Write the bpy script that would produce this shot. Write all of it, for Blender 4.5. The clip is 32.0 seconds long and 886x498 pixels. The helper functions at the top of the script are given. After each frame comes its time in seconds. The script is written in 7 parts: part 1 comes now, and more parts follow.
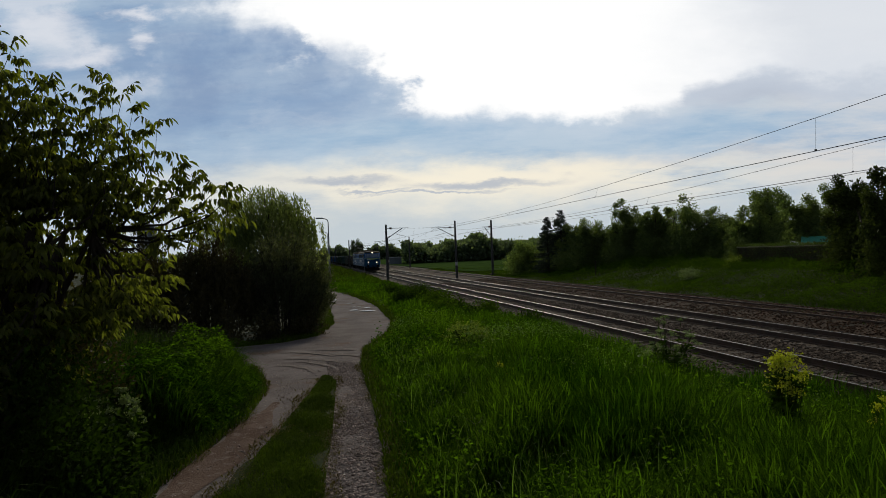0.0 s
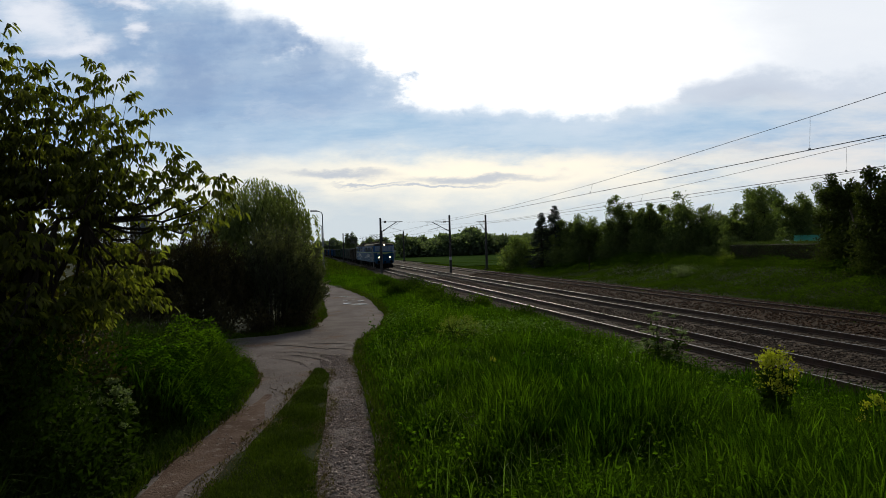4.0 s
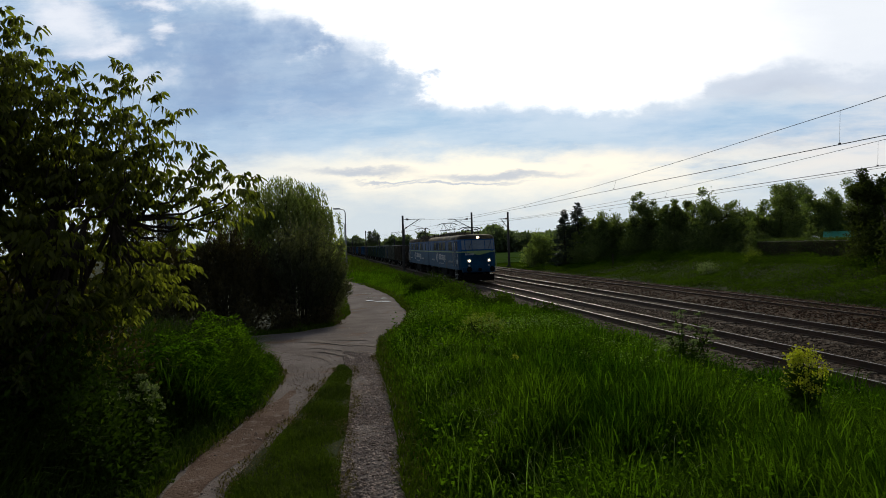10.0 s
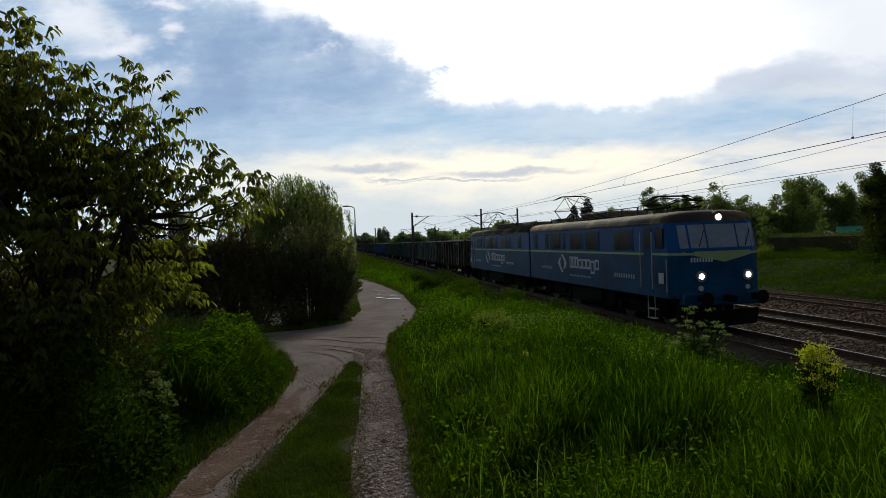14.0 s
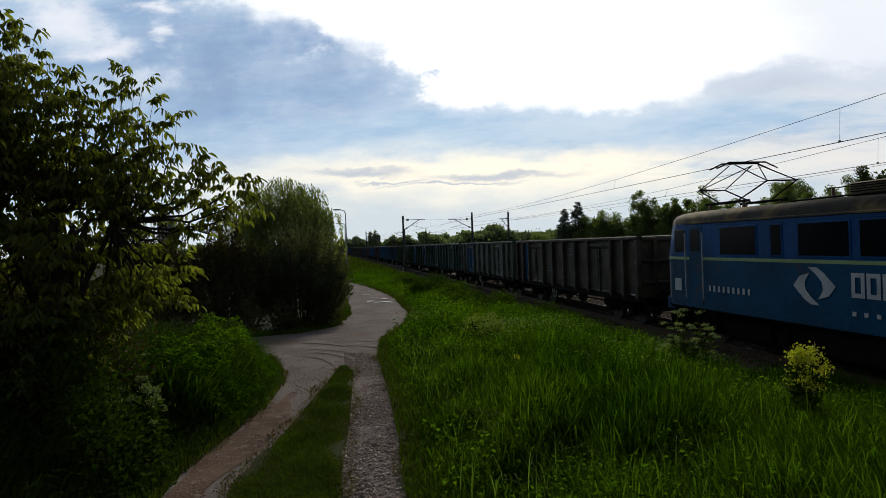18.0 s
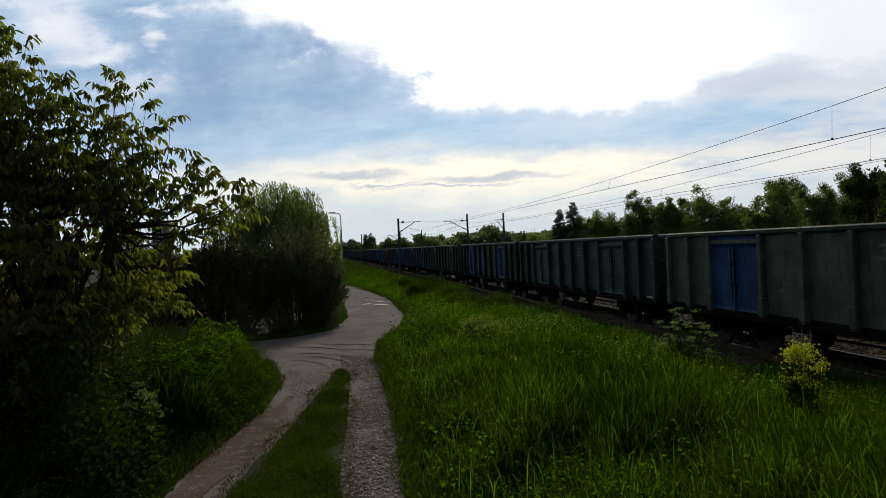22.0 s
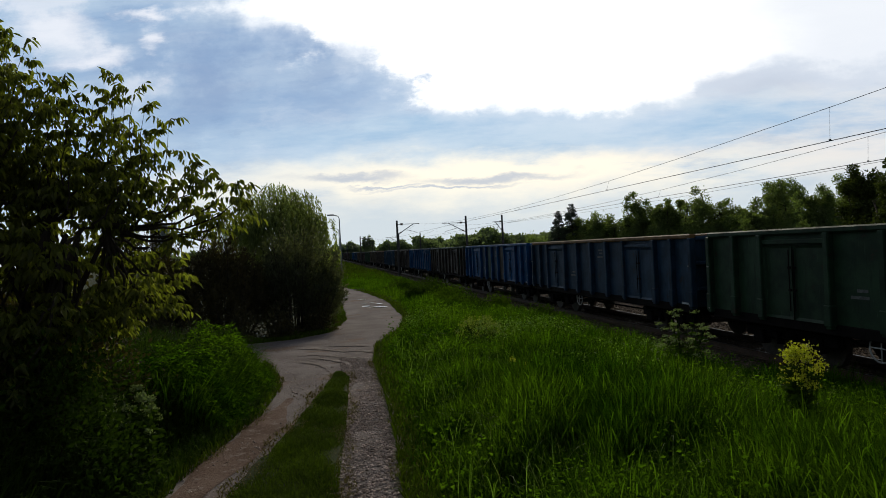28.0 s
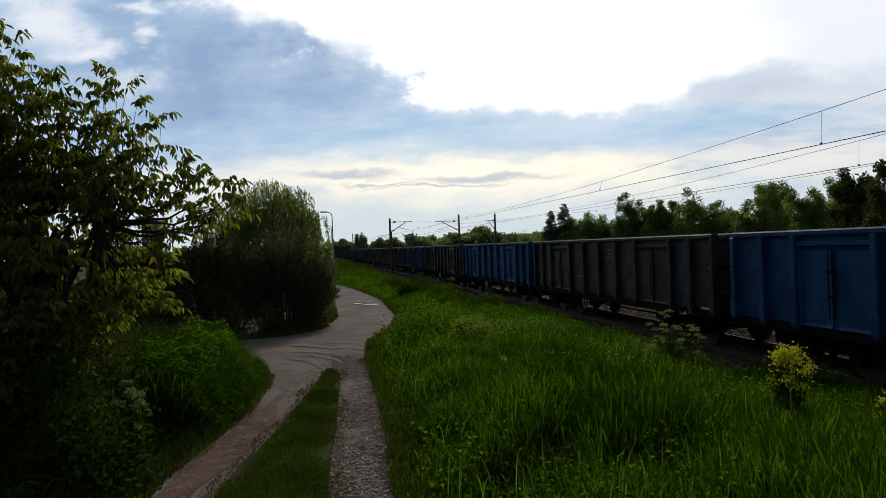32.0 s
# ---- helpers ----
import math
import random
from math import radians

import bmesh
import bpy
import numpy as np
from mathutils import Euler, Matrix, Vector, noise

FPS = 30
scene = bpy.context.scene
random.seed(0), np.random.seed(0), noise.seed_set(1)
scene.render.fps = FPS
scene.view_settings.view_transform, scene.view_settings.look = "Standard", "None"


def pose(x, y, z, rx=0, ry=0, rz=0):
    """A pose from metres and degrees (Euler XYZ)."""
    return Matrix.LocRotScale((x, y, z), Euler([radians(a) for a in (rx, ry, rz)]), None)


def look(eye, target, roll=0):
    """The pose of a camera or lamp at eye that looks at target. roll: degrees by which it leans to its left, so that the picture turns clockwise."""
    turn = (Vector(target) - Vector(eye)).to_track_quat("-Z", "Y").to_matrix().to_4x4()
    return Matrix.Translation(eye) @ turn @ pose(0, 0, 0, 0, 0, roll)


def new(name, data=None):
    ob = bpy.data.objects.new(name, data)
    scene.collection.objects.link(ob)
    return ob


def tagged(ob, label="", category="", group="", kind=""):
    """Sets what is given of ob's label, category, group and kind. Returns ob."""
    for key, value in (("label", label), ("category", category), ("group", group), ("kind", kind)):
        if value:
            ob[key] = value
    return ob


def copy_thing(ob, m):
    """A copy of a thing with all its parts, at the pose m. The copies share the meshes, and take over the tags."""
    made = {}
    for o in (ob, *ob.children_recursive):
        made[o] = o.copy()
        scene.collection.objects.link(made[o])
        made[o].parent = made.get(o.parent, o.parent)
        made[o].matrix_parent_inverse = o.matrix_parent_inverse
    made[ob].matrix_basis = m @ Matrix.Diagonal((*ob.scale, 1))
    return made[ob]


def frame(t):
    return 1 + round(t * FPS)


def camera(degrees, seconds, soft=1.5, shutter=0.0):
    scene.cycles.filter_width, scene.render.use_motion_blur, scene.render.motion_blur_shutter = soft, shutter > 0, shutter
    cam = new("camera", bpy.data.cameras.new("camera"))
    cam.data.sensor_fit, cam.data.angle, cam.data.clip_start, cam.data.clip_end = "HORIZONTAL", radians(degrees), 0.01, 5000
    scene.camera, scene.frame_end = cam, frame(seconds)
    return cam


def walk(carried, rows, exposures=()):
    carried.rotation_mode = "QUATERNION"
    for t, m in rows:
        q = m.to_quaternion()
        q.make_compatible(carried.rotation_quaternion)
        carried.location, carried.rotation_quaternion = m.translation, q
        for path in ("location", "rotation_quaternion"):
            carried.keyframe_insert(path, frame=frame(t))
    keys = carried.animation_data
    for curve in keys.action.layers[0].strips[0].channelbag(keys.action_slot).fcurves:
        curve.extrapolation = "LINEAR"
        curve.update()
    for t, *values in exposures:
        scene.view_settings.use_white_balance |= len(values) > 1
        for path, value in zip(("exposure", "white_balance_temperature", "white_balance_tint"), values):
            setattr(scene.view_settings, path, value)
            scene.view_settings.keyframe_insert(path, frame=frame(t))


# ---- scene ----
import itertools
from math import cos, pi, sin

EYE = 2.2            # eye height over the path
ZR = -0.79           # top of the rails
NEAR, FAR = 11.43, 15.33   # centre lines of the two running tracks

# seconds, yaw, pitch and roll of a camera held in one spot
TURNS = (
    (0.0, -11.850, 0.271, 2.316),
    (0.5, -11.914, 0.343, 2.305),
    (1.0, -11.932, 0.267, 2.307),
    (1.5, -12.010, 0.187, 2.310),
    (2.0, -11.974, 0.068, 2.173),
    (2.5, -11.953, -0.297, 1.603),
    (4.5, -12.551, -0.166, 1.543),
    (5.0, -12.622, 0.080, 1.116),
    (5.5, -12.050, -0.038, 1.283),
    (6.0, -11.960, -0.031, 1.370),
    (6.5, -11.766, -0.042, 1.174),
    (7.0, -11.950, -0.369, 1.580),
    (7.5, -11.557, -0.516, 1.711),
    (8.0, -11.302, -0.507, 1.439),
    (8.5, -10.938, -0.562, 1.708),
    (9.0, -10.951, -0.498, 1.608),
    (9.5, -10.765, -0.455, 1.506),
    (10.0, -10.403, -0.428, 1.768),
    (10.5, -10.140, -0.542, 1.937),
    (11.0, -9.645, -0.538, 2.246),
    (11.5, -9.509, -0.607, 2.223),
    (12.0, -8.943, -0.424, 2.586),
    (12.5, -10.304, -0.903, 1.515),
    (13.0, -9.921, -0.967, 1.573),
    (13.5, -9.481, -0.685, 1.959),
    (15.5, -10.291, -0.724, 2.362),
    (16.0, -10.887, -0.631, 1.945),
    (16.5, -10.659, -0.864, 2.411),
    (17.0, -10.713, -0.626, 2.023),
    (17.5, -10.521, -0.428, 2.067),
    (18.0, -10.361, -0.409, 2.137),
    (18.5, -10.431, -0.305, 2.184),
    (19.0, -10.485, -0.157, 2.469),
    (19.5, -10.371, -0.319, 2.419),
    (20.0, -10.373, -0.343, 2.321),
    (20.5, -10.412, -0.291, 2.642),
    (21.0, -10.511, -0.309, 2.756),
    (21.5, -10.612, -0.239, 3.002),
    (22.0, -10.751, -0.259, 2.841),
    (22.5, -10.594, -0.289, 3.037),
    (23.0, -10.899, -0.312, 3.024),
    (23.5, -10.733, -0.327, 2.991),
    (24.0, -10.840, -0.532, 2.961),
    (24.5, -10.912, -0.534, 2.930),
    (25.0, -10.915, -0.442, 2.825),
    (25.5, -10.826, -0.360, 2.753),
    (27.5, -10.833, -0.217, 2.804),
    (28.0, -10.862, -0.093, 2.969),
    (28.5, -10.925, -0.098, 2.955),
    (29.0, -10.951, 0.033, 3.014),
    (29.5, -10.846, 0.055, 3.155),
    (30.0, -10.895, 0.022, 3.168),
    (30.5, -10.838, 0.119, 3.045),
    (31.0, -10.900, 0.126, 2.919),
    (31.5, -10.887, 0.072, 3.006),
    (32.0, -11.513, -0.269, 2.298),
)
PATH = [(t, pose(0, 0, EYE, 90 + p, r, y)) for t, y, p, r in TURNS]
cam = camera(68.6, 32.0, soft=0.9)
# the picture opens a little darker
walk(cam, PATH, ((0.0, -0.28), (2.5, -0.28), (4.6, 0.0), (32.0, 0.0)))

# seconds and metres that the train has come nearer since the start
TRAVEL = (
    (0.0, 0.00), (0.5, 3.10), (1.0, 6.20), (1.5, 9.33), (2.0, 12.48), (2.5, 15.67),
    (4.5, 28.60), (5.0, 31.92), (5.5, 35.33), (6.0, 38.82), (6.5, 42.37), (7.0, 45.97),
    (7.5, 49.62), (8.0, 53.30), (8.5, 57.00), (9.0, 60.75), (9.5, 64.53), (10.0, 68.32),
    (10.5, 72.09), (11.0, 75.84), (11.5, 79.55), (12.0, 83.24), (12.5, 86.93), (13.0, 90.65),
    (13.5, 94.39), (15.5, 109.46), (16.0, 113.26), (16.5, 116.90), (17.0, 120.53), (17.5, 124.17),
    (18.0, 127.80), (18.5, 131.48), (19.0, 135.16), (19.5, 138.84), (20.0, 142.52), (20.5, 146.20),
    (21.0, 149.88), (21.5, 153.56), (22.0, 157.24), (22.5, 160.92), (23.0, 164.60), (23.5, 168.28),
    (24.0, 171.96), (24.5, 175.64), (25.0, 179.32), (25.5, 183.00), (27.5, 197.72), (28.0, 201.40),
    (28.5, 205.08), (29.0, 208.76), (29.5, 212.44), (30.0, 216.12), (30.5, 219.80), (31.0, 223.48),
    (31.5, 227.16), (32.0, 230.84),
)

# ---------------------------------------------------------------- world, light
SUN_EL, SUN_AZ = 27.0, 16.0      # the sun stands behind the cloud ahead, a little to the right


class Net:
    """Short hand for building node networks."""

    def __init__(self, tree):
        self.t = tree
        tree.nodes.clear()

    def node(self, kind):
        return self.t.nodes.new(kind)

    def put(self, socket, v):
        if isinstance(v, bpy.types.NodeSocket):
            self.t.links.new(v, socket)
        else:
            socket.default_value = v

    def math(self, op, a, b=0.0, c=0.0, clamp=False):
        n = self.node("ShaderNodeMath")
        n.operation, n.use_clamp = op, clamp
        for s, v in zip(n.inputs, (a, b, c)):
            self.put(s, v)
        return n.outputs[0]

    def vmath(self, op, a, b=(0, 0, 0)):
        n = self.node("ShaderNodeVectorMath")
        n.operation = op
        self.put(n.inputs[0], a)
        self.put(n.inputs[1], b)
        return n.outputs["Value"] if op in ("DOT_PRODUCT", "LENGTH") else n.outputs["Vector"]

    def step(self, x, a, b):
        n = self.node("ShaderNodeMapRange")
        n.interpolation_type = "SMOOTHSTEP"
        for s, v in zip(n.inputs, (x, a, b, 0.0, 1.0)):
            self.put(s, v)
        return n.outputs[0]

    def mix(self, f, a, b, blend="MIX"):
        n = self.node("ShaderNodeMix")
        n.data_type, n.blend_type = "RGBA", blend
        self.put(n.inputs[0], f)
        for s, v in ((n.inputs[6], a), (n.inputs[7], b)):
            self.put(s, (*v, 1) if isinstance(v, tuple) and len(v) == 3 else v)
        return n.outputs[2]

    def noise(self, vec, scale, detail=3.0, rough=0.55, distortion=0.0, colour=False):
        n = self.node("ShaderNodeTexNoise")
        if vec is not None:
            self.put(n.inputs["Vector"], vec)
        for k, v in (("Scale", scale), ("Detail", detail), ("Roughness", rough), ("Distortion", distortion)):
            n.inputs[k].default_value = v
        return n.outputs["Color" if colour else 0]

    def comb(self, x, y, z):
        n = self.node("ShaderNodeCombineXYZ")
        for s, v in zip(n.inputs, (x, y, z)):
            self.put(s, v)
        return n.outputs[0]


def make_world():
    w = bpy.data.worlds.new("cloudy_evening")
    scene.world = w
    w.use_nodes = True
    n = Net(w.node_tree)
    d = n.node("ShaderNodeTexCoord").outputs["Generated"]
    a = radians(11.8)
    fwd = n.math("MAXIMUM", n.vmath("DOT_PRODUCT", d, (sin(a), cos(a), 0)), 0.12)
    side = n.vmath("DOT_PRODUCT", d, (cos(a), -sin(a), 0))
    up = n.vmath("DOT_PRODUCT", d, (0, 0, 1))
    u0, v0 = n.math("DIVIDE", side, fwd), n.math("DIVIDE", up, fwd)
    # ragged edges: the layout is shifted by noise, finer upwards and stretched sideways
    flat = n.comb(n.math("MULTIPLY", u0, 1.0), n.math("MULTIPLY", v0, 2.6), 0.0)
    wob = n.noise(flat, 5.0, 6.0, 0.62, colour=True)
    sep = n.node("ShaderNodeSeparateColor")
    n.put(sep.inputs[0], wob)
    u = n.math("MULTIPLY_ADD", n.math("SUBTRACT", sep.outputs[0], 0.5), 0.24, u0)
    v = n.math("MULTIPLY_ADD", n.math("SUBTRACT", sep.outputs[1], 0.5), 0.10, v0)
    fine = n.noise(flat, 11.0, 7.0, 0.6)
    broad = n.noise(flat, 2.6, 5.0, 0.55)

    def blob(cu, cv, ru, rv, soft=0.6):
        du = n.math("DIVIDE", n.math("SUBTRACT", u, cu), ru)
        dv = n.math("DIVIDE", n.math("SUBTRACT", v, cv), rv)
        r = n.math("SQRT", n.math("ADD", n.math("MULTIPLY", du, du), n.math("MULTIPLY", dv, dv)))
        return n.math("SUBTRACT", 1.0, n.step(r, 1.0 - soft, 1.0 + soft))

    sky = n.node("ShaderNodeTexSky")
    sky.sky_type, sky.sun_disc, sky.sun_elevation, sky.sun_rotation = "NISHITA", False, radians(SUN_EL), radians(SUN_AZ)
    blue = n.mix(1.0, sky.outputs[0], (0.10, 0.10, 0.10), "MULTIPLY")
    streak = n.noise(n.comb(u0, n.math("MULTIPLY", v0, 5.0), 4.0), 3.2, 7.0, 0.62)
    puff = n.noise(n.comb(u0, n.math("MULTIPLY", v0, 1.4), 9.0), 9.0, 7.0, 0.6)
    base = n.mix(n.step(n.math("ADD", n.math("MULTIPLY", broad, 0.4), n.math("MULTIPLY", streak, 0.6)), 0.36, 0.66), (0.29, 0.465, 0.70), (0.58, 0.72, 0.85))
    base = n.mix(0.10, base, blue)
    ridge = n.noise(n.comb(u, n.math("MULTIPLY", v, 3.0), 2.0), 6.5, 8.0, 0.66)
    base = n.mix(n.math("MULTIPLY", n.step(ridge, 0.50, 0.70), 0.45), base, (0.70, 0.79, 0.90))
    base = n.mix(n.math("MULTIPLY", n.step(ridge, 0.48, 0.30), 0.40), base, (0.20, 0.30, 0.50))
    # darker lavender mass in the upper left, with bright torn gaps
    base = n.mix(n.math("MULTIPLY", blob(-0.34, 0.30, 0.22, 0.10, 0.9), n.math("MULTIPLY_ADD", n.step(puff, 0.62, 0.38), 0.35, 0.45)), base, (0.235, 0.350, 0.570))
    torn = n.step(n.math("MULTIPLY_ADD", n.step(u0, -0.25, -0.62), 0.16, puff), 0.60, 0.78)
    torn = n.math("MULTIPLY", torn, n.math("MULTIPLY", n.step(u0, -0.26, -0.42), n.step(v0, 0.20, 0.30)))
    base = n.mix(n.math("MULTIPLY", torn, 0.55), base, (0.88, 0.90, 0.97))
    for cu, cv, ru, rv in ((-0.60, 0.362, 0.05, 0.020), (-0.555, 0.325, 0.045, 0.014), (-0.46, 0.378, 0.026, 0.007), (-0.449, 0.345, 0.020, 0.013)):
        base = n.mix(n.math("MULTIPLY", blob(cu, cv, ru, rv, 0.9), 0.8), base, (0.92, 0.94, 1.0))
    # pale and warm towards the horizon
    base = n.mix(n.math("MULTIPLY", n.step(v0, 0.135, 0.04), 0.9), base, (0.66, 0.735, 0.78))
    warm = n.math("MULTIPLY", blob(0.06, 0.108, 0.42, 0.040, 0.8), n.step(streak, 0.22, 0.46))
    base = n.mix(warm, base, (1.12, 1.04, 0.86))
    warm2 = n.math("MULTIPLY", blob(0.58, 0.150, 0.34, 0.070, 0.8), n.step(streak, 0.34, 0.60))
    base = n.mix(n.math("MULTIPLY", warm2, 0.85), base, (0.90, 0.85, 0.80))
    # light grey veil over the right
    base = n.mix(n.math("MULTIPLY", blob(0.72, 0.34, 0.46, 0.16, 0.7), 0.8), base, (0.76, 0.79, 0.85))
    base = n.mix(n.math("MULTIPLY", blob(0.48, 0.232, 0.13, 0.024, 0.6), 0.75), base, (0.55, 0.62, 0.74))
    # the blue bank under the bright opening
    base = n.mix(n.math("MULTIPLY", blob(0.17, 0.175, 0.42, 0.036, 0.5), 0.9), base, n.mix(n.step(streak, 0.35, 0.62), (0.36, 0.55, 0.76), (0.56, 0.70, 0.84)))
    # bright opening before the sun, whose lower left edge is a sharp cloud rim
    rim = n.node("ShaderNodeFloatCurve")
    c = rim.mapping.curves[0]
    for k, (cu, cv) in enumerate(((-0.50, 0.47), (-0.36, 0.412), (-0.29, 0.378), (-0.225, 0.356), (-0.185, 0.315), (-0.115, 0.300), (-0.08, 0.265), (-0.04, 0.222), (0.05, 0.208), (0.20, 0.203), (0.36, 0.204), (0.42, 0.240), (0.60, 0.242))):
        x = (cu + 0.5) / 1.1
        if k == 0 or k == 12:
            c.points[0 if k == 0 else -1].location = (x, cv)
        else:
            c.points.new(x, cv)
    rim.mapping.update()
    uw = n.math("MULTIPLY_ADD", n.math("SUBTRACT", puff, 0.5), 0.20, n.math("MULTIPLY_ADD", n.math("SUBTRACT", sep.outputs[0], 0.5), 0.10, u0))
    vw = n.math("MULTIPLY_ADD", n.math("SUBTRACT", puff, 0.5), 0.09, n.math("MULTIPLY_ADD", n.math("SUBTRACT", sep.outputs[1], 0.5), 0.05, v0))
    n.put(rim.inputs["Value"], n.math("DIVIDE", n.math("ADD", uw, 0.5), 1.1, clamp=True))
    over = n.math("SUBTRACT", vw, rim.outputs[0])
    soft = n.step(u0, 0.02, -0.12)
    hole = n.step(over, n.math("MULTIPLY_ADD", soft, -0.016, -0.008), n.math("MULTIPLY_ADD", soft, 0.020, 0.020))
    # a brighter fringe on the cloud's lit rim
    base = n.mix(n.math("MULTIPLY", n.step(over, -0.050, 0.0), 0.35), base, (0.80, 0.86, 0.95))
    hole = n.math("MULTIPLY", hole, n.math("SUBTRACT", 1.0, n.math("MULTIPLY", n.step(u, 0.30, 0.60), 0.70)))
    hole = n.math("MULTIPLY", hole, n.math("SUBTRACT", 1.0, n.step(v, 0.60, 0.95)))
    base = n.mix(hole, base, (1.22, 1.22, 1.22))
    # small dark streaks over the horizon
    for cu, cv, ru, rv in ((0.060, 0.103, 0.095, 0.0075), (-0.165, 0.113, 0.085, 0.008), (0.0, 0.089, 0.10, 0.003), (-0.10, 0.096, 0.05, 0.003)):
        base = n.mix(n.math("MULTIPLY", blob(cu, cv, ru, rv, 0.7), 0.8), base, (0.50, 0.56, 0.66))
    # the half behind the camera, out of view: even tone, dimmed against fill light
    behind = n.step(n.vmath("DOT_PRODUCT", d, (sin(a), cos(a), 0)), 0.22, 0.02)
    base = n.mix(behind, base, (0.07, 0.085, 0.11))
    # both unseen sides dimmed to darken the train, before the view turns to its back
    base = n.mix(n.step(n.math("ABSOLUTE", u0), 0.80, 1.5), base, (0.12, 0.145, 0.185))
    # unseen sky overhead, dimmed to hold down the light on the ground
    base = n.mix(n.step(up, 0.42, 0.70), base, (0.10, 0.12, 0.15))
    # the ground side of the sphere stays dim
    base = n.mix(n.step(up, -0.005, -0.05), base, (0.05, 0.06, 0.05))
    bg = n.node("ShaderNodeBackground")
    n.put(bg.inputs[0], base)
    bg.inputs[1].default_value = 1.0
    n.put(n.node("ShaderNodeOutputWorld").inputs[0], bg.outputs[0])


make_world()
sun = new("sun", bpy.data.lights.new("sun", "SUN"))
sun.data.energy, sun.data.angle, sun.data.color = 1.8, radians(12), (1.0, 0.92, 0.76)
az, el = radians(SUN_AZ), radians(SUN_EL)
sun.matrix_world = look((0, 0, 0), (-sin(az) * cos(el), -cos(az) * cos(el), -sin(el)))


# ---------------------------------------------------------------- materials
def material(name, colour, colour2=None, rough=0.8, scale=3.0, fine=40.0, bump=0.2, metal=0.0, vary=0.0, spots=None, translucent=0.0, spec=0.5, emit=0.0, island=False, stretch=(1, 1, 1)):
    """A surface of two tones mixed at two scales, with fine relief; spots: a third colour, threshold and scale for stains."""
    m = bpy.data.materials.new(name)
    m.use_nodes = True
    n = Net(m.node_tree)
    co = n.node("ShaderNodeTexCoord").outputs["Object"]
    if stretch != (1, 1, 1):
        co = n.vmath("MULTIPLY", co, stretch)
    info = n.node("ShaderNodeObjectInfo").outputs["Random"]
    if island:
        rnd = n.node("ShaderNodeNewGeometry").outputs["Random Per Island"]
    else:
        rnd = info
    c2 = colour2 or tuple(c * 0.6 for c in colour)
    f = n.math("ADD", n.math("MULTIPLY", n.noise(co, scale, 4.0), 0.65), n.math("MULTIPLY", n.noise(co, fine, 3.0), 0.35))
    col = n.mix(n.step(f, 0.36, 0.64), colour, c2)
    if vary:
        k = n.math("MULTIPLY_ADD", n.math("SUBTRACT", rnd, 0.5), 2 * vary, 1.0)
        col = n.mix(1.0, col, n.comb(k, k, k), "MULTIPLY")
    if spots:
        sc, lo, ssc = spots
        col = n.mix(n.step(n.noise(co, ssc, 6.0, 0.65), lo, lo + 0.12), col, sc)
    p = n.node("ShaderNodeBsdfPrincipled")
    n.put(p.inputs["Base Color"], col)
    n.put(p.inputs["Roughness"], n.math("MULTIPLY_ADD", n.noise(co, fine * 0.5, 2.0), 0.25, rough - 0.12, clamp=True))
    p.inputs["Metallic"].default_value = metal
    p.inputs["Specular IOR Level"].default_value = spec
    if emit:
        n.put(p.inputs["Emission Color"], col)
        p.inputs["Emission Strength"].default_value = emit
    if bump:
        b = n.node("ShaderNodeBump")
        b.inputs["Strength"].default_value = bump
        b.inputs["Distance"].default_value = 0.02
        n.put(b.inputs["Height"], n.noise(co, fine, 4.0))
        n.put(p.inputs["Normal"], b.outputs[0])
    out = p.outputs[0]
    if translucent:
        tl = n.node("ShaderNodeBsdfTranslucent")
        n.put(tl.inputs[0], n.mix(1.0, col, (1.5, 1.7, 0.7), "MULTIPLY"))
        ms = n.node("ShaderNodeMixShader")
        ms.inputs[0].default_value = translucent
        n.put(ms.inputs[1], out)
        n.put(ms.inputs[2], tl.outputs[0])
        out = ms.outputs[0]
    n.put(n.node("ShaderNodeOutputMaterial").inputs[0], out)
    return m


M = {}
M["soil"] = material("soil_with_grass", (0.026, 0.040, 0.008), (0.028, 0.030, 0.010), 0.95, 0.6, 9.0, 0.6, spec=0.08)
M["gravel"] = material("gravel_road", (0.220, 0.187, 0.176), (0.135, 0.110, 0.101), 0.95, 1.1, 26.0, 1.0, spots=((0.160, 0.108, 0.080), 0.54, 0.8), spec=0.08)
M["rut_soil"] = material("reddish_packed_earth", (0.185, 0.128, 0.100), (0.105, 0.066, 0.048), 0.95, 1.6, 34.0, 1.0, spots=((0.24, 0.19, 0.165), 0.53, 7.0), spec=0.05)
M["pebble"] = material("pebbles", (0.42, 0.345, 0.305), (0.25, 0.190, 0.160), 0.9, 8.0, 60.0, 0.3, vary=0.4, island=True, spec=0.08)
M["ballast"] = material("ballast", (0.115, 0.085, 0.062), (0.062, 0.046, 0.034), 0.95, 3.0, 16.0, 1.0, spec=0.08)
M["stone"] = material("ballast_stone", (0.175, 0.132, 0.098), (0.085, 0.062, 0.045), 0.95, 6.0, 30.0, 0.4, vary=0.5, island=True, spec=0.08)
M["rust_stone"] = material("rusty_stone", (0.13, 0.075, 0.045), (0.06, 0.036, 0.024), 0.95, 6.0, 30.0, 0.4, vary=0.5, island=True, spec=0.08)
M["cinder"] = material("rusty_cinder", (0.075, 0.044, 0.026), (0.035, 0.026, 0.016), 0.95, 1.5, 14.0, 0.9, spec=0.08)
M["sleeper"] = material("weathered_concrete", (0.105, 0.086, 0.068), (0.062, 0.050, 0.040), 0.9, 2.0, 30.0, 0.3, vary=0.2, spec=0.08)
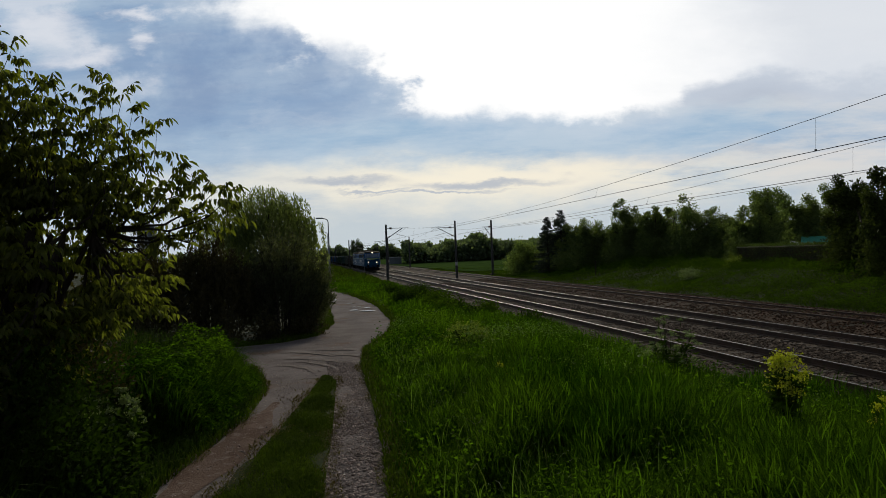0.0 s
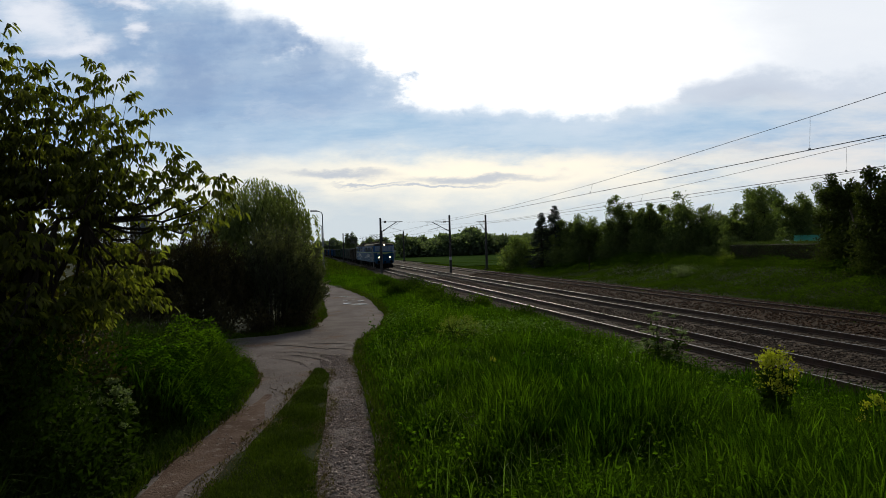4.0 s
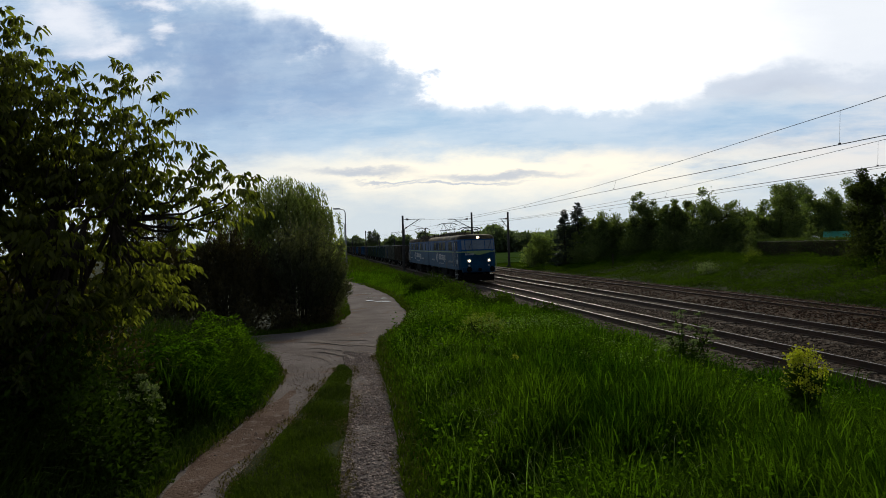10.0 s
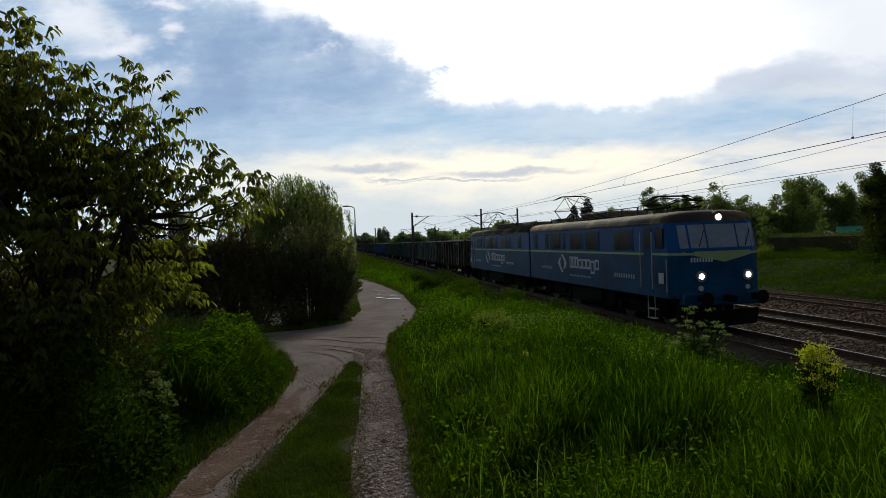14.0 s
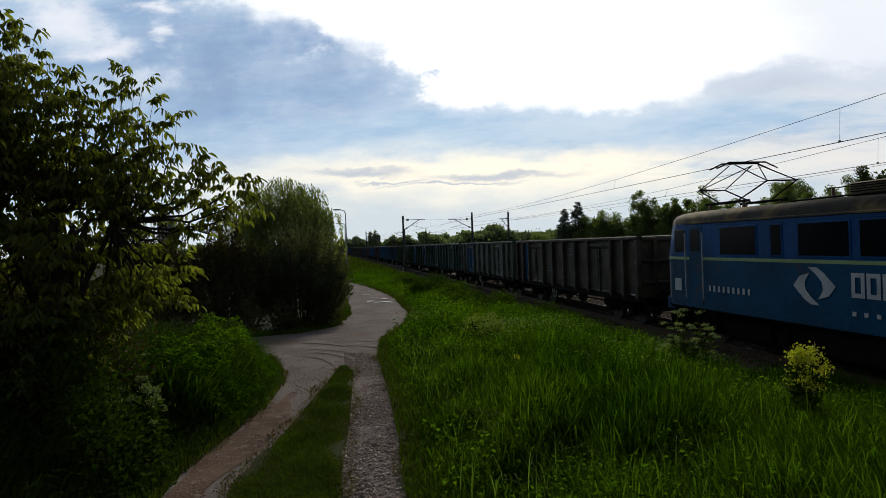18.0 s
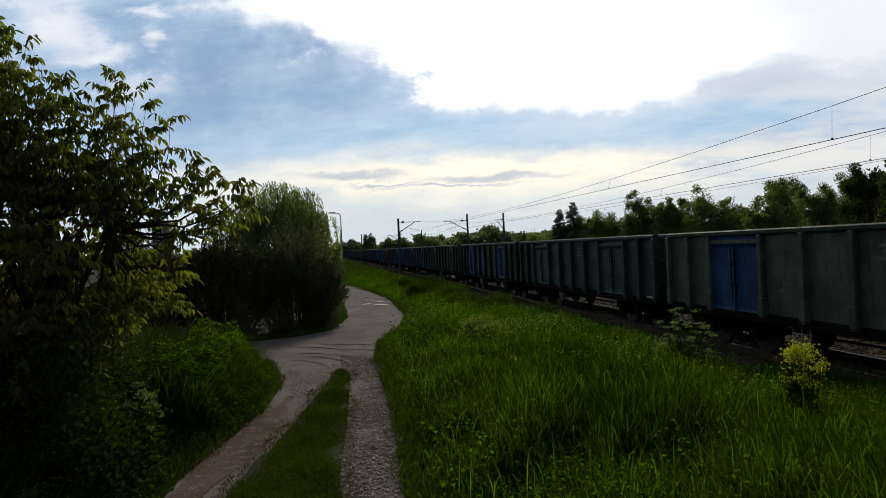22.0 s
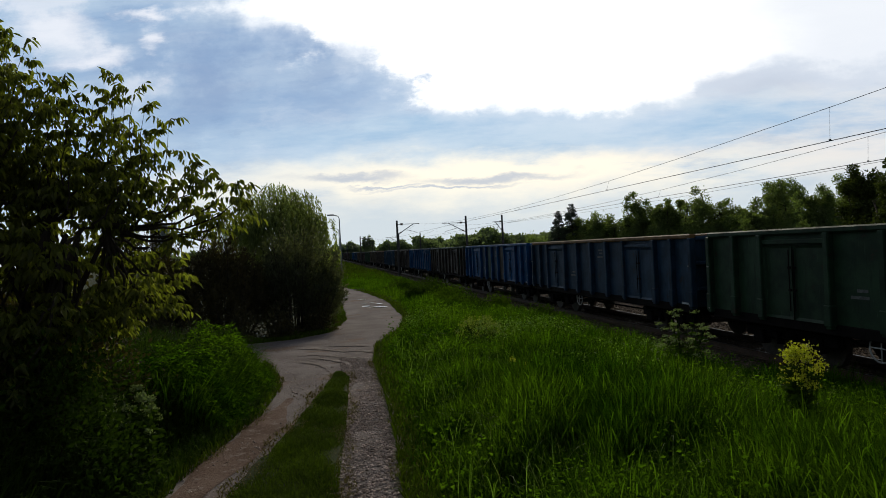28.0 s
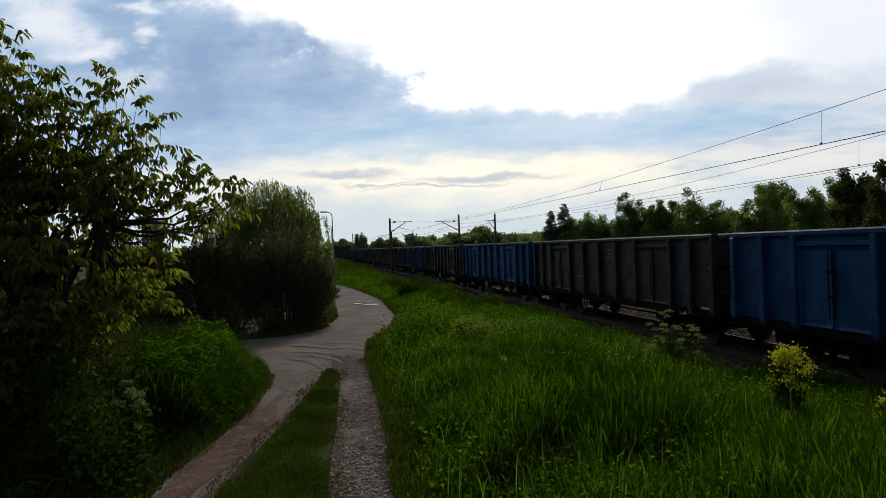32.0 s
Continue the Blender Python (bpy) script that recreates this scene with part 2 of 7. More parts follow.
M["sleeper_wood"] = material("old_oak_sleeper", (0.06, 0.045, 0.03), (0.03, 0.024, 0.018), 0.9, 2.0, 30.0, 0.4, vary=0.25, spec=0.08)
M["rail"] = material("rusty_rail", (0.10, 0.055, 0.032), (0.055, 0.032, 0.02), 0.7, 3.0, 40.0, 0.3)
M["railtop"] = material("worn_rail_head", (0.20, 0.185, 0.17), (0.12, 0.105, 0.095), 0.46, 1.0, 40.0, 0.05, metal=1.0)
M["grass"] = material("grass_blade", (0.074, 0.134, 0.008), (0.021, 0.055, 0.003), 0.9, 0.4, 4.0, 0.0, vary=0.5, island=True, translucent=0.55, spec=0.0)
# paler than the grass: light on blades and crest put into the colour
M["arching"] = material("lit_pale_blade", (0.15, 0.235, 0.045), (0.075, 0.145, 0.016), 0.6, 0.9, 6.0, 0.0, vary=0.5, island=True, translucent=0.40, spec=0.12)
M["rough_grass"] = material("rough_bank_grass", (0.074, 0.124, 0.010), (0.044, 0.078, 0.007), 0.95, 0.25, 3.0, 0.0, vary=0.22, island=True, translucent=0.30, spec=0.0)
M["brown_turf"] = material("brownish_trodden_turf", (0.150, 0.130, 0.035), (0.110, 0.080, 0.030), 0.9, 1.2, 8.0, 0.0, vary=0.4, island=True, translucent=0.2, spec=0.08)
M["grass_dry"] = material("grass_seed_stem", (0.14, 0.17, 0.05), (0.09, 0.13, 0.03), 0.8, 0.7, 5.0, 0.0, vary=0.35, island=True, translucent=0.3, spec=0.05)
M["turf"] = material("short_turf", (0.080, 0.120, 0.007), (0.048, 0.072, 0.007), 0.95, 0.8, 5.0, 0.0, vary=0.4, island=True, translucent=0.25, spec=0.03)
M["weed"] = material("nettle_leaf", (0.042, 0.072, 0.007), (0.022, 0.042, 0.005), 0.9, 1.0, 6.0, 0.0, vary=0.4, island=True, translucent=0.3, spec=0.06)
M["yellow"] = material("yellow_flower", (0.52, 0.50, 0.03), (0.40, 0.42, 0.03), 0.7, 4.0, 30.0, 0.0, vary=0.2, island=True, translucent=0.3)
M["white_flower"] = material("white_umbel", (0.25, 0.30, 0.15), (0.16, 0.21, 0.09), 0.7, 4.0, 30.0, 0.0, vary=0.2, island=True, translucent=0.3)
M["walnut"] = material("walnut_leaf", (0.165, 0.172, 0.030), (0.085, 0.095, 0.018), 0.6, 0.9, 8.0, 0.0, vary=0.45, island=True, translucent=0.55, spec=0.4)
M["willow"] = material("willow_leaf", (0.25, 0.275, 0.105), (0.16, 0.19, 0.07), 0.7, 0.6, 8.0, 0.0, vary=0.35, island=True, translucent=0.45, spec=0.2)
M["tamarisk"] = material("feathery_shrub", (0.115, 0.118, 0.075), (0.065, 0.070, 0.045), 0.8, 0.6, 8.0, 0.0, vary=0.4, island=True, translucent=0.4, spec=0.2)
# brownish bush leaf, darkened in its colour for growth standing in shade
M["shade_leaf"] = material("shaded_bush_leaf", (0.085, 0.068, 0.018), (0.045, 0.035, 0.011), 0.7, 0.8, 8.0, 0.0, vary=0.4, island=True, translucent=0.2)
# leaf tone lifted and cooled to carry the haze over the tree row
M["leaf"] = material("broad_tree_leaf", (0.180, 0.215, 0.085), (0.105, 0.145, 0.055), 0.8, 0.3, 4.0, 0.0, vary=0.4, island=True, translucent=0.45, spec=0.2)
# darker copy of the tree leaf: backlit shade put into its colour
M["leaf_backlit"] = material("backlit_tree_leaf", (0.070, 0.088, 0.022), (0.042, 0.056, 0.014), 0.8, 0.3, 4.0, 0.0, vary=0.4, island=True, translucent=0.22, spec=0.1)
M["needle"] = material("spruce_needle", (0.060, 0.085, 0.045), (0.038, 0.058, 0.032), 0.8, 0.5, 8.0, 0.0, vary=0.3, island=True)
M["hedge"] = material("clipped_hedge", (0.12, 0.17, 0.03), (0.08, 0.115, 0.02), 0.8, 0.8, 8.0, 0.0, vary=0.35, island=True, translucent=0.2)
# paler, cooler leaf tone: distance haze put into the base colour
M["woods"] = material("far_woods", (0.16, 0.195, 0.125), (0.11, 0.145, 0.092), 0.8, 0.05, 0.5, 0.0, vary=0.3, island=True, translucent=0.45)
M["bark"] = material("bark", (0.075, 0.06, 0.045), (0.04, 0.032, 0.024), 0.9, 4.0, 30.0, 0.8, stretch=(1, 1, 0.25), spec=0.08)
M["field"] = material("young_field", (0.060, 0.105, 0.026), (0.042, 0.078, 0.020), 1.0, 0.05, 0.8, 0.0, spec=0.0)
M["mast"] = material("mast_concrete_steel", (0.085, 0.08, 0.075), (0.05, 0.045, 0.045), 0.7, 2.0, 20.0, 0.2)
M["galv"] = material("galvanised_steel", (0.34, 0.35, 0.36), (0.24, 0.25, 0.26), 0.5, 2.0, 20.0, 0.1, metal=0.6)
M["wire"] = material("copper_wire", (0.06, 0.055, 0.05), (0.035, 0.03, 0.03), 0.6, 1.0, 10.0, 0.0)
M["ceramic"] = material("brown_insulator", (0.12, 0.055, 0.03), (0.08, 0.04, 0.025), 0.3, 5.0, 20.0, 0.0)
M["white_band"] = material("white_mast_band", (0.7, 0.7, 0.68), (0.55, 0.55, 0.52), 0.7, 4.0, 20.0, 0.1)
M["water"] = material("puddle_water", (0.03, 0.028, 0.024), (0.02, 0.018, 0.016), 0.14, 1.0, 6.0, 0.0)
# train
M["blue"] = material("loco_blue", (0.003, 0.098, 0.31), (0.003, 0.055, 0.19), 0.5, 0.8, 14.0, 0.05, spec=0.15, spots=((0.03, 0.05, 0.09), 0.62, 1.1))
M["bluelow"] = material("loco_blue_dusty", (0.004, 0.085, 0.19), (0.004, 0.046, 0.11), 0.55, 0.8, 14.0, 0.05, spec=0.15, spots=((0.05, 0.06, 0.075), 0.58, 1.0))
M["stripe"] = material("yellow_green_stripe", (0.34, 0.50, 0.20), (0.27, 0.4, 0.16), 0.5, 1.0, 14.0, 0.0)
M["roof"] = material("grimy_roof", (0.085, 0.075, 0.062), (0.045, 0.040, 0.036), 0.8, 0.9, 12.0, 0.3, spec=0.2, spots=((0.24, 0.185, 0.085), 0.49, 0.40))
M["roofgear"] = material("roof_grille", (0.27, 0.21, 0.105), (0.11, 0.085, 0.05), 0.7, 2.0, 20.0, 0.2)
M["glass"] = material("dark_glass", (0.008, 0.009, 0.011), (0.006, 0.007, 0.008), 0.2, 1.0, 6.0, 0.0, spec=0.06)
# pale blue base colour stands in for sky mirrored in the glass
M["sky_tint_glass"] = material("windscreen", (0.20, 0.26, 0.33), (0.15, 0.20, 0.26), 0.13, 1.0, 6.0, 0.0, spec=0.8)
M["white"] = material("white_marking", (0.62, 0.65, 0.68), (0.45, 0.48, 0.5), 0.6, 2.0, 20.0, 0.0)
M["under"] = material("underframe_grime", (0.014, 0.012, 0.011), (0.008, 0.007, 0.007), 0.9, 2.0, 20.0, 0.3, spec=0.08)
M["steel"] = material("wheel_steel", (0.10, 0.08, 0.065), (0.05, 0.04, 0.035), 0.6, 3.0, 20.0, 0.2, metal=0.4)
M["lamp"] = material("lit_headlight", (1.0, 0.80, 0.52), (1.0, 0.76, 0.46), 0.4, 1.0, 4.0, 0.0, emit=5.0)
M["chrome"] = material("lamp_ring", (0.5, 0.48, 0.45), (0.35, 0.33, 0.3), 0.35, 3.0, 20.0, 0.0, metal=0.8)
M["handrail"] = material("pale_handrail", (0.55, 0.55, 0.52), (0.4, 0.4, 0.38), 0.6, 3.0, 20.0, 0.0)
WAGON = {
    "olive": ((0.082, 0.067, 0.046), (0.041, 0.032, 0.024)),
    "pale": ((0.122, 0.140, 0.108), (0.073, 0.084, 0.067)),
    "teal": ((0.032, 0.078, 0.068), (0.020, 0.046, 0.042)),
    "green": ((0.028, 0.066, 0.032), (0.016, 0.036, 0.020)),
    "blue": ((0.007, 0.078, 0.209), (0.007, 0.046, 0.127)),
    "navy": ((0.022, 0.055, 0.100), (0.014, 0.035, 0.061)),
    "brown": ((0.060, 0.048, 0.038), (0.032, 0.026, 0.022)),
    "rust": ((0.22, 0.12, 0.042), (0.12, 0.065, 0.028)),
}


def wagon_paint(name, colour, colour2):
    """Old paint: patches, streaks running down from the rim, rust and grime at two scales."""
    m = bpy.data.materials.new(name)
    m.use_nodes = True
    n = Net(m.node_tree)
    co = n.node("ShaderNodeTexCoord").outputs["Object"]
    rnd = n.node("ShaderNodeObjectInfo").outputs["Random"]
    co = n.vmath("ADD", co, n.comb(0.0, n.math("MULTIPLY", rnd, 37.0), 0.0))
    tall = n.vmath("MULTIPLY", co, (1.0, 1.0, 0.12))
    patch, runs = n.noise(co, 1.6, 5.0, 0.6), n.noise(tall, 9.0, 5.0, 0.65)
    col = n.mix(n.step(patch, 0.35, 0.65), colour, colour2)
    k = n.math("MULTIPLY_ADD", n.math("SUBTRACT", rnd, 0.5), 0.30, 1.0)
    col = n.mix(1.0, col, n.comb(k, k, k), "MULTIPLY")
    col = n.mix(n.math("MULTIPLY", n.step(runs, 0.50, 0.72), 0.65), col, tuple(c * 0.45 for c in colour2))
    col = n.mix(n.math("MULTIPLY", n.step(n.noise(co, 3.2, 6.0, 0.7), 0.60, 0.72), 0.8), col, (0.060, 0.034, 0.020))
    pale = n.math("MULTIPLY", n.step(n.noise(tall, 17.0, 4.0), 0.64, 0.74), 0.35)
    col = n.mix(pale, col, tuple(min(1.0, c * 1.8 + 0.03) for c in colour))
    p = n.node("ShaderNodeBsdfPrincipled")
    n.put(p.inputs["Base Color"], col)
    n.put(p.inputs["Roughness"], n.math("MULTIPLY_ADD", patch, 0.3, 0.45))
    p.inputs["Specular IOR Level"].default_value = 0.18
    bmp = n.node("ShaderNodeBump")
    bmp.inputs["Strength"].default_value, bmp.inputs["Distance"].default_value = 0.35, 0.03
    n.put(bmp.inputs["Height"], n.math("ADD", n.noise(co, 2.2, 2.0), n.math("MULTIPLY", n.noise(co, 30.0, 3.0), 0.25)))
    n.put(p.inputs["Normal"], bmp.outputs[0])
    n.put(n.node("ShaderNodeOutputMaterial").inputs[0], p.outputs[0])
    return m


for key, (c1, c2) in WAGON.items():
    M["wagon_" + key] = wagon_paint("wagon_paint_" + key, c1, c2)
M["stencil"] = material("faded_stencil", (0.17, 0.18, 0.17), (0.07, 0.08, 0.075), 0.8, 6.0, 40.0, 0.0)


# ---------------------------------------------------------------- mesh helpers
def mesh_of(name, verts, faces, mat, smooth=False):
    me = bpy.data.meshes.new(name)
    me.from_pydata([tuple(v) for v in verts], [], [tuple(f) for f in faces])
    me.materials.append(mat)
    if smooth:
        me.polygons.foreach_set("use_smooth", [True] * len(me.polygons))
    me.update()
    return me


def fast_mesh(name, verts, polys, mat):
    """Mesh from arrays: verts (n, 3), polys (m, k), all faces with k corners."""
    me = bpy.data.meshes.new(name)
    k = polys.shape[1]
    me.vertices.add(len(verts))
    me.vertices.foreach_set("co", np.ascontiguousarray(verts, dtype=np.float32).ravel())
    me.loops.add(polys.size)
    me.loops.foreach_set("vertex_index", np.ascontiguousarray(polys, dtype=np.int32).ravel())
    me.polygons.add(len(polys))
    me.polygons.foreach_set("loop_start", np.arange(0, polys.size, k, dtype=np.int32))
    me.polygons.foreach_set("loop_total", np.full(len(polys), k, dtype=np.int32))
    me.materials.append(mat)
    me.update(calc_edges=True)
    return me


def part(name, bm, mat, parent, label=""):
    """Links a bmesh (or a mesh) as one mesh object under a thing or a part."""
    if isinstance(bm, bmesh.types.BMesh):
        me = bpy.data.meshes.new(name)
        bmesh.ops.recalc_face_normals(bm, faces=bm.faces)
        bm.to_mesh(me)
        bm.free()
        me.materials.append(mat)
    else:
        me = bm
    ob = new(name, me)
    ob.parent = parent
    if label:
        tagged(ob, label)
    return ob


def again(name, ob, parent, at=(0, 0, 0), mat=None, rz=0.0):
    """Another object on the same mesh, at a place in its parent's space, in its own paint if mat is given."""
    o = new(name, ob.data if isinstance(ob, bpy.types.Object) else ob)
    o.parent = parent
    o.location = at
    o.rotation_euler = (0, 0, rz)
    if mat:
        o.material_slots[0].link = "OBJECT"
        o.material_slots[0].material = mat
    return o


def thing(name, at, label, category, group="", rz=0.0, kind=""):
    ob = new(name)
    ob.matrix_basis = pose(*at, 0, 0, rz)
    return tagged(ob, label, category, group, kind)


def box(bm, c, s, bevel=0.0, rot=None):
    m = Matrix.Translation(c) @ (rot.to_4x4() if rot else Matrix()) @ Matrix.Diagonal((*s, 1))
    g = bmesh.ops.create_cube(bm, size=1, matrix=m)
    if bevel:
        es = {e for v in g["verts"] for e in v.link_edges}
        bmesh.ops.bevel(bm, geom=list(es), offset=bevel, segments=1, affect="EDGES")
    return bm


def rod(bm, a, b, r, r2=None, n=8):
    a, b = Vector(a), Vector(b)
    m = Matrix.Translation((a + b) / 2) @ (b - a).to_track_quat("Z", "Y").to_matrix().to_4x4()
    bmesh.ops.create_cone(bm, cap_ends=True, segments=n, radius1=r, radius2=r if r2 is None else r2, depth=(b - a).length, matrix=m)
    return bm


def B():
    return bmesh.new()


def sstep(a, b, x):
    t = np.clip((x - a) / (b - a), 0.0, 1.0)
    return t * t * (3 - 2 * t)


# ---------------------------------------------------------------- ground
def ground_z(x, y):
    """Height of the ground: the path, its bank down to the railway, the rise behind it, the rough strip beside the path."""
    x, y = np.asarray(x, float), np.asarray(y, float)
    base = -0.4 * sstep(8, 30, y)
    t = sstep(2.8 + 1.2 * sstep(12, 18, y), 9.5, x)
    z = base * (1 - t) - 1.06 * t - 0.30 * sstep(9.45, 9.9, x) - 0.26 * sstep(8.1, 8.8, x) * sstep(10, 17, y) * (1 - sstep(9.45, 9.9, x))
    z = z + 0.35 * sstep(18.2, 20.0, x)
    z = z + 1.15 * sstep(23.0, 31.0, x) * (1 - sstep(62, 88, y))
    z = z + 0.40 * sstep(-1.6, -4.0, x) * (1 - sstep(11, 15, y))
    z = z + 0.04 * np.sin(x * 1.7 + y * 0.9) * np.sin(y * 1.3 - x * 0.6) * sstep(1.2, 2.5, x) * (1 - sstep(8.0, 9.2, x))
    return z


def build_ground():
    xs = np.concatenate([-np.geomspace(1500, 8, 26), np.arange(-7.5, 34, 0.5), np.geomspace(35, 2500, 30)])
    ys = np.concatenate([-np.geomspace(300, 6, 12), np.arange(-5, 60, 0.5), np.geomspace(61, 3500, 40)])
    X, Y = np.meshgrid(xs, ys)
    Z = ground_z(X, Y)
    v = np.stack([X.ravel(), Y.ravel(), Z.ravel()], 1)
    nx, ny = len(xs), len(ys)
    i = (np.arange(ny - 1)[:, None] * nx + np.arange(nx - 1)[None, :]).ravel()
    f = np.stack([i, i + 1, i + nx + 1, i + nx], 1)
    g = new("ground", fast_mesh("ground", v, f, M["soil"]))
    tagged(g, "green overgrown ground sloping from a gravel path to the railway", "ground", kind="structure")
    # field behind the tracks
    xs, ys = np.linspace(24, 400, 40), np.linspace(96, 420, 40)
    X, Y = np.meshgrid(xs, ys)
    v = np.stack([X.ravel(), Y.ravel(), (ground_z(X, Y) + 0.12).ravel()], 1)
    i = (np.arange(39)[:, None] * 40 + np.arange(39)[None, :]).ravel()
    g = new("field", fast_mesh("field", v, np.stack([i, i + 1, i + 41, i + 40], 1), M["field"]))
    tagged(g, "light green young field beyond the tracks", "field", kind="structure")


# path and road: left and right edges by distance
ROAD_R = ((-6, 0.75), (5.9, 0.70), (7.3, 0.82), (9.5, 0.92), (13.2, 1.05), (16, 1.35), (20, 2.41), (24.3, 3.09), (32, 3.35), (41, 2.9), (46, 2.1), (60, 0.5))
ROAD_L = ((-6, -2.6), (6.7, -1.54), (7.8, -1.30), (9.2, -0.94), (11.1, -0.80), (12.5, -0.92), (14.2, -1.25), (15.5, -4.5), (17.8, -4.6), (18.8, -0.77), (20.1, 0.18), (24.7, 0.86), (33.8, 0.95), (46.8, 0.2), (60, -2.5))
MID_L = ((-6, -1.0), (6.4, -0.93), (7.35, -0.65), (8.7, -0.40), (10.7, -0.03), (12.25, 0.2))
MID_R = ((-6, 0.05), (6.2, 0.08), (8.4, 0.24), (11.5, 0.42), (12.25, 0.32))


def edge(table, y):
    return np.interp(y, [a for a, _ in table], [b for _, b in table])


def build_road():
    def sheet(name, ys, left, right, lift, n, mat, label):
        rows = []
        for y in ys:
            a, b = float(edge(left, y)), float(edge(right, y))
            a += 0.16 * noise.noise((1.7, y * 1.1, lift * 90)) + 0.07 * noise.noise((1.7, y * 5, 3))
            b += 0.14 * noise.noise((7.7, y * 1.1, lift * 90)) + 0.07 * noise.noise((7.7, y * 5, 3))
            rows.append([(a + (b - a) * k / n, y) for k in range(n + 1)])
        P = np.array(rows)
        z = ground_z(P[..., 0], P[..., 1]) + lift
        rut = np.zeros_like(z)
        for k in range(P.shape[0]):
            for j in range(n + 1):
                rut[k, j] = 0.018 * noise.noise((P[k, j, 0] * 1.5, P[k, j, 1] * 0.8, 5)) + 0.008 * noise.noise((P[k, j, 0] * 6, P[k, j, 1] * 6, 9))
        v = np.concatenate([P, (z + rut)[..., None]], 2).reshape(-1, 3)
        m = n + 1
        i = (np.arange(len(ys) - 1)[:, None] * m + np.arange(n)[None, :]).ravel()
        return tagged(new(name, fast_mesh(name, v, np.stack([i, i + 1, i + m + 1, i + m], 1), mat)), label, "road", kind="structure")

    sheet("road", np.arange(-6, 60, 0.25), ROAD_L, ROAD_R, 0.03, 16, M["gravel"], "pale stony gravel track bending between bushes")
    inner_l = tuple((y, x + 0.05) for y, x in ROAD_L[:4]) + ((10.3, -0.58),)
    inner_r = tuple((y, x - 0.12) for y, x in MID_L[:4]) + ((10.3, -0.52),)
    sheet("rut_soil", np.arange(-6, 10.3, 0.25), inner_l, inner_r, 0.037, 10, M["rut_soil"], "reddish-brown packed earth in one wheel rut")
    sheet("verge", np.arange(-6, 12.3, 0.25), MID_L, MID_R, 0.042, 8, M["soil"], "grassy strip between the two wheel ruts")


# ---------------------------------------------------------------- railway
def rail_profile():
    return ((-0.07, -0.17), (0.07, -0.17), (0.07, -0.155), (0.012, -0.14), (0.012, -0.04), (0.036, -0.03), (0.036, -0.003), (-0.036, -0.003), (-0.036, -0.03), (-0.012, -0.04), (-0.012, -0.14), (-0.07, -0.155))


def build_track(x, zr, label, wood=False, rusty=False, y0=-40.0, y1=900.0, tilt=0.0):
    t = thing("railway_track", (x, 0, zr), label, "railway track", "railway tracks")
    t.matrix_basis = pose(x, 0, zr, 0, 0, tilt)
    prof = rail_profile()
    k = len(prof)
    v = [(px, y, pz) for y in (y0, y1) for px, pz in prof]
    f = [(i, (i + 1) % k, (i + 1) % k + k, i + k) for i in range(k)]
    rail = mesh_of("rail", v, f, M["rail"])
    top = mesh_of("rail_head", [(-0.026, y0, 0.0), (0.026, y0, 0.0), (0.026, y1, 0.0), (-0.026, y1, 0.0)], [(0, 1, 2, 3)], M["rail"] if rusty else M["railtop"])
    for s in (-1, 1):
        r = again("rail", rail, t, (s * 0.7175, 0, 0))
        again("rail_head", top, r, (0, 0, 0))
    b = B()
    box(b, (0, 0, -0.25), (2.5, 0.25, 0.16), 0.02)
    sl = None
    ys = np.arange(2.0, 120.0, 0.62)
    for q, y in enumerate(ys):
        yy = float(y) + random.uniform(-0.03, 0.03)
        if sl is None:
            sl = part("sleeper", b, M["sleeper_wood"] if wood else M["sleeper"], t)
            sl.location = (0, yy, 0)
        else:
            again("sleeper", sl, t, (random.uniform(-0.03, 0.03), yy, 0), rz=random.uniform(-0.01, 0.01))
    return t


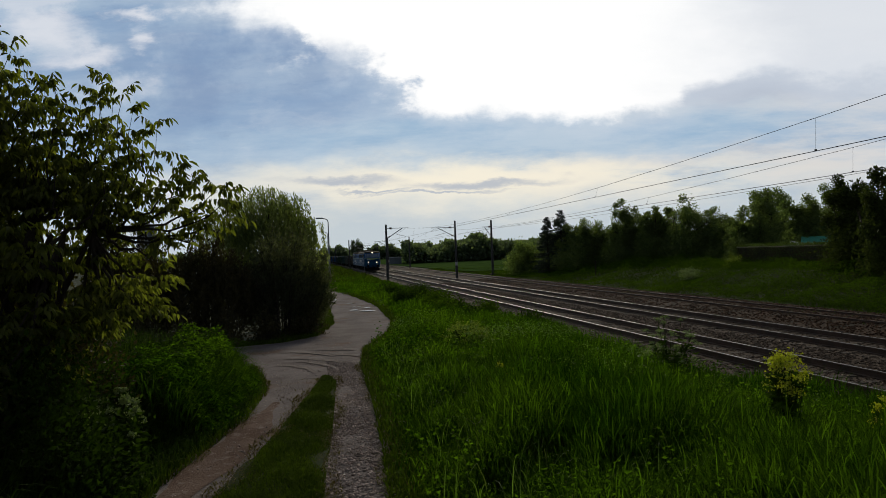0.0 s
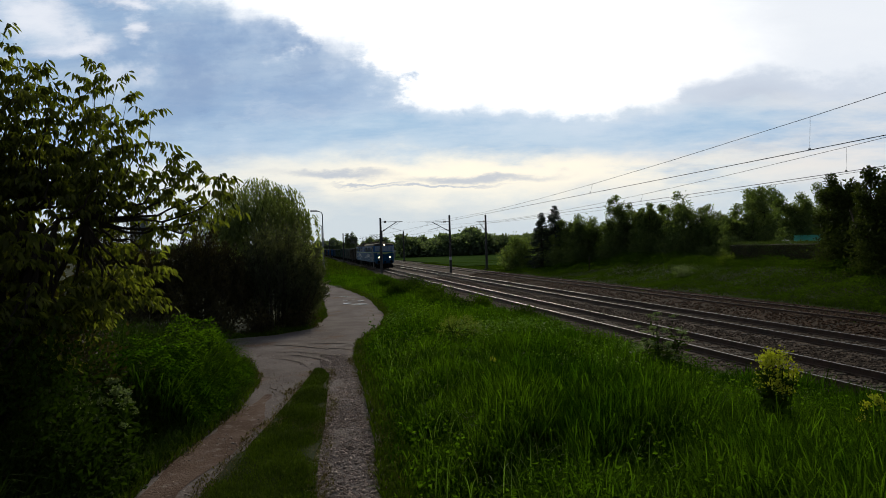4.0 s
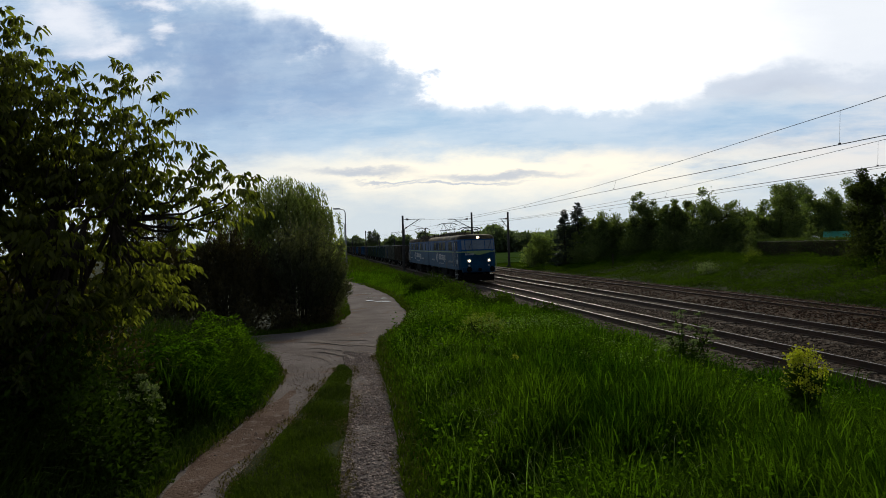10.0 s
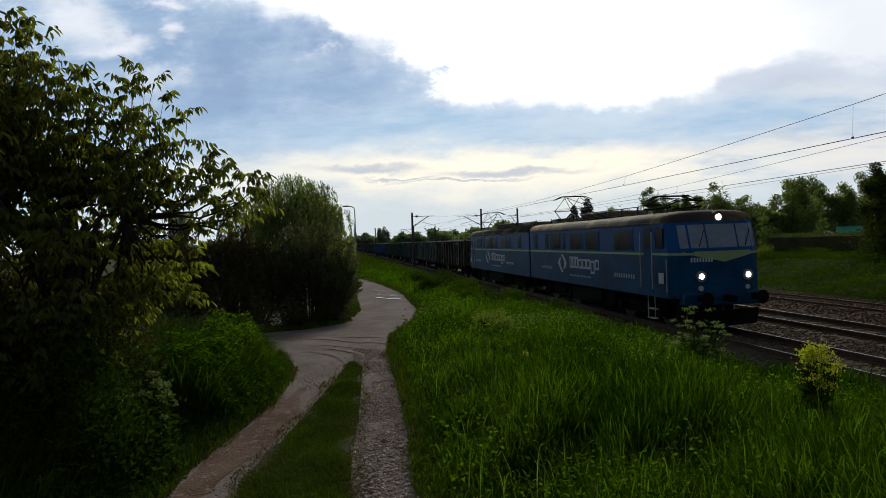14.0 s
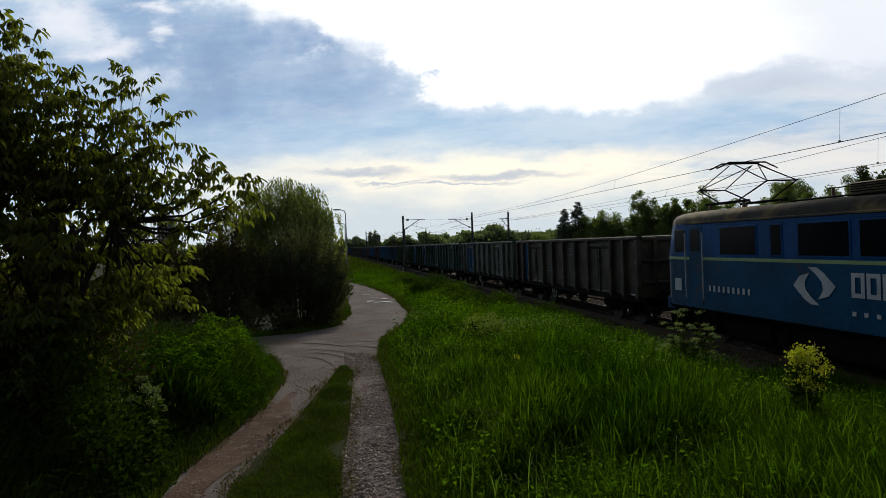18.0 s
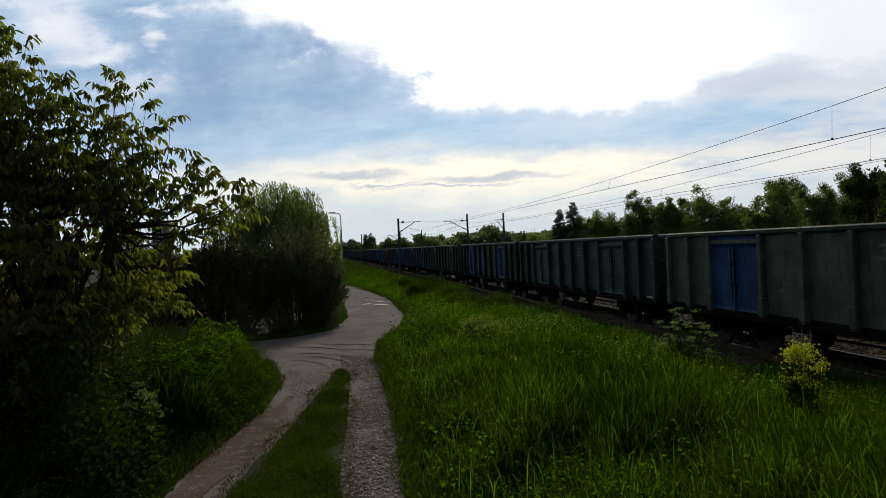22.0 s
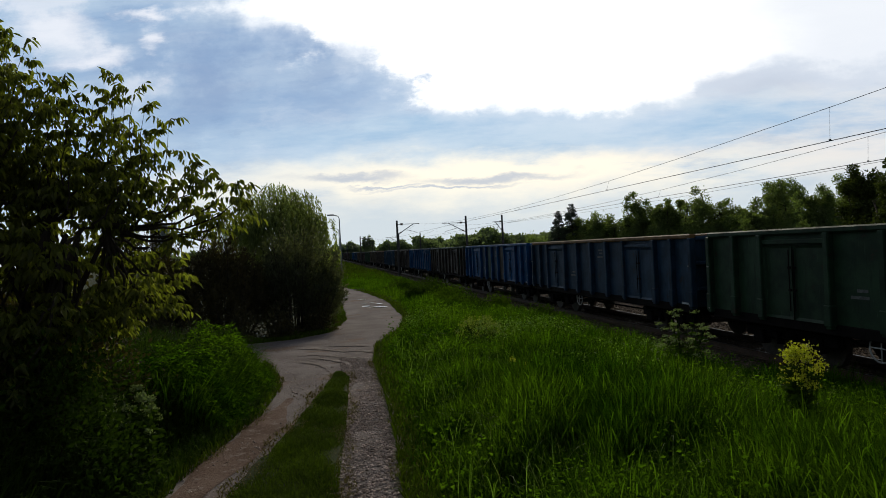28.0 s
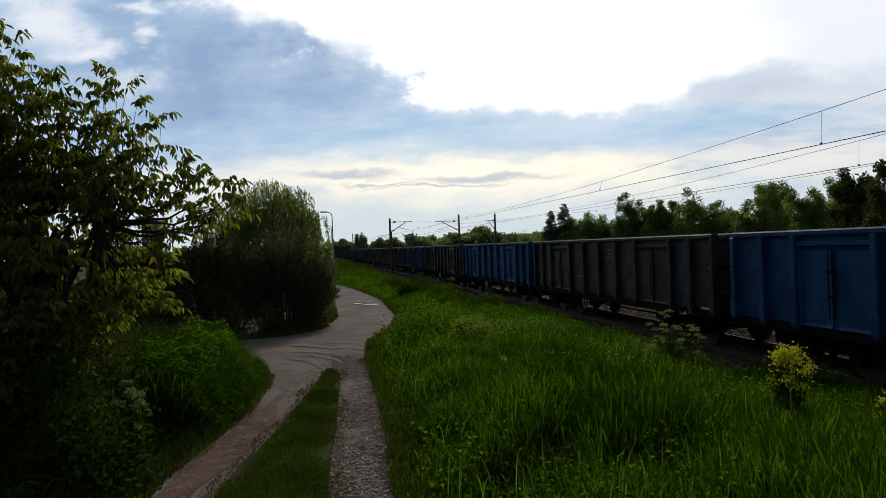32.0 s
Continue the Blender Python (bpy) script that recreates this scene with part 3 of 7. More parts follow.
def build_ballast():
    def strip(name, prof, mat, label, y0=-40, y1=900):
        ys = np.concatenate([np.arange(y0, 90, 0.5), np.geomspace(91, y1, 40)])
        v, n = [], len(prof)
        for y in ys:
            for px, pz in prof:
                v.append((px + 0.06 * noise.noise((px, y * 0.9, 0)), y, pz + 0.03 * noise.noise((px * 2, y * 1.3, 4))))
        i = (np.arange(len(ys) - 1)[:, None] * n + np.arange(n - 1)[None, :]).ravel()
        tagged(new(name, fast_mesh(name, np.array(v), np.stack([i, i + 1, i + n + 1, i + n], 1), mat)), label, "ballast", kind="structure")

    z = ZR
    xs = np.linspace(9.9, 17.2, 20)
    prof = [(8.8, -1.4), (9.25, -1.12), (9.6, z - 0.26)] + [(float(x), z - 0.185 - (0.06 if 12.9 < x < 13.9 else 0)) for x in xs] + [(17.7, z - 0.32), (18.3, -1.25), (18.7, -1.45)]
    strip("ballast", prof, M["ballast"], "brown-grey crushed stone bed under two tracks")
    prof = [(17.95, -1.30), (18.2, -1.235), (18.6, -1.18), (19.0, -1.11), (19.4, -1.04), (19.7, -1.0)] + [(float(x), -0.985) for x in np.linspace(20.0, 22.4, 6)] + [(23.2, -1.2)]
    strip("old_trackbed", prof, M["cinder"], "rusty brown cinder bed of a disused siding")
    # loose stones
    rng = np.random.default_rng(5)
    V, Fc = [], []
    base = np.array([(1, 0, -.4), (-.5, .87, -.4), (-.5, -.87, -.4), (.3, .5, .6), (-.6, 0, .6), (.3, -.5, .6)])
    tri = np.array([(0, 1, 3), (1, 4, 3), (1, 2, 4), (2, 5, 4), (2, 0, 5), (0, 3, 5), (3, 4, 5), (0, 2, 1)])
    N = 36000
    y = 6 + 60 * rng.random(N) ** 1.6
    x = rng.uniform(9.1, 18.0, N)
    keep = (np.abs(np.abs(x - NEAR) - 0.7175) > 0.09) & (np.abs(np.abs(x - FAR) - 0.7175) > 0.09)
    x, y = x[keep], y[keep]
    zz = np.where(x < 9.9, np.interp(x, [8.8, 9.25, 9.6, 9.9], [-1.4, -1.12, z - .26, z - .21]), np.where(x > 17.3, np.interp(x, [17.2, 17.7, 18.3], [z - .21, z - .32, -1.25]), z - 0.19))
    s = rng.uniform(0.025, 0.06, len(x))
    a = rng.uniform(0, 6.28, len(x))
    bx = base[None, :, 0] * np.cos(a)[:, None] - base[None, :, 1] * np.sin(a)[:, None]
    by = base[None, :, 0] * np.sin(a)[:, None] + base[None, :, 1] * np.cos(a)[:, None]
    P = np.stack([x[:, None] + bx * s[:, None], y[:, None] + by * s[:, None], zz[:, None] + (base[None, :, 2] * 0.7 + 0.2) * s[:, None]], 2)
    P += rng.uniform(-0.008, 0.008, P.shape)
    v = P.reshape(-1, 3)
    f = (tri[None] + 6 * np.arange(len(x))[:, None, None]).reshape(-1, 3)
    tagged(new("ballast_stones", fast_mesh("ballast_stones", v, f, M["stone"])), "loose grey-brown ballast stones around the sleepers", "stones", kind="stuff")
    # rusty stones and cinders of the siding
    N = 16000
    y = 12 + 60 * rng.random(N) ** 1.5
    x = rng.uniform(18.0, 22.5, N)
    bed = np.interp(x, [p[0] for p in prof], [p[1] for p in prof])
    s = rng.uniform(0.03, 0.07, N)
    a = rng.uniform(0, 6.28, N)
    bx = base[None, :, 0] * np.cos(a)[:, None] - base[None, :, 1] * np.sin(a)[:, None]
    by = base[None, :, 0] * np.sin(a)[:, None] + base[None, :, 1] * np.cos(a)[:, None]
    P = np.stack([x[:, None] + bx * s[:, None], y[:, None] + by * s[:, None], bed[:, None] + (base[None, :, 2] * 0.7 + 0.2) * s[:, None]], 2)
    f = (tri[None] + 6 * np.arange(N)[:, None, None]).reshape(-1, 3)
    tagged(new("siding_stones", fast_mesh("siding_stones", P.reshape(-1, 3), f, M["rust_stone"])), "rust-brown stones on the disused siding", "stones", kind="stuff")
    # stones in the wheel ruts, coarse and pale in one of them
    N = 100000
    y = 4.5 + 15 * rng.random(N) ** 1.3
    a0, b0 = edge(ROAD_L, y), edge(ROAD_R, y)
    x = a0 + (b0 - a0) * rng.random(N)
    ml, mr = edge(MID_L, y), edge(MID_R, y)
    stony = (x > mr) & (y < 14)
    keep = ((x < ml - 0.02) | (x > mr + 0.0) | (y > 12.2)) & ((stony & (rng.random(N) < 0.42)) | (rng.random(N) < 0.035))
    x, y, stony = x[keep], y[keep], stony[keep]
    s = rng.uniform(0.008, 0.019, len(x)) * np.where(stony, rng.choice([0.9, 1.2, 1.9], len(x), p=[0.55, 0.35, 0.10]), rng.choice([0.6, 0.9, 1.3], len(x), p=[0.5, 0.4, 0.10]))
    a = rng.uniform(0, 6.28, len(x))
    bx = base[None, :, 0] * np.cos(a)[:, None] - base[None, :, 1] * np.sin(a)[:, None]
    by = base[None, :, 0] * np.sin(a)[:, None] + base[None, :, 1] * np.cos(a)[:, None]
    P = np.stack([x[:, None] + bx * s[:, None], y[:, None] + by * s[:, None], (ground_z(x, y) + 0.034)[:, None] + base[None, :, 2] * 0.55 * s[:, None]], 2)
    P += rng.uniform(-0.003, 0.003, P.shape)
    v = P.reshape(-1, 3)
    f = (tri[None] + 6 * np.arange(len(x))[:, None, None]).reshape(-1, 3)
    tagged(new("path_stones", fast_mesh("path_stones", v, f, M["pebble"])), "pale stones strewn along the wheel ruts", "stones", kind="stuff")


def road_z(x, y):
    return float(ground_z(x, y)) + 0.03 + 0.018 * noise.noise((x * 1.5, y * 0.8, 5)) + 0.008 * noise.noise((x * 6, y * 6, 9))


def build_tyre_marks():
    """Darker curved wheel marks where the track meets the road."""
    for k, (cx, cy, r, a0, a1) in enumerate(((-0.9, 12.6, 0.95, 0.0, 1.4), (-0.8, 12.5, 1.35, 0.2, 1.2), (-0.8, 12.4, 1.75, 0.5, 1.45), (-0.7, 12.0, 2.5, 0.55, 1.25), (-1.2, 13.2, 2.1, 0.6, 1.4), (-0.2, 13.6, 1.9, 0.8, 1.45))):
        v, n = [], 60
        for q in range(n + 1):
            a = a0 + (a1 - a0) * q / n
            w = 0.055 * max(0.15, sin(pi * q / n)) + 0.028 * noise.noise((q * 0.9, k, 0)) + 0.012
            for s in (-1, 1):
                px, py = cx + (r + s * w) * cos(a), cy + (r + s * w) * sin(a) * 1.5
                v.append((px, py, road_z(px, py) + 0.013))
        f = [(2 * q, 2 * q + 1, 2 * q + 3, 2 * q + 2) for q in range(n)]
        tagged(new("tyre_mark", mesh_of("tyre_mark", v, f, M["mud"])), "dark damp tyre mark curving over the gravel", "tyre mark", "tyre marks", "structure")


M["mud"] = material("damp_mud", (0.135, 0.098, 0.080), (0.090, 0.064, 0.052), 0.9, 6.0, 40.0, 0.8)
build_tyre_marks()
build_ground()
build_road()
build_ballast()
build_track(NEAR, ZR, "running track with worn rails on concrete sleepers")
build_track(FAR, ZR, "running track with shiny worn rails on concrete sleepers")
build_track(20.6, -0.90, "disused rusty siding on old wooden sleepers", wood=True, rusty=True, tilt=0.0)


# ---------------------------------------------------------------- train
YF = -7.75      # front face of a locomotive section; the train runs towards -y


def plan(z, y_rear=7.75):
    """Half outline of a section at height z, from the rear corner to the middle of the front."""
    back = 0.0 if z < 2.42 else (z - 2.42) * 0.30
    w = 1.46 if z < 3.3 else 1.46 - (z - 3.3) * 0.4
    return [(w, y_rear), (w, YF + 1.25 + back), (w - 0.03, YF + 0.75 + back), (w - 0.16, YF + 0.36 + back), (w - 0.46, YF + 0.12 + back), (0.55, YF + 0.03 + back), (0.0, YF + back)]


def front_y(x, z):
    pts = plan(z)[::-1]
    return float(np.interp(abs(x), [p[0] for p in pts], [p[1] for p in pts]))


def band(zs, off=0.0):
    """The skin of the body between heights, open at top and bottom."""
    b = B()
    rows = []
    for z in zs:
        half = plan(z)
        ring = [(-x - (off if x else 0), y - off) for x, y in half] + [(x + off, y - off) for x, y in half[-2::-1]]
        rows.append([b.verts.new((x, y, z)) for x, y in ring])
    for r0, r1 in zip(rows, rows[1:]):
        for k in range(len(r0) - 1):
            b.faces.new((r0[k], r0[k + 1], r1[k + 1], r1[k]))
        b.faces.new((r0[-1], r0[0], r1[0], r1[-1]))
    return b


def front_patch(x0, x1, z0, z1, off, nx=5, bottom=None):
    """A sheet that follows the curved front; bottom(x) may lower its lower edge."""
    b = B()
    rows = []
    for j in range(3):
        row = []
        for k in range(nx + 1):
            x = x0 + (x1 - x0) * k / nx
            lo = bottom(x) if bottom else z0
            z = lo + (z1 - lo) * j / 2
            row.append(b.verts.new((x, front_y(x, z) - off, z)))
        rows.append(row)
    for r0, r1 in zip(rows, rows[1:]):
        for k in range(nx):
            b.faces.new((r0[k], r0[k + 1], r1[k + 1], r1[k]))
    return b


def bogie_mesh(loco):
    b = B()
    h = 1.5 if loco else 0.9
    for s in (-1, 1):
        box(b, (s * 1.02, 0, 0.62), (0.14, 2 * h + 1.1, 0.26), 0.03)
        for y in (-h, h):
            box(b, (s * 1.06, y, 0.50), (0.24, 0.36, 0.34), 0.03)
            if loco:
                rod(b, (s * 1.10, y - 0.42, 0.42), (s * 1.10, y - 0.42, 0.86), 0.09)
                rod(b, (s * 1.10, y + 0.42, 0.42), (s * 1.10, y + 0.42, 0.86), 0.09)
            else:
                rod(b, (s * 1.08, 0.25, 0.38), (s * 1.08, 0.25, 0.66), 0.08)
                rod(b, (s * 1.08, -0.25, 0.38), (s * 1.08, -0.25, 0.66), 0.08)
    box(b, (0, 0, 0.66), (2.0, 0.5, 0.3), 0.03)
    if loco:
        box(b, (0, 0, 0.62), (1.3, 2 * h + 0.6, 0.55), 0.04)
        for s in (-1, 1):
            box(b, (s * 1.0, 0, 0.55), (0.08, 2 * h + 0.5, 0.5), 0.03)
    return b


def wheelset_mesh(r):
    b = B()
    for s in (-1, 1):
        rod(b, (s * 0.70, 0, r), (s * 0.80, 0, r), r, n=24)
        rod(b, (s * 0.68, 0, r), (s * 0.70, 0, r), r + 0.028, n=24)
    rod(b, (-0.9, 0, r), (0.9, 0, r), 0.08)
    return b


def buffer_mesh():
    b = B()
    rod(b, (0, 0.42, 0), (0, 0.12, 0), 0.11, n=12)
    rod(b, (0, 0.14, 0), (0, 0.03, 0), 0.07, n=12)
    rod(b, (0, 0.03, 0), (0, 0.0, 0), 0.20, n=16)
    return b


def pantograph(parent, y, raised):
    """Diamond pantograph on four insulators; its head rides on the contact wire."""
    top = 4.95 - 0.03 if raised else 4.25
    p = part("pantograph", box(box(B(), (-0.55, y, 3.84), (0.08, 1.9, 0.07), 0.01), (0.55, y, 3.84), (0.08, 1.9, 0.07), 0.01), M["under"], parent, "raised diamond pantograph" if raised else "folded pantograph")
    for sx, sy in itertools.product((-0.55, 0.55), (-0.75, 0.75)):
        part("insulator", rod(B(), (sx, y + sy, 3.56), (sx, y + sy, 3.82), 0.06, 0.045, 10), M["ceramic"], p)
    b = B()
    mid = 3.87 + 0.40 * (top - 3.87)
    reach = 1.5 if raised else 1.25
    for sx in (-1, 1):
        for sy in (-1, 1):
            rod(b, (sx * 0.5, y + sy * 0.45, 3.88), (sx * 0.42, y + sy * reach, mid), 0.022, n=6)
            rod(b, (sx * 0.42, y + sy * reach, mid), (sx * 0.35, y + sy * 0.12, top - 0.06), 0.016, n=6)
    for sy in (-1, 1):
        rod(b, (-0.45, y + sy * reach, mid), (0.45, y + sy * reach, mid), 0.02, n=6)
        rod(b, (0.42, y + sy * reach, mid), (-0.35, y + sy * 0.12, top - 0.06), 0.014, n=6)
    part("frame", b, M["under"], p)
    b = B()
    for sy in (-0.16, 0.16):
        box(b, (0, y + sy, top), (1.1, 0.05, 0.04), 0.01)
        for sx in (-1, 1):
            rod(b, (sx * 0.55, y + sy, top), (sx * 0.92, y + sy, top - 0.16), 0.02, n=6)
    part("collector", b, M["under"], p)


def logo(parent, side, yc, zc, k):
    """Swirl of two pale leaves, a row of blocks for the big lettering and one for the small, on one side of the body."""
    x = side * 1.475
    d = side         # reading direction along y
    root = None
    b = B()
    for s in (1, -1):
        pts = ((-0.16, 0.52), (0.10, 0.52), (0.30, 0.38), (0.62, 0.02), (0.42, -0.26), (0.12, -0.36), (0.27, -0.10), (0.24, 0.12), (0.06, 0.34))
        vs = [b.verts.new((x, yc + d * s * py * k * 0.92, zc - 0.06 + s * pz * k * 0.72)) for py, pz in pts]
        b.faces.new(vs)
    root = part("emblem", b, M["white"], parent, "pale swirl emblem")
    heights = (0.40, 0.40, 0.40, 0.36, 0.36, 0.36, 0.48, 0.36)
    pos = 0.95
    for n, h in enumerate(heights):
        w = 0.30 if n < 3 else 0.39
        b = B()
        y0 = yc + d * (pos + w / 2) * k
        low = -0.16 if n == 6 else 0.0
        # each block is an open frame, so that paint shows inside it
        t = 0.082 * k
        hw, z0, z1 = w * k / 2, zc + (low - 0.22) * k, zc + (h + low - 0.20) * k + (0.04 * k if n < 3 else 0)
        for cy, cz, sy, sz in ((y0, z1 - t / 2, 2 * hw, t), (y0, z0 + t / 2, 2 * hw, t), (y0 - d * (hw - t / 2), (z0 + z1) / 2, t, z1 - z0 - 2 * t), (y0 + d * (hw - t / 2), (z0 + z1) / 2, t, z1 - z0 - 2 * t)):
            box(b, (x, cy, cz), (0.008, sy, sz))
        part("letter_block", b, M["white"], root)
        pos += w + 0.045
    for n in range(9):
        part("small_block", box(B(), (x, yc + d * (1.0 + n * 0.27) * k, zc - 0.52 * k), (0.008, 0.09 * k, 0.08 * k)), M["white"], root)


# window bays along the body, front to rear
WINDOWS_A = ((-4.62, -3.05), (-1.6, -0.15), (0.2, 1.75), (2.32, 2.78), (3.0, 4.4), (4.75, 5.2), (6.5, 6.95))
WINDOWS_B = ((-4.6, -3.16), (-2.68, -2.29), (-1.81, -0.39), (-0.18, 1.12), (2.08, 3.47), (3.71, 4.14), (5.82, 6.30))


def build_section(first):
    """One cab section of the twin locomotive, in its own space: rail top at z = 0, cab at -y."""
    t = thing("locomotive", (0, 0, 0), "blue twin-section electric locomotive half with yellow-green stripe and grimy roof", "locomotive", "locomotive halves")
    t.scale = (1, 0.94 if first else 1.0, 1)
    body = part("body", band((1.0, 1.12, 2.31)), M["bluelow"], t, "dusty blue lower body side")
    part("stripe", band((2.31, 2.385), 0.004), M["stripe"], t, "thin yellow-green stripe")
    part("upper_side", band((2.385, 2.42, 3.30)), M["blue"], t, "deep blue upper body side")
    # roof: loft closing to the ridge
    b = B()
    rows = []
    for z, k in ((3.30, 1.0), (3.42, 0.985), (3.53, 0.93), (3.61, 0.80), (3.66, 0.55), (3.68, 0.0)):
        half = plan(3.30)
        ring = [(-x * k, (y if y > 0 else YF + 0.45 + (y - YF - 0.45) * (0.35 + 0.65 * k) + (1 - k) * 0.9)) for x, y in half] + [(x * k, (y if y > 0 else YF + 0.45 + (y - YF - 0.45) * (0.35 + 0.65 * k) + (1 - k) * 0.9)) for x, y in half[-2::-1]]
        rows.append([b.verts.new((x, y, z)) for x, y in ring])
    for r0, r1 in zip(rows, rows[1:]):
        for q in range(len(r0) - 1):
            b.faces.new((r0[q], r0[q + 1], r1[q + 1], r1[q]))
    b.faces.new([r[0] for r in rows] + [r[-1] for r in rows[-2::-1]])
    bmesh.ops.remove_doubles(b, verts=b.verts, dist=0.001)
    roof = part("roof", b, M["roof"], t, "grimy brown-grey curved roof")
    for p in roof.data.polygons:
        p.use_smooth = True
    part("rain_strip", box(box(B(), (1.475, 0.6, 3.31), (0.03, 13.6, 0.05), 0.008), (-1.475, 0.6, 3.31), (0.03, 13.6, 0.05), 0.008), M["roof"], roof)
    # floor and frame
    b = B()
    box(b, (0, 0.05, 0.98), (2.75, 14.6, 0.12), 0.02)
    box(b, (0, 0.0, 0.66), (2.4, 4.5, 0.70), 0.05)
    box(b, (1.2, 1.0, 0.70), (0.3, 2.0, 0.45), 0.04)
    box(b, (-1.2, -0.6, 0.70), (0.3, 1.6, 0.45), 0.04)
    part("underframe", b, M["under"], t, "black underframe with equipment boxes")
    for y in (-4.25, 4.25):
        bg = part("bogie", bogie_mesh(True), M["under"], t)
        bg.location = (0, y, 0)
        for w in (-1.5, 1.5):
            ws = part("wheelset", wheelset_mesh(0.60), M["steel"], bg)
            ws.location = (0, w, 0)
    for side in (-1, 1):
        # windows: dark panes in slim frames, doors with handrails
        for ya, yb in (WINDOWS_A if first else WINDOWS_B):
            y, w, z0, z1 = (ya + yb) / 2, abs(yb - ya) - 0.06, 2.47, 3.15
            x = side * 1.462
            fr = part("window_frame", box(B(), (x, y, (z0 + z1) / 2), (0.03, w + 0.1, z1 - z0 + 0.1), 0.02), M["blue"], t)
            part("pane", box(B(), (side * 1.476, y, (z0 + z1) / 2), (0.012, w, z1 - z0), 0.004), M["glass"], fr)
        # cab door and cab side window
        dr = part("cab_door", box(B(), (side * 1.462, -5.72, 2.15), (0.025, 0.62, 2.1), 0.015), M["bluelow"], t)
        part("pane", box(B(), (side * 1.476, -5.72, 2.85), (0.012, 0.42, 0.6), 0.004), M["glass"], dr)
        for y in (-6.13, -5.30):
            part("handrail", rod(B(), (side * 1.53, y, 1.25), (side * 1.53, y, 3.05), 0.018, n=6), M["handrail"], dr)
        fr = part("cab_window", box(B(), (side * 1.455, -6.50, 2.84), (0.03, 0.55, 0.64), 0.02), M["glass"], t)
        # conduit and small gear along the roof edge
        part("roof_conduit", rod(B(), (side * 0.95, -2.6, 3.68), (side * 0.95, 6.6, 3.68), 0.02, n=6), M["under"], roof)
        for y in (2.3, 2.9, 3.6, 6.0, 6.8):
            part("roof_terminal", rod(B(), (side * 0.6, y, 3.62), (side * (0.6 + 0.12 * sin(y * 5)), y + 0.2 * cos(y * 7), 3.92), 0.035, 0.02, 6), M["under"], roof)
        # end of body towards the other section
        part("grab_rail", rod(B(), (side * 1.49, -7.0, 1.2), (side * 1.49, -7.0, 2.2), 0.016, n=6), M["handrail"], t)
        st = B()
        for z in (0.28, 0.58):
            box(st, (side * 1.34, -5.72, z), (0.16, 0.5, 0.03), 0.008)
        for y in (-5.96, -5.48):
            rod(st, (side * 1.38, y, 0.26), (side * 1.38, y, 1.02), 0.016, n=6)
        part("step_ladder", st, M["handrail"] if first else M["under"], t)
        logo(t, side, 2.75 if side < 0 else -1.38, 1.90, 1.04)
        for k in range(9):
            part("number_block", box(B(), (side * 1.475, (-4.65 if side < 0 else -5.08) + k * 0.2, 1.57), (0.008, 0.08, 0.15)), M["white"], t)
        for k in range(11):
            part("number_block", box(B(), (side * 1.475, (4.25 if side < 0 else 3.18) + k * 0.15, 1.60), (0.008, 0.08, 0.14)), M["white"], t)
        part("sign_plate", box(B(), (side * 1.475, -6.62, 1.6), (0.01, 0.34, 0.34)), M["white"], t)
    # front: windscreens, headlights, number, buffers
    for x0, x1 in ((-1.24, -0.52), (-0.47, 0.47), (0.52, 1.24)):
        part("windscreen", front_patch(x0, x1, 2.52, 3.22, 0.012), M["sky_tint_glass"], t, "large windscreen pane")
    for x in (-0.75, 0.75):
        part("wiper", rod(B(), (x, front_y(x, 2.6) - 0.03, 2.56), (x + 0.22, front_y(x, 3.0) - 0.03, 3.05), 0.012, n=6), M["under"], t)
    part("front_chevron", front_patch(-1.2, 1.2, 2.1, 2.42, 0.010, 8, lambda x: 2.31 - 0.22 * max(0.0, 1 - abs(x) / 1.0)), M["stripe"], t, "yellow-green chevron under the windscreens")
    for x in (-0.76, 0.76):
        y = front_y(x, 1.66)
        h = part("headlight", rod(B(), (x, y + 0.12, 1.68), (x, y - 0.07, 1.68), 0.165, n=20), M["chrome"], t, "round lit headlight")
        part("reflector", rod(B(), (x, y - 0.060, 1.68), (x, y - 0.078, 1.68), 0.125, n=20), M["sky_tint_glass"], h)
        part("lens", rod(B(), (x, y - 0.070, 1.68), (x, y - 0.088, 1.68), 0.085, n=16), M["lamp"] if first else M["sky_tint_glass"], h)
        part("marker_lamp", rod(B(), (x, y + 0.1, 1.32), (x, y - 0.04, 1.32), 0.075, n=12), M["white"], t)
    y = front_y(0, 3.30) - 0.06
    h = part("headlight", rod(B(), (0, y + 0.7, 3.48), (0, y + 0.08, 3.43), 0.17, 0.19, 16), M["roof"], t, "lit lamp on the roof front")
    part("lens", rod(B(), (0, y + 0.075, 3.43), (0, y + 0.055, 3.43), 0.095, n=16), M["lamp"] if first else M["sky_tint_glass"], h)
    for k in range(8):
        part("number_block", box(B(), (-1.0 + k * 0.085, front_y(-1.0 + k * 0.085, 2.17) - 0.006, 2.17), (0.055, 0.01, 0.13)), M["white"], t)
    bb = B()
    box(bb, (0, YF + 0.30, 1.0), (2.5, 0.5, 0.42), 0.06)
    part("buffer_beam", bb, M["bluelow"], t)
    for yend, d in ((YF - 0.52, 0), (8.2, pi)):
        for x in (-0.875, 0.875):
            bf = part("buffer", buffer_mesh(), M["under"], t)
            bf.location, bf.rotation_euler = (x, yend + (0.0 if d == 0 else 0.0), 1.05), (0, 0, d)
        ck = B()
        s = -1 if d == 0 else 1
        box(ck, (0, yend - s * 0.25, 1.02), (0.16, 0.5, 0.2), 0.03)
        part("coupling", ck, M["under"], t)
    pl = B()
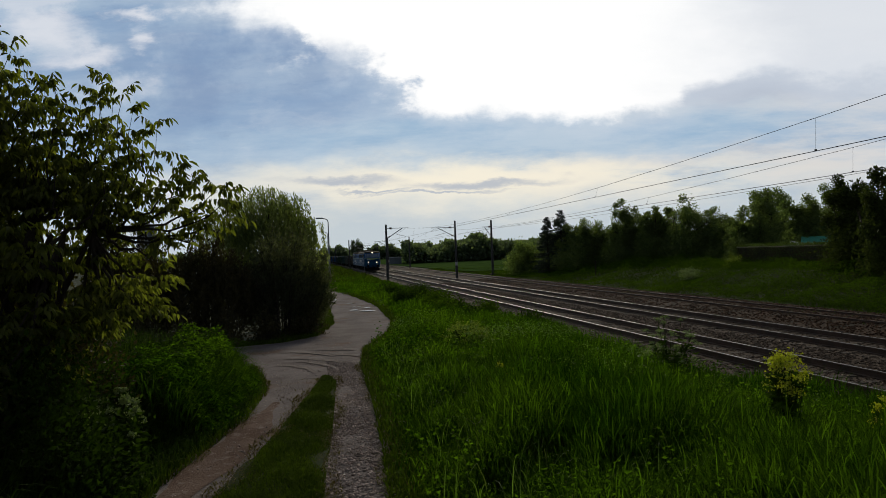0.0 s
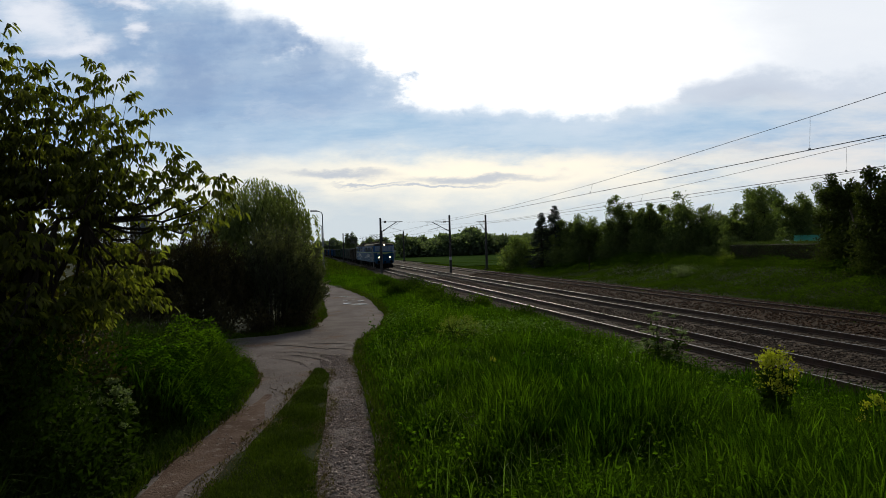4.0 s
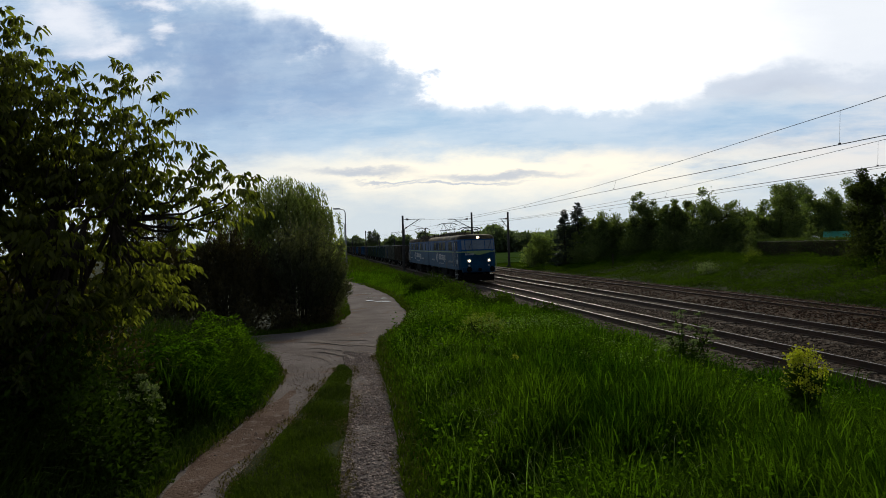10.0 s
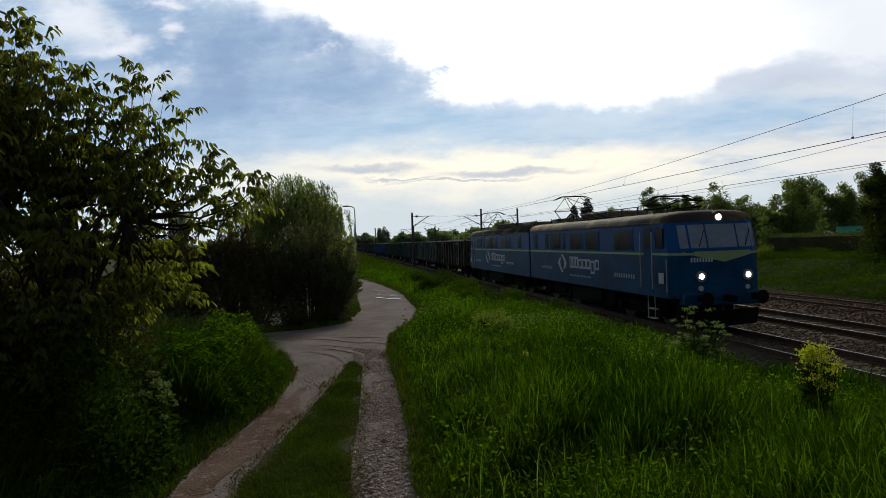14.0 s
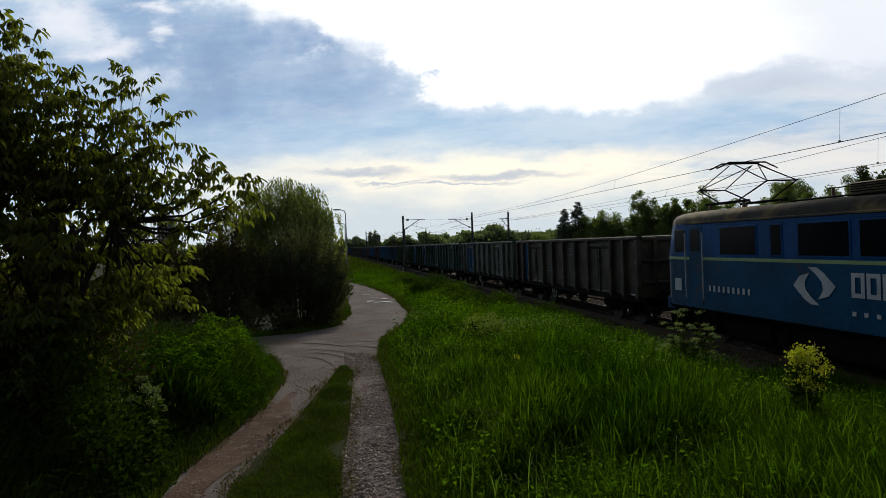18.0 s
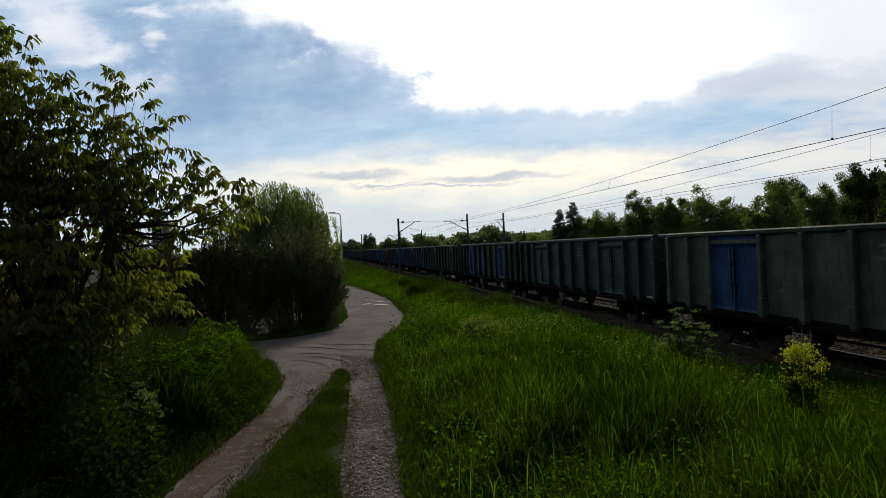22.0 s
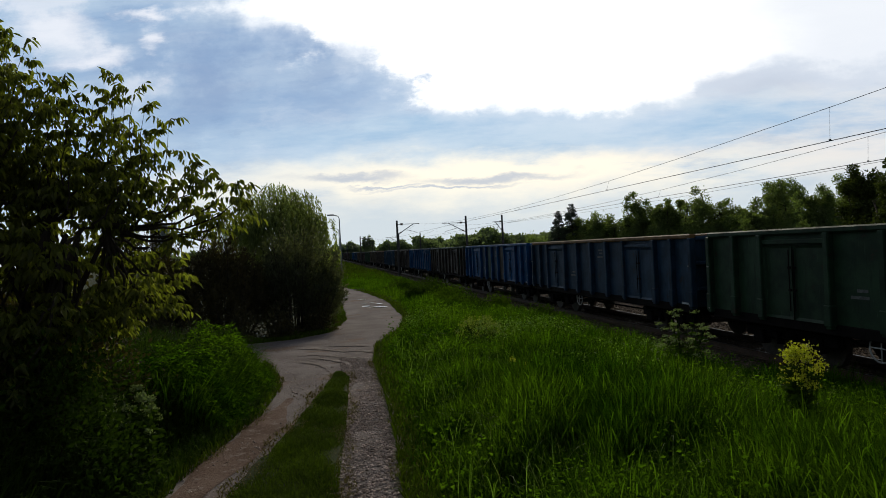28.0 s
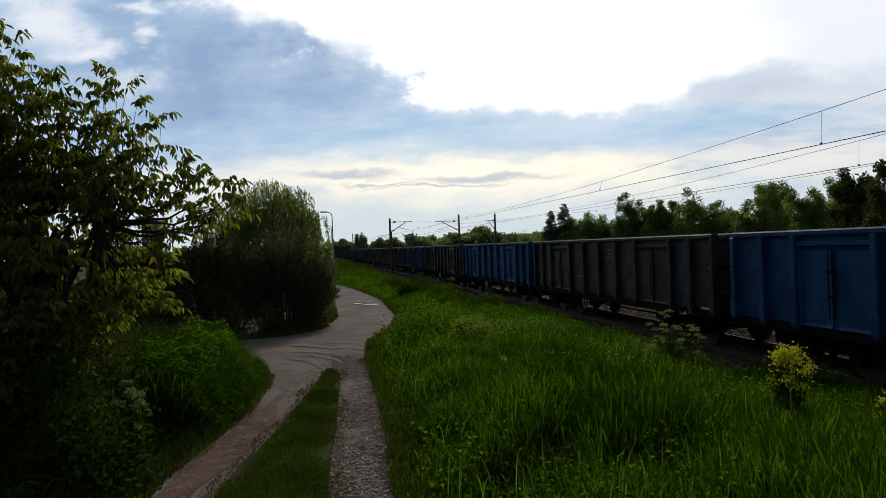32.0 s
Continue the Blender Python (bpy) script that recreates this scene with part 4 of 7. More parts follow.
    for s in (-1, 1):
        box(pl, (s * 0.6, YF + 0.12, 0.42), (1.25, 0.06, 0.5), 0.02, Euler((0.2, 0, s * 0.22)).to_matrix())
    part("snow_plough", pl, M["under"], t)
    # roof gear
    pantograph(t, 5.2 if first else -5.6, True)
    if first:
        pantograph(t, -4.6, False)
    g = B()
    box(g, (0, 0.4, 3.80), (1.7, 3.0, 0.28), 0.05)
    gr = part("roof_grille", g, M["roofgear"], t, "dusty louvred roof housing")
    for k in range(5):
        for s in (-1, 1):
            part("louvre", box(B(), (s * 0.86, 0.4, 3.70 + k * 0.05), (0.02, 2.8, 0.022)), M["under"], gr)
    for x, y0, y1, z in ((-0.5, -3.2, 2.6, 4.10), (0.5, 2.3, 6.9, 4.02), (-0.2, 5.2, 7.2, 3.98)):
        part("roof_cable", rod(B(), (x, y0, z - 0.12), (x, y1, z - 0.12), 0.014, n=6), M["under"], t)
    for y in (-3.0, -1.6, 2.4):
        part("roof_insulator", rod(B(), (-0.5, y, 3.6), (-0.5, y, 3.98), 0.05, 0.035, 8), M["ceramic"], t)
    rs = B()
    box(rs, (0.1, 6.4 if first else 4.9, 3.76), (1.2, 1.6, 0.26), 0.05)
    part("resistor_box", rs, M["roofgear"], t)
    part("gangway", box(B(), (0, 7.85, 2.2), (1.1, 0.35, 2.1), 0.05), M["under"], t, "black gangway bellows")
    return t


W_L, W_W, W_TOP, W_BOT = 13.2, 2.86, 2.96, 1.02
EDGES = (-6.6, -5.6, -4.62, -2.62, -1.31, 0.0, 1.31, 2.62, 4.62, 5.6, 6.6)   # posts along a side
DOORS = (2, 7)      # bays with a double door


class WagonKit:
    """Meshes that all wagons share."""

    def __init__(self):
        self.h = W_TOP - W_BOT
        tmp = thing("kit", (0, 0, -60), "kit", "kit")
        self.tmp = tmp
        mk = lambda n, b, m: part(n, b, m, tmp).data
        p = B()
        box(p, (0, 0, self.h / 2), (0.03, 0.985, self.h - 0.02), 0.004)
        self.panel = mk("side_panel", p, M["wagon_green"])
        p = B()
        box(p, (0.07, 0, self.h / 2 - 0.05), (0.17, 0.15, self.h), 0.02)
        box(p, (0.09, 0, 0.22), (0.17, 0.19, 0.44), 0.02)
        self.post = mk("post", p, M["wagon_green"])
        p = B()
        g = bmesh.ops.create_cube(p, size=1, matrix=Matrix.Translation((0.05, 0, self.h / 2 - 0.13)) @ Matrix.Diagonal((0.07, 0.90, self.h - 0.34, 1)))
        face = max((f for f in p.faces), key=lambda f: f.calc_center_median().x)
        bmesh.ops.inset_region(p, faces=[face], thickness=0.085, depth=0.0)
        bmesh.ops.translate(p, verts=face.verts, vec=(-0.035, 0, 0))
        self.leaf = mk("door", p, M["wagon_green"])
        self.header = mk("door_header", box(B(), (0.06, 0, self.h - 0.22), (0.07, 1.95, 0.10), 0.012), M["wagon_green"])
        p = B()
        rod(p, (0.11, 0.0, self.h * 0.12), (0.11, 0.0, self.h * 0.80), 0.012, n=6)
        for z in (0.35, 0.6):
            box(p, (0.10, 0, self.h * z), (0.04, 0.08, 0.05), 0.008)
        self.latch = mk("latch", p, M["under"])
        p = B()
        box(p, (0, 0, 0), (0.20, W_L + 0.08, 0.13), 0.03)
        self.rim = mk("top_rim", p, M["wagon_green"])
        p = B()
        box(p, (0, 0, 0), (0.12, W_L, 0.22), 0.02)
        self.sill = mk("side_sill", p, M["under"])
        p = B()
        box(p, (0, 0, self.h / 2), (W_W - 0.05, 0.04, self.h), 0.01)
        self.end = mk("end_wall", p, M["wagon_green"])
        self.end_post = mk("end_post", box(B(), (0, -0.07, self.h / 2), (0.12, 0.10, self.h), 0.02), M["wagon_green"])
        self.end_beam = mk("end_beam", box(B(), (0, -0.07, 0), (W_W - 0.05, 0.09, 0.1), 0.02), M["wagon_green"])
        p = B()
        box(p, (0, 0, 1.06), (W_W - 0.2, W_L - 0.05, 0.1), 0.02)
        box(p, (0, 0, 0.86), (0.5, W_L - 0.3, 0.34), 0.03)
        for s in (-1, 1):
            rod(p, (s * 0.9, -2.6, 0.62), (s * 0.9, 2.6, 0.62), 0.03, n=6)
            for y in (-2.6, 2.6):
                rod(p, (s * 0.9, y, 0.62), (s * 0.9, y * 1.35, 1.0), 0.03, n=6)
        rod(p, (0.2, -0.9, 0.75), (0.2, 0.4, 0.75), 0.2, n=12)
        self.frame = mk("underframe", p, M["under"])
        self.bogie = mk("bogie", bogie_mesh(False), M["under"])
        self.wheels = mk("wheelset", wheelset_mesh(0.46), M["steel"])
        self.buffer = mk("buffer", buffer_mesh(), M["under"])
        p = B()
        box(p, (0, 0.3, 0), (0.14, 0.75, 0.16), 0.03)
        self.hook = mk("coupling", p, M["under"])
        p = B()
        rod(p, (0, 0, 0.62), (0, 0, 1.72), 0.014, n=6)
        for z in (0.64, 1.70):
            rod(p, (0, 0, z), (-0.09, 0, z), 0.012, n=6)
        self.grab = mk("grab_rail", p, M["handrail"])
        p = B()
        box(p, (0, 0, 0), (0.008, 0.34, 0.24))
        self.tag = mk("label_plate", p, M["white"])
        p = B()
        box(p, (0, 0, 0), (0.008, 0.42, 0.06))
        self.text = mk("stencil_bar", p, M["stencil"])
        p = B()
        bmesh.ops.create_circle(p, cap_ends=False, segments=20, radius=0.26, matrix=Matrix.Rotation(pi / 2, 4, "Y"))
        rim = [v.co.copy() for v in p.verts]
        p.free()
        p = B()
        for a, b in zip(rim, rim[1:] + rim[:1]):
            rod(p, a, b, 0.018, n=5)
        rod(p, rim[0], rim[10], 0.014, n=5)
        rod(p, rim[5], rim[15], 0.014, n=5)
        self.handwheel = mk("brake_wheel", p, M["handrail"])

    def done(self):
        for o in list(self.tmp.children_recursive):
            bpy.data.objects.remove(o)
        bpy.data.objects.remove(self.tmp)


# body paint, door paint by bay, odd bay paint, rim paint, stencils on the side that faces the path
WAGONS = [
    ("olive", {}, {8: "blue"}, "brown"), ("pale", {7: "blue"}, {7: "blue"}, "green"), ("teal", {}, {}, "teal"), ("green", {2: "blue", 7: "blue"}, {5: "blue", 6: "blue", 2: "blue"}, "teal"),
    ("green", {}, {}, "green"), ("navy", {}, {}, "rust"), ("blue", {}, {4: "navy", 5: "teal", 6: "navy", 3: "olive"}, "blue"), ("brown", {}, {1: "teal", 8: "pale"}, "green"),
    ("blue", {}, {}, "navy"), ("brown", {}, {}, "brown"), ("navy", {}, {3: "blue"}, "navy"), ("brown", {}, {}, "rust"), ("olive", {}, {}, "brown"), ("green", {}, {}, "green"),
]


def build_wagon(kit, spec, name_label):
    paint, doors, odd, rim = spec
    t = thing("open_wagon", (0, 0, 0), name_label, "freight wagon", "open freight wagons")
    body = M["wagon_" + paint]
    for side in (-1, 1):
        rz = 0 if side > 0 else pi
        for k, (ya, yb) in enumerate(zip(EDGES, EDGES[1:])):
            y = (ya + yb) / 2
            own = odd.get(k)
            again("side_panel", kit.panel, t, (side * W_W / 2, y, W_BOT), M["wagon_" + own] if own else body, rz).scale = (1, yb - ya, 1)
            if k in DOORS:
                for s in (-1, 1):
                    d = again("door", kit.leaf, t, (side * W_W / 2, y + s * 0.475, W_BOT), M["wagon_" + doors[k]] if k in doors else body, rz)
                    again("latch", kit.latch, d, (0, -s * side * 0.40, 0))
                again("door_header", kit.header, t, (side * W_W / 2, y, W_BOT), body, rz)
        for y in EDGES:
            again("post", kit.post, t, (side * W_W / 2, y, W_BOT), body, rz)
        again("top_rim", kit.rim, t, (side * (W_W / 2 + 0.02), 0, W_TOP), M["wagon_" + rim])
        again("side_sill", kit.sill, t, (side * (W_W / 2 - 0.01), 0, W_BOT - 0.06))
        for y, s in ((-W_L / 2 - 0.05, 1), (W_L / 2 + 0.05, -1)):
            again("grab_rail", kit.grab, t, (side * (W_W / 2 + 0.10), y + s * 0.09, 0.45), None)
        again("label_plate", kit.tag, t, (side * (W_W / 2 + 0.025), -6.1, W_BOT - 0.02))
        for y, z, k in ((-0.65, 1.35, 1.0), (-0.72, 1.48, 0.6), (-0.68, 1.59, 0.8), (1.95, 0.62, 1.0), (1.88, 0.75, 0.6)):
            again("stencil_bar", kit.text, t, (side * (W_W / 2 + 0.022), y, W_BOT + z)).scale = (1, k, 1)
        again("brake_wheel", kit.handwheel, t, (side * 1.38, 1.6, 0.72))
    for s, rz in ((-1, 0), (1, pi)):
        again("end_wall", kit.end, t, (0, s * W_L / 2, W_BOT), body, rz)
        for x in (-0.95, -0.32, 0.32, 0.95):
            again("end_post", kit.end_post, t, (x, s * W_L / 2, W_BOT), body, rz)
        for z in (0.5, 1.2, kit.h - 0.06):
            again("end_beam", kit.end_beam, t, (0, s * W_L / 2, W_BOT + z), body, rz)
        bg = again("bogie", kit.bogie, t, (0, s * 4.4, 0))
        for w in (-0.9, 0.9):
            again("wheelset", kit.wheels, bg, (0, w, 0))
        for x in (-0.875, 0.875):
            again("buffer", kit.buffer, t, (x, s * 7.02, 1.05), None, rz)
        again("coupling", kit.hook, t, (0, s * 7.02, 1.0), None, rz)
    again("underframe", kit.frame, t)
    return t


FIRST_WAGON = 146.83
train = []           # (thing, metres along the train at the start, turned round)
train.append((build_section(True), 123.05, False))
train.append((build_section(False), 138.3, True))
kit = WagonKit()
WORD = {"olive": "olive-brown", "pale": "pale grey-green", "teal": "dark teal", "green": "dark green", "blue": "bright blue", "navy": "dull navy blue", "brown": "dirty brown", "rust": "rusty"}
made = {}
for k in range(34):
    q = k if k < len(WAGONS) else 7 + (k * 5) % 7
    if q not in made:
        p, d, o, r = WAGONS[q]
        extra = " with bright blue doors" if "blue" in d.values() else (" with repainted panels" if o else "")
        made[q] = build_wagon(kit, WAGONS[q], f"{WORD[p]} ribbed steel open freight wagon{extra}, weathered")
        w = made[q]
    else:
        w = copy_thing(made[q], pose(0, 0, 0))
    train.append((w, FIRST_WAGON + 14.04 * (k + 0.5), False))
kit.done()


def motions():
    for ob, u, turned in train:
        walk(ob, [(t, pose(NEAR, u - s, ZR, 0, 0, 180 if turned else 0)) for t, s in TRAVEL])


# ---------------------------------------------------------------- overhead line
SPAN = 68.0
CONTACT, CARRIER = ZR + 4.95, ZR + 5.97


def build_mast(x, y, h, arm, label, banded=False):
    """A lattice-free concrete mast with a swivelling arm; arm: reach across, signed, 0 for none."""
    z0 = float(ground_z(x, y)) - 0.05
    t = thing("catenary_mast", (x, y, z0), label, "catenary mast", "masts of the overhead line")
    top = h - z0
    b = B()
    rod(b, (0, 0, 0), (0, 0, top), 0.17, 0.11, 10)
    part("pole", b, M["mast"], t)
    part("base", box(B(), (0, 0, 0.12), (0.6, 0.6, 0.3), 0.04), M["sleeper"], t)
    if banded:
        part("number_band", rod(B(), (0, 0, 1.9), (0, 0, 2.3), 0.175, 0.17, 12), M["white_band"], t, "white painted number band")
    if arm:
        s = 1 if arm > 0 else -1
        zc, zm = CARRIER - z0, CONTACT - z0
        part("arm", rod(B(), (s * 0.1, 0, zm - 0.1), (arm * 0.82, 0, zc), 0.045, n=6), M["galv"], t)
        part("arm", rod(B(), (s * 0.1, 0, zc + 0.02), (arm * 1.12, 0, zc + 0.02), 0.03, n=6), M["mast"], t)
        part("steady_arm", rod(B(), (arm * 0.45, 0, zm + 0.38), (arm, 0, zm + 0.03), 0.022, n=6), M["galv"], t)
        for a in (0.2, 0.26):
            part("insulator", rod(B(), (arm * a, 0, zc - 0.09), (arm * a, 0, zc + 0.13), 0.07, n=8), M["ceramic"], t)
        part("insulator", rod(B(), (arm * 0.12, 0, zm + 0.02), (arm * 0.2, 0, zm + 0.12), 0.07, n=8), M["ceramic"], t)
    return t


for k in range(5):
    y = 7 + SPAN * k
    build_mast(9.1, y, 5.65, NEAR - 9.1, "dark concrete catenary mast with a raking arm")
    build_mast(18.0, y + 3, 6.0, FAR - 18.0, "dark concrete catenary mast with a white band", banded=True)
    if k != 0:
        build_mast(23.2, y + 5, 6.05, -1.1, "slim dark mast beside the siding")


def wire(name, pts, r, label):
    v, f, n = [], [], 5
    for p in pts:
        for k in range(n):
            a = 2 * pi * k / n
            v.append((p[0] + r * cos(a), p[1], p[2] + r * sin(a)))
    for q in range(len(pts) - 1):
        for k in range(n):
            f.append((q * n + k, q * n + (k + 1) % n, (q + 1) * n + (k + 1) % n, (q + 1) * n + k))
    return tagged(new(name, mesh_of(name, v, f, M["wire"])), label, "overhead wire")


def build_line(x, y_off, CONTACT, CARRIER):
    cat, con = [], []
    drops = thing("dropper_set", (0, 0, 0), "thin droppers between carrying cable and contact wire", "droppers")
    for k in range(-1, 6):
        y0 = 7 + y_off + SPAN * k
        for q in range(12):
            a = q / 12
            sag = 0.9 * 4 * a * (1 - a)
            wig = 0.22 * (1 - abs(2 * a - 1)) * (1 if k % 2 else -1)
            y = y0 + SPAN * a
            cat.append((x, y, CARRIER - sag))
            con.append((x + wig, y, CONTACT - 0.03 * 4 * a * (1 - a)))
            if q % 2 == 1 and 0 <= k < 3:
                part("dropper", rod(B(), (x + wig, y, CONTACT), (x, y, CARRIER - sag), 0.004, n=4), M["wire"], drops)
                part("clamp", box(B(), (x + wig, y, CONTACT + 0.015), (0.014, 0.06, 0.03)), M["wire"], drops)
    wire("carrying_cable", cat, 0.007, "dark sagging carrying cable over the track")
    wire("contact_wire", con, 0.0095, "dark contact wire above the track")


build_line(NEAR, 0.0, CONTACT, CARRIER)
build_line(FAR, 3.0, CONTACT - 0.15, CARRIER - 0.2)
wire("siding_wire", [(22.1, 7 + 5 + SPAN * k / 6, CONTACT + 0.7 - 0.3 * sin(pi * (k % 6) / 6)) for k in range(-6, 30)], 0.008, "slack wire over the disused siding")


# street lamp, tower, hut
def build_street_lamp(x, y, z1, arm):
    z0 = float(ground_z(x, y))
    t = thing("street_lamp", (x, y, z0), "tall pale street lamp with a curved arm", "street lamp", "street lamps")
    h = z1 - z0
    part("pole", rod(B(), (0, 0, 0), (0, 0, h - 0.3), 0.09, 0.05, 10), M["galv"], t)
    b = B()
    pts = [(0, 0, h - 0.3), (arm * 0.15, 0, h - 0.05), (arm * 0.5, 0, h + 0.05), (arm, 0, h + 0.1)]
    for p, q in zip(pts, pts[1:]):
        rod(b, p, q, 0.045, n=8)
    part("arm", b, M["galv"], t)
    part("lamp_head", box(B(), (arm * 1.2, 0, h + 0.1), (0.75, 0.26, 0.14), 0.05), M["galv"], t)
    return t


build_street_lamp(2.35, 70.0, 6.2, -0.75)
build_street_lamp(3.2, 100.0, 5.9, -0.75)


def build_tower_block():
    z0 = float(ground_z(-40, 176))
    t = thing("tower_block", (-39.6, 176, z0), "pale grey high-rise block with a darker stair tower, far off", "building")
    part("wall", box(B(), (-0.5, 0, 6.4), (2.6, 3.0, 12.8), 0.05), M["block"], t)
    part("stair_tower", box(B(), (1.6, 0.3, 6.2), (1.5, 3.0, 12.4), 0.05), M["blockdark"], t)
    part("roof", box(B(), (-0.5, 0, 12.9), (2.7, 3.1, 0.25), 0.03), M["blockdark"], t)
    for r, c in itertools.product(range(8), range(3)):
        w = part("window", box(B(), (-1.35 + c * 0.85, -1.505, 1.6 + r * 1.45), (0.5, 0.03, 0.7)), M["glass"], t)


M["block"] = material("pale_render", (0.52, 0.54, 0.56), (0.42, 0.44, 0.47), 0.9, 0.4, 6.0, 0.0)
M["blockdark"] = material("grey_render", (0.26, 0.28, 0.31), (0.2, 0.22, 0.25), 0.9, 0.4, 6.0, 0.0)
M["teal_roof"] = material("teal_sheet_roof", (0.06, 0.42, 0.29), (0.045, 0.33, 0.23), 0.5, 1.0, 10.0, 0.1)
M["plaster"] = material("brown_hut_wall", (0.16, 0.12, 0.09), (0.10, 0.08, 0.06), 0.9, 1.0, 10.0, 0.1)
build_tower_block()


def build_hut():
    x, y = 50.0, 55.9
    z0 = float(ground_z(x, y)) - 0.1
    t = thing("garden_hut", (x, y, z0), "small garden hut with a teal sheet roof behind the hedge", "hut", rz=-41)
    h = 1.65 - z0
    part("wall", box(B(), (0, 0, h / 2), (2.4, 2.6, h), 0.03), M["plaster"], t, "brown hut wall")
    b = B()
    vs = [b.verts.new(p) for p in ((-1.4, -1.6, h), (1.4, -1.6, h), (1.4, 0.3, h + 0.62), (-1.4, 0.3, h + 0.62), (-1.4, 1.6, h), (1.4, 1.6, h))]
    for f in ((0, 1, 2, 3), (3, 2, 5, 4), (0, 3, 4), (1, 5, 2), (0, 4, 5, 1)):
        b.faces.new([vs[i] for i in f])
    rf = part("roof", b, M["teal_roof"], t, "teal sheet metal roof")
    for k in range(6):
        part("seam", box(B(), (-1.25 + k * 0.5, -0.65, h + 0.33), (0.05, 1.98, 0.04), 0, Euler((0.315, 0, 0)).to_matrix()), M["teal_roof"], rf)
    part("door", box(B(), (0.8, -1.31, h / 2 - 0.1), (0.8, 0.04, h - 0.25), 0.01), M["blockdark"], t)
    # pale tent roof beside it
    x, y = 47.0, 55.8
    z0 = float(ground_z(x, y)) - 0.1
    t = thing("garden_canopy", (x, y, z0), "small pale garden canopy behind the hedge", "canopy")
    hh = 1.60 - z0
    b = B()
    bmesh.ops.create_cone(b, cap_ends=True, segments=4, radius1=1.5, radius2=0.05, depth=0.5, matrix=Matrix.Translation((0, 0, hh + 0.1)))
    part("roof", b, M["block"], t)
    for sx, sy in itertools.product((-1, 1), (-1, 1)):
        part("post", rod(B(), (sx * 0.7, sy * 0.7, 0), (sx * 0.7, sy * 0.7, hh), 0.04, n=6), M["galv"], t)


build_hut()


def puddle(x, y, rx, ry, seed):
    b = B()
    vs = []
    for k in range(22):
        a = 2 * pi * k / 22
        r = 1 + 0.35 * noise.noise((cos(a) * 1.3, sin(a) * 1.3, seed))
        px, py = x + rx * r * cos(a), y + ry * r * sin(a)
        vs.append(b.verts.new((px, py, float(ground_z(px, py)) + 0.052)))
    b.faces.new(vs)
    ob = part("puddle", b, M["water"], None)
    tagged(ob, "shallow rain puddle shining on the gravel road", "puddle", "puddles", "structure")


for args in ((2.6, 29.9, 0.42, 0.30, 1), (2.3, 32.6, 0.32, 0.24, 2), (2.25, 35.6, 0.30, 0.30, 3), (1.45, 38.8, 0.14, 0.4, 4), (2.05, 30.8, 0.20, 0.18, 5), (2.75, 31.3, 0.16, 0.16, 6)):
    puddle(*args)


# ---------------------------------------------------------------- plants
rng = np.random.default_rng(11)


def unit(v):
    return v / np.maximum(np.linalg.norm(v, axis=1, keepdims=True), 1e-9)


def leaf_mesh(name, base, direction, length, width, mat, fold=0.25, sharp=0.45):
    """Leaves as folded blades of four triangles: arrays of base point, direction, length and width."""
    n = len(base)
    d = unit(direction)
    r = unit(np.cross(d, rng.normal(size=(n, 3))))
    up = np.cross(r, d)
    L, Wd = length[:, None], width[:, None]
    tip = base + d * L - up * L * 0.12
    l1 = base + d * L * sharp + r * Wd * 0.5 + up * Wd * fold
    r1 = base + d * L * sharp - r * Wd * 0.5 + up * Wd * fold
    v = np.stack([base, l1, tip, r1], 1).reshape(-1, 3)
    i = 4 * np.arange(n)[:, None]
    f = np.concatenate([i + np.array([[0, 1, 2]]), i + np.array([[0, 2, 3]])], 0)
    return fast_mesh(name, v, f, mat)


def oval_leaf_mesh(name, base, direction, length, width, mat, fold=0.2):
    """Smooth-edged leaves of six outline points, folded along the midrib and curling down at the tip."""
    n = len(base)
    d = unit(direction)
    r = unit(np.cross(d, np.array([0, 0, 1.0]) + rng.normal(0, 0.45, (n, 3))))
    up = np.cross(r, d)
    L, Wd = length[:, None], width[:, None]
    pts = [base]
    for s, f in ((1, 0.28), (1, 0.62)):
        pts.append(base + d * L * f + r * Wd * (0.5 if f < 0.5 else 0.42) + up * (Wd * fold - L * 0.10 * f * f))
    pts.append(base + d * L - up * L * 0.16)
    for s, f in ((1, 0.62), (1, 0.28)):
        pts.append(base + d * L * f - r * Wd * (0.5 if f < 0.5 else 0.42) + up * (Wd * fold - L * 0.10 * f * f))
    v = np.stack(pts, 1).reshape(-1, 3)
    i = 6 * np.arange(n)[:, None]
    f = np.concatenate([i + np.array([[0, 1, 2, 3]]), i + np.array([[0, 3, 4, 5]])], 0)
    return fast_mesh(name, v, f, mat)


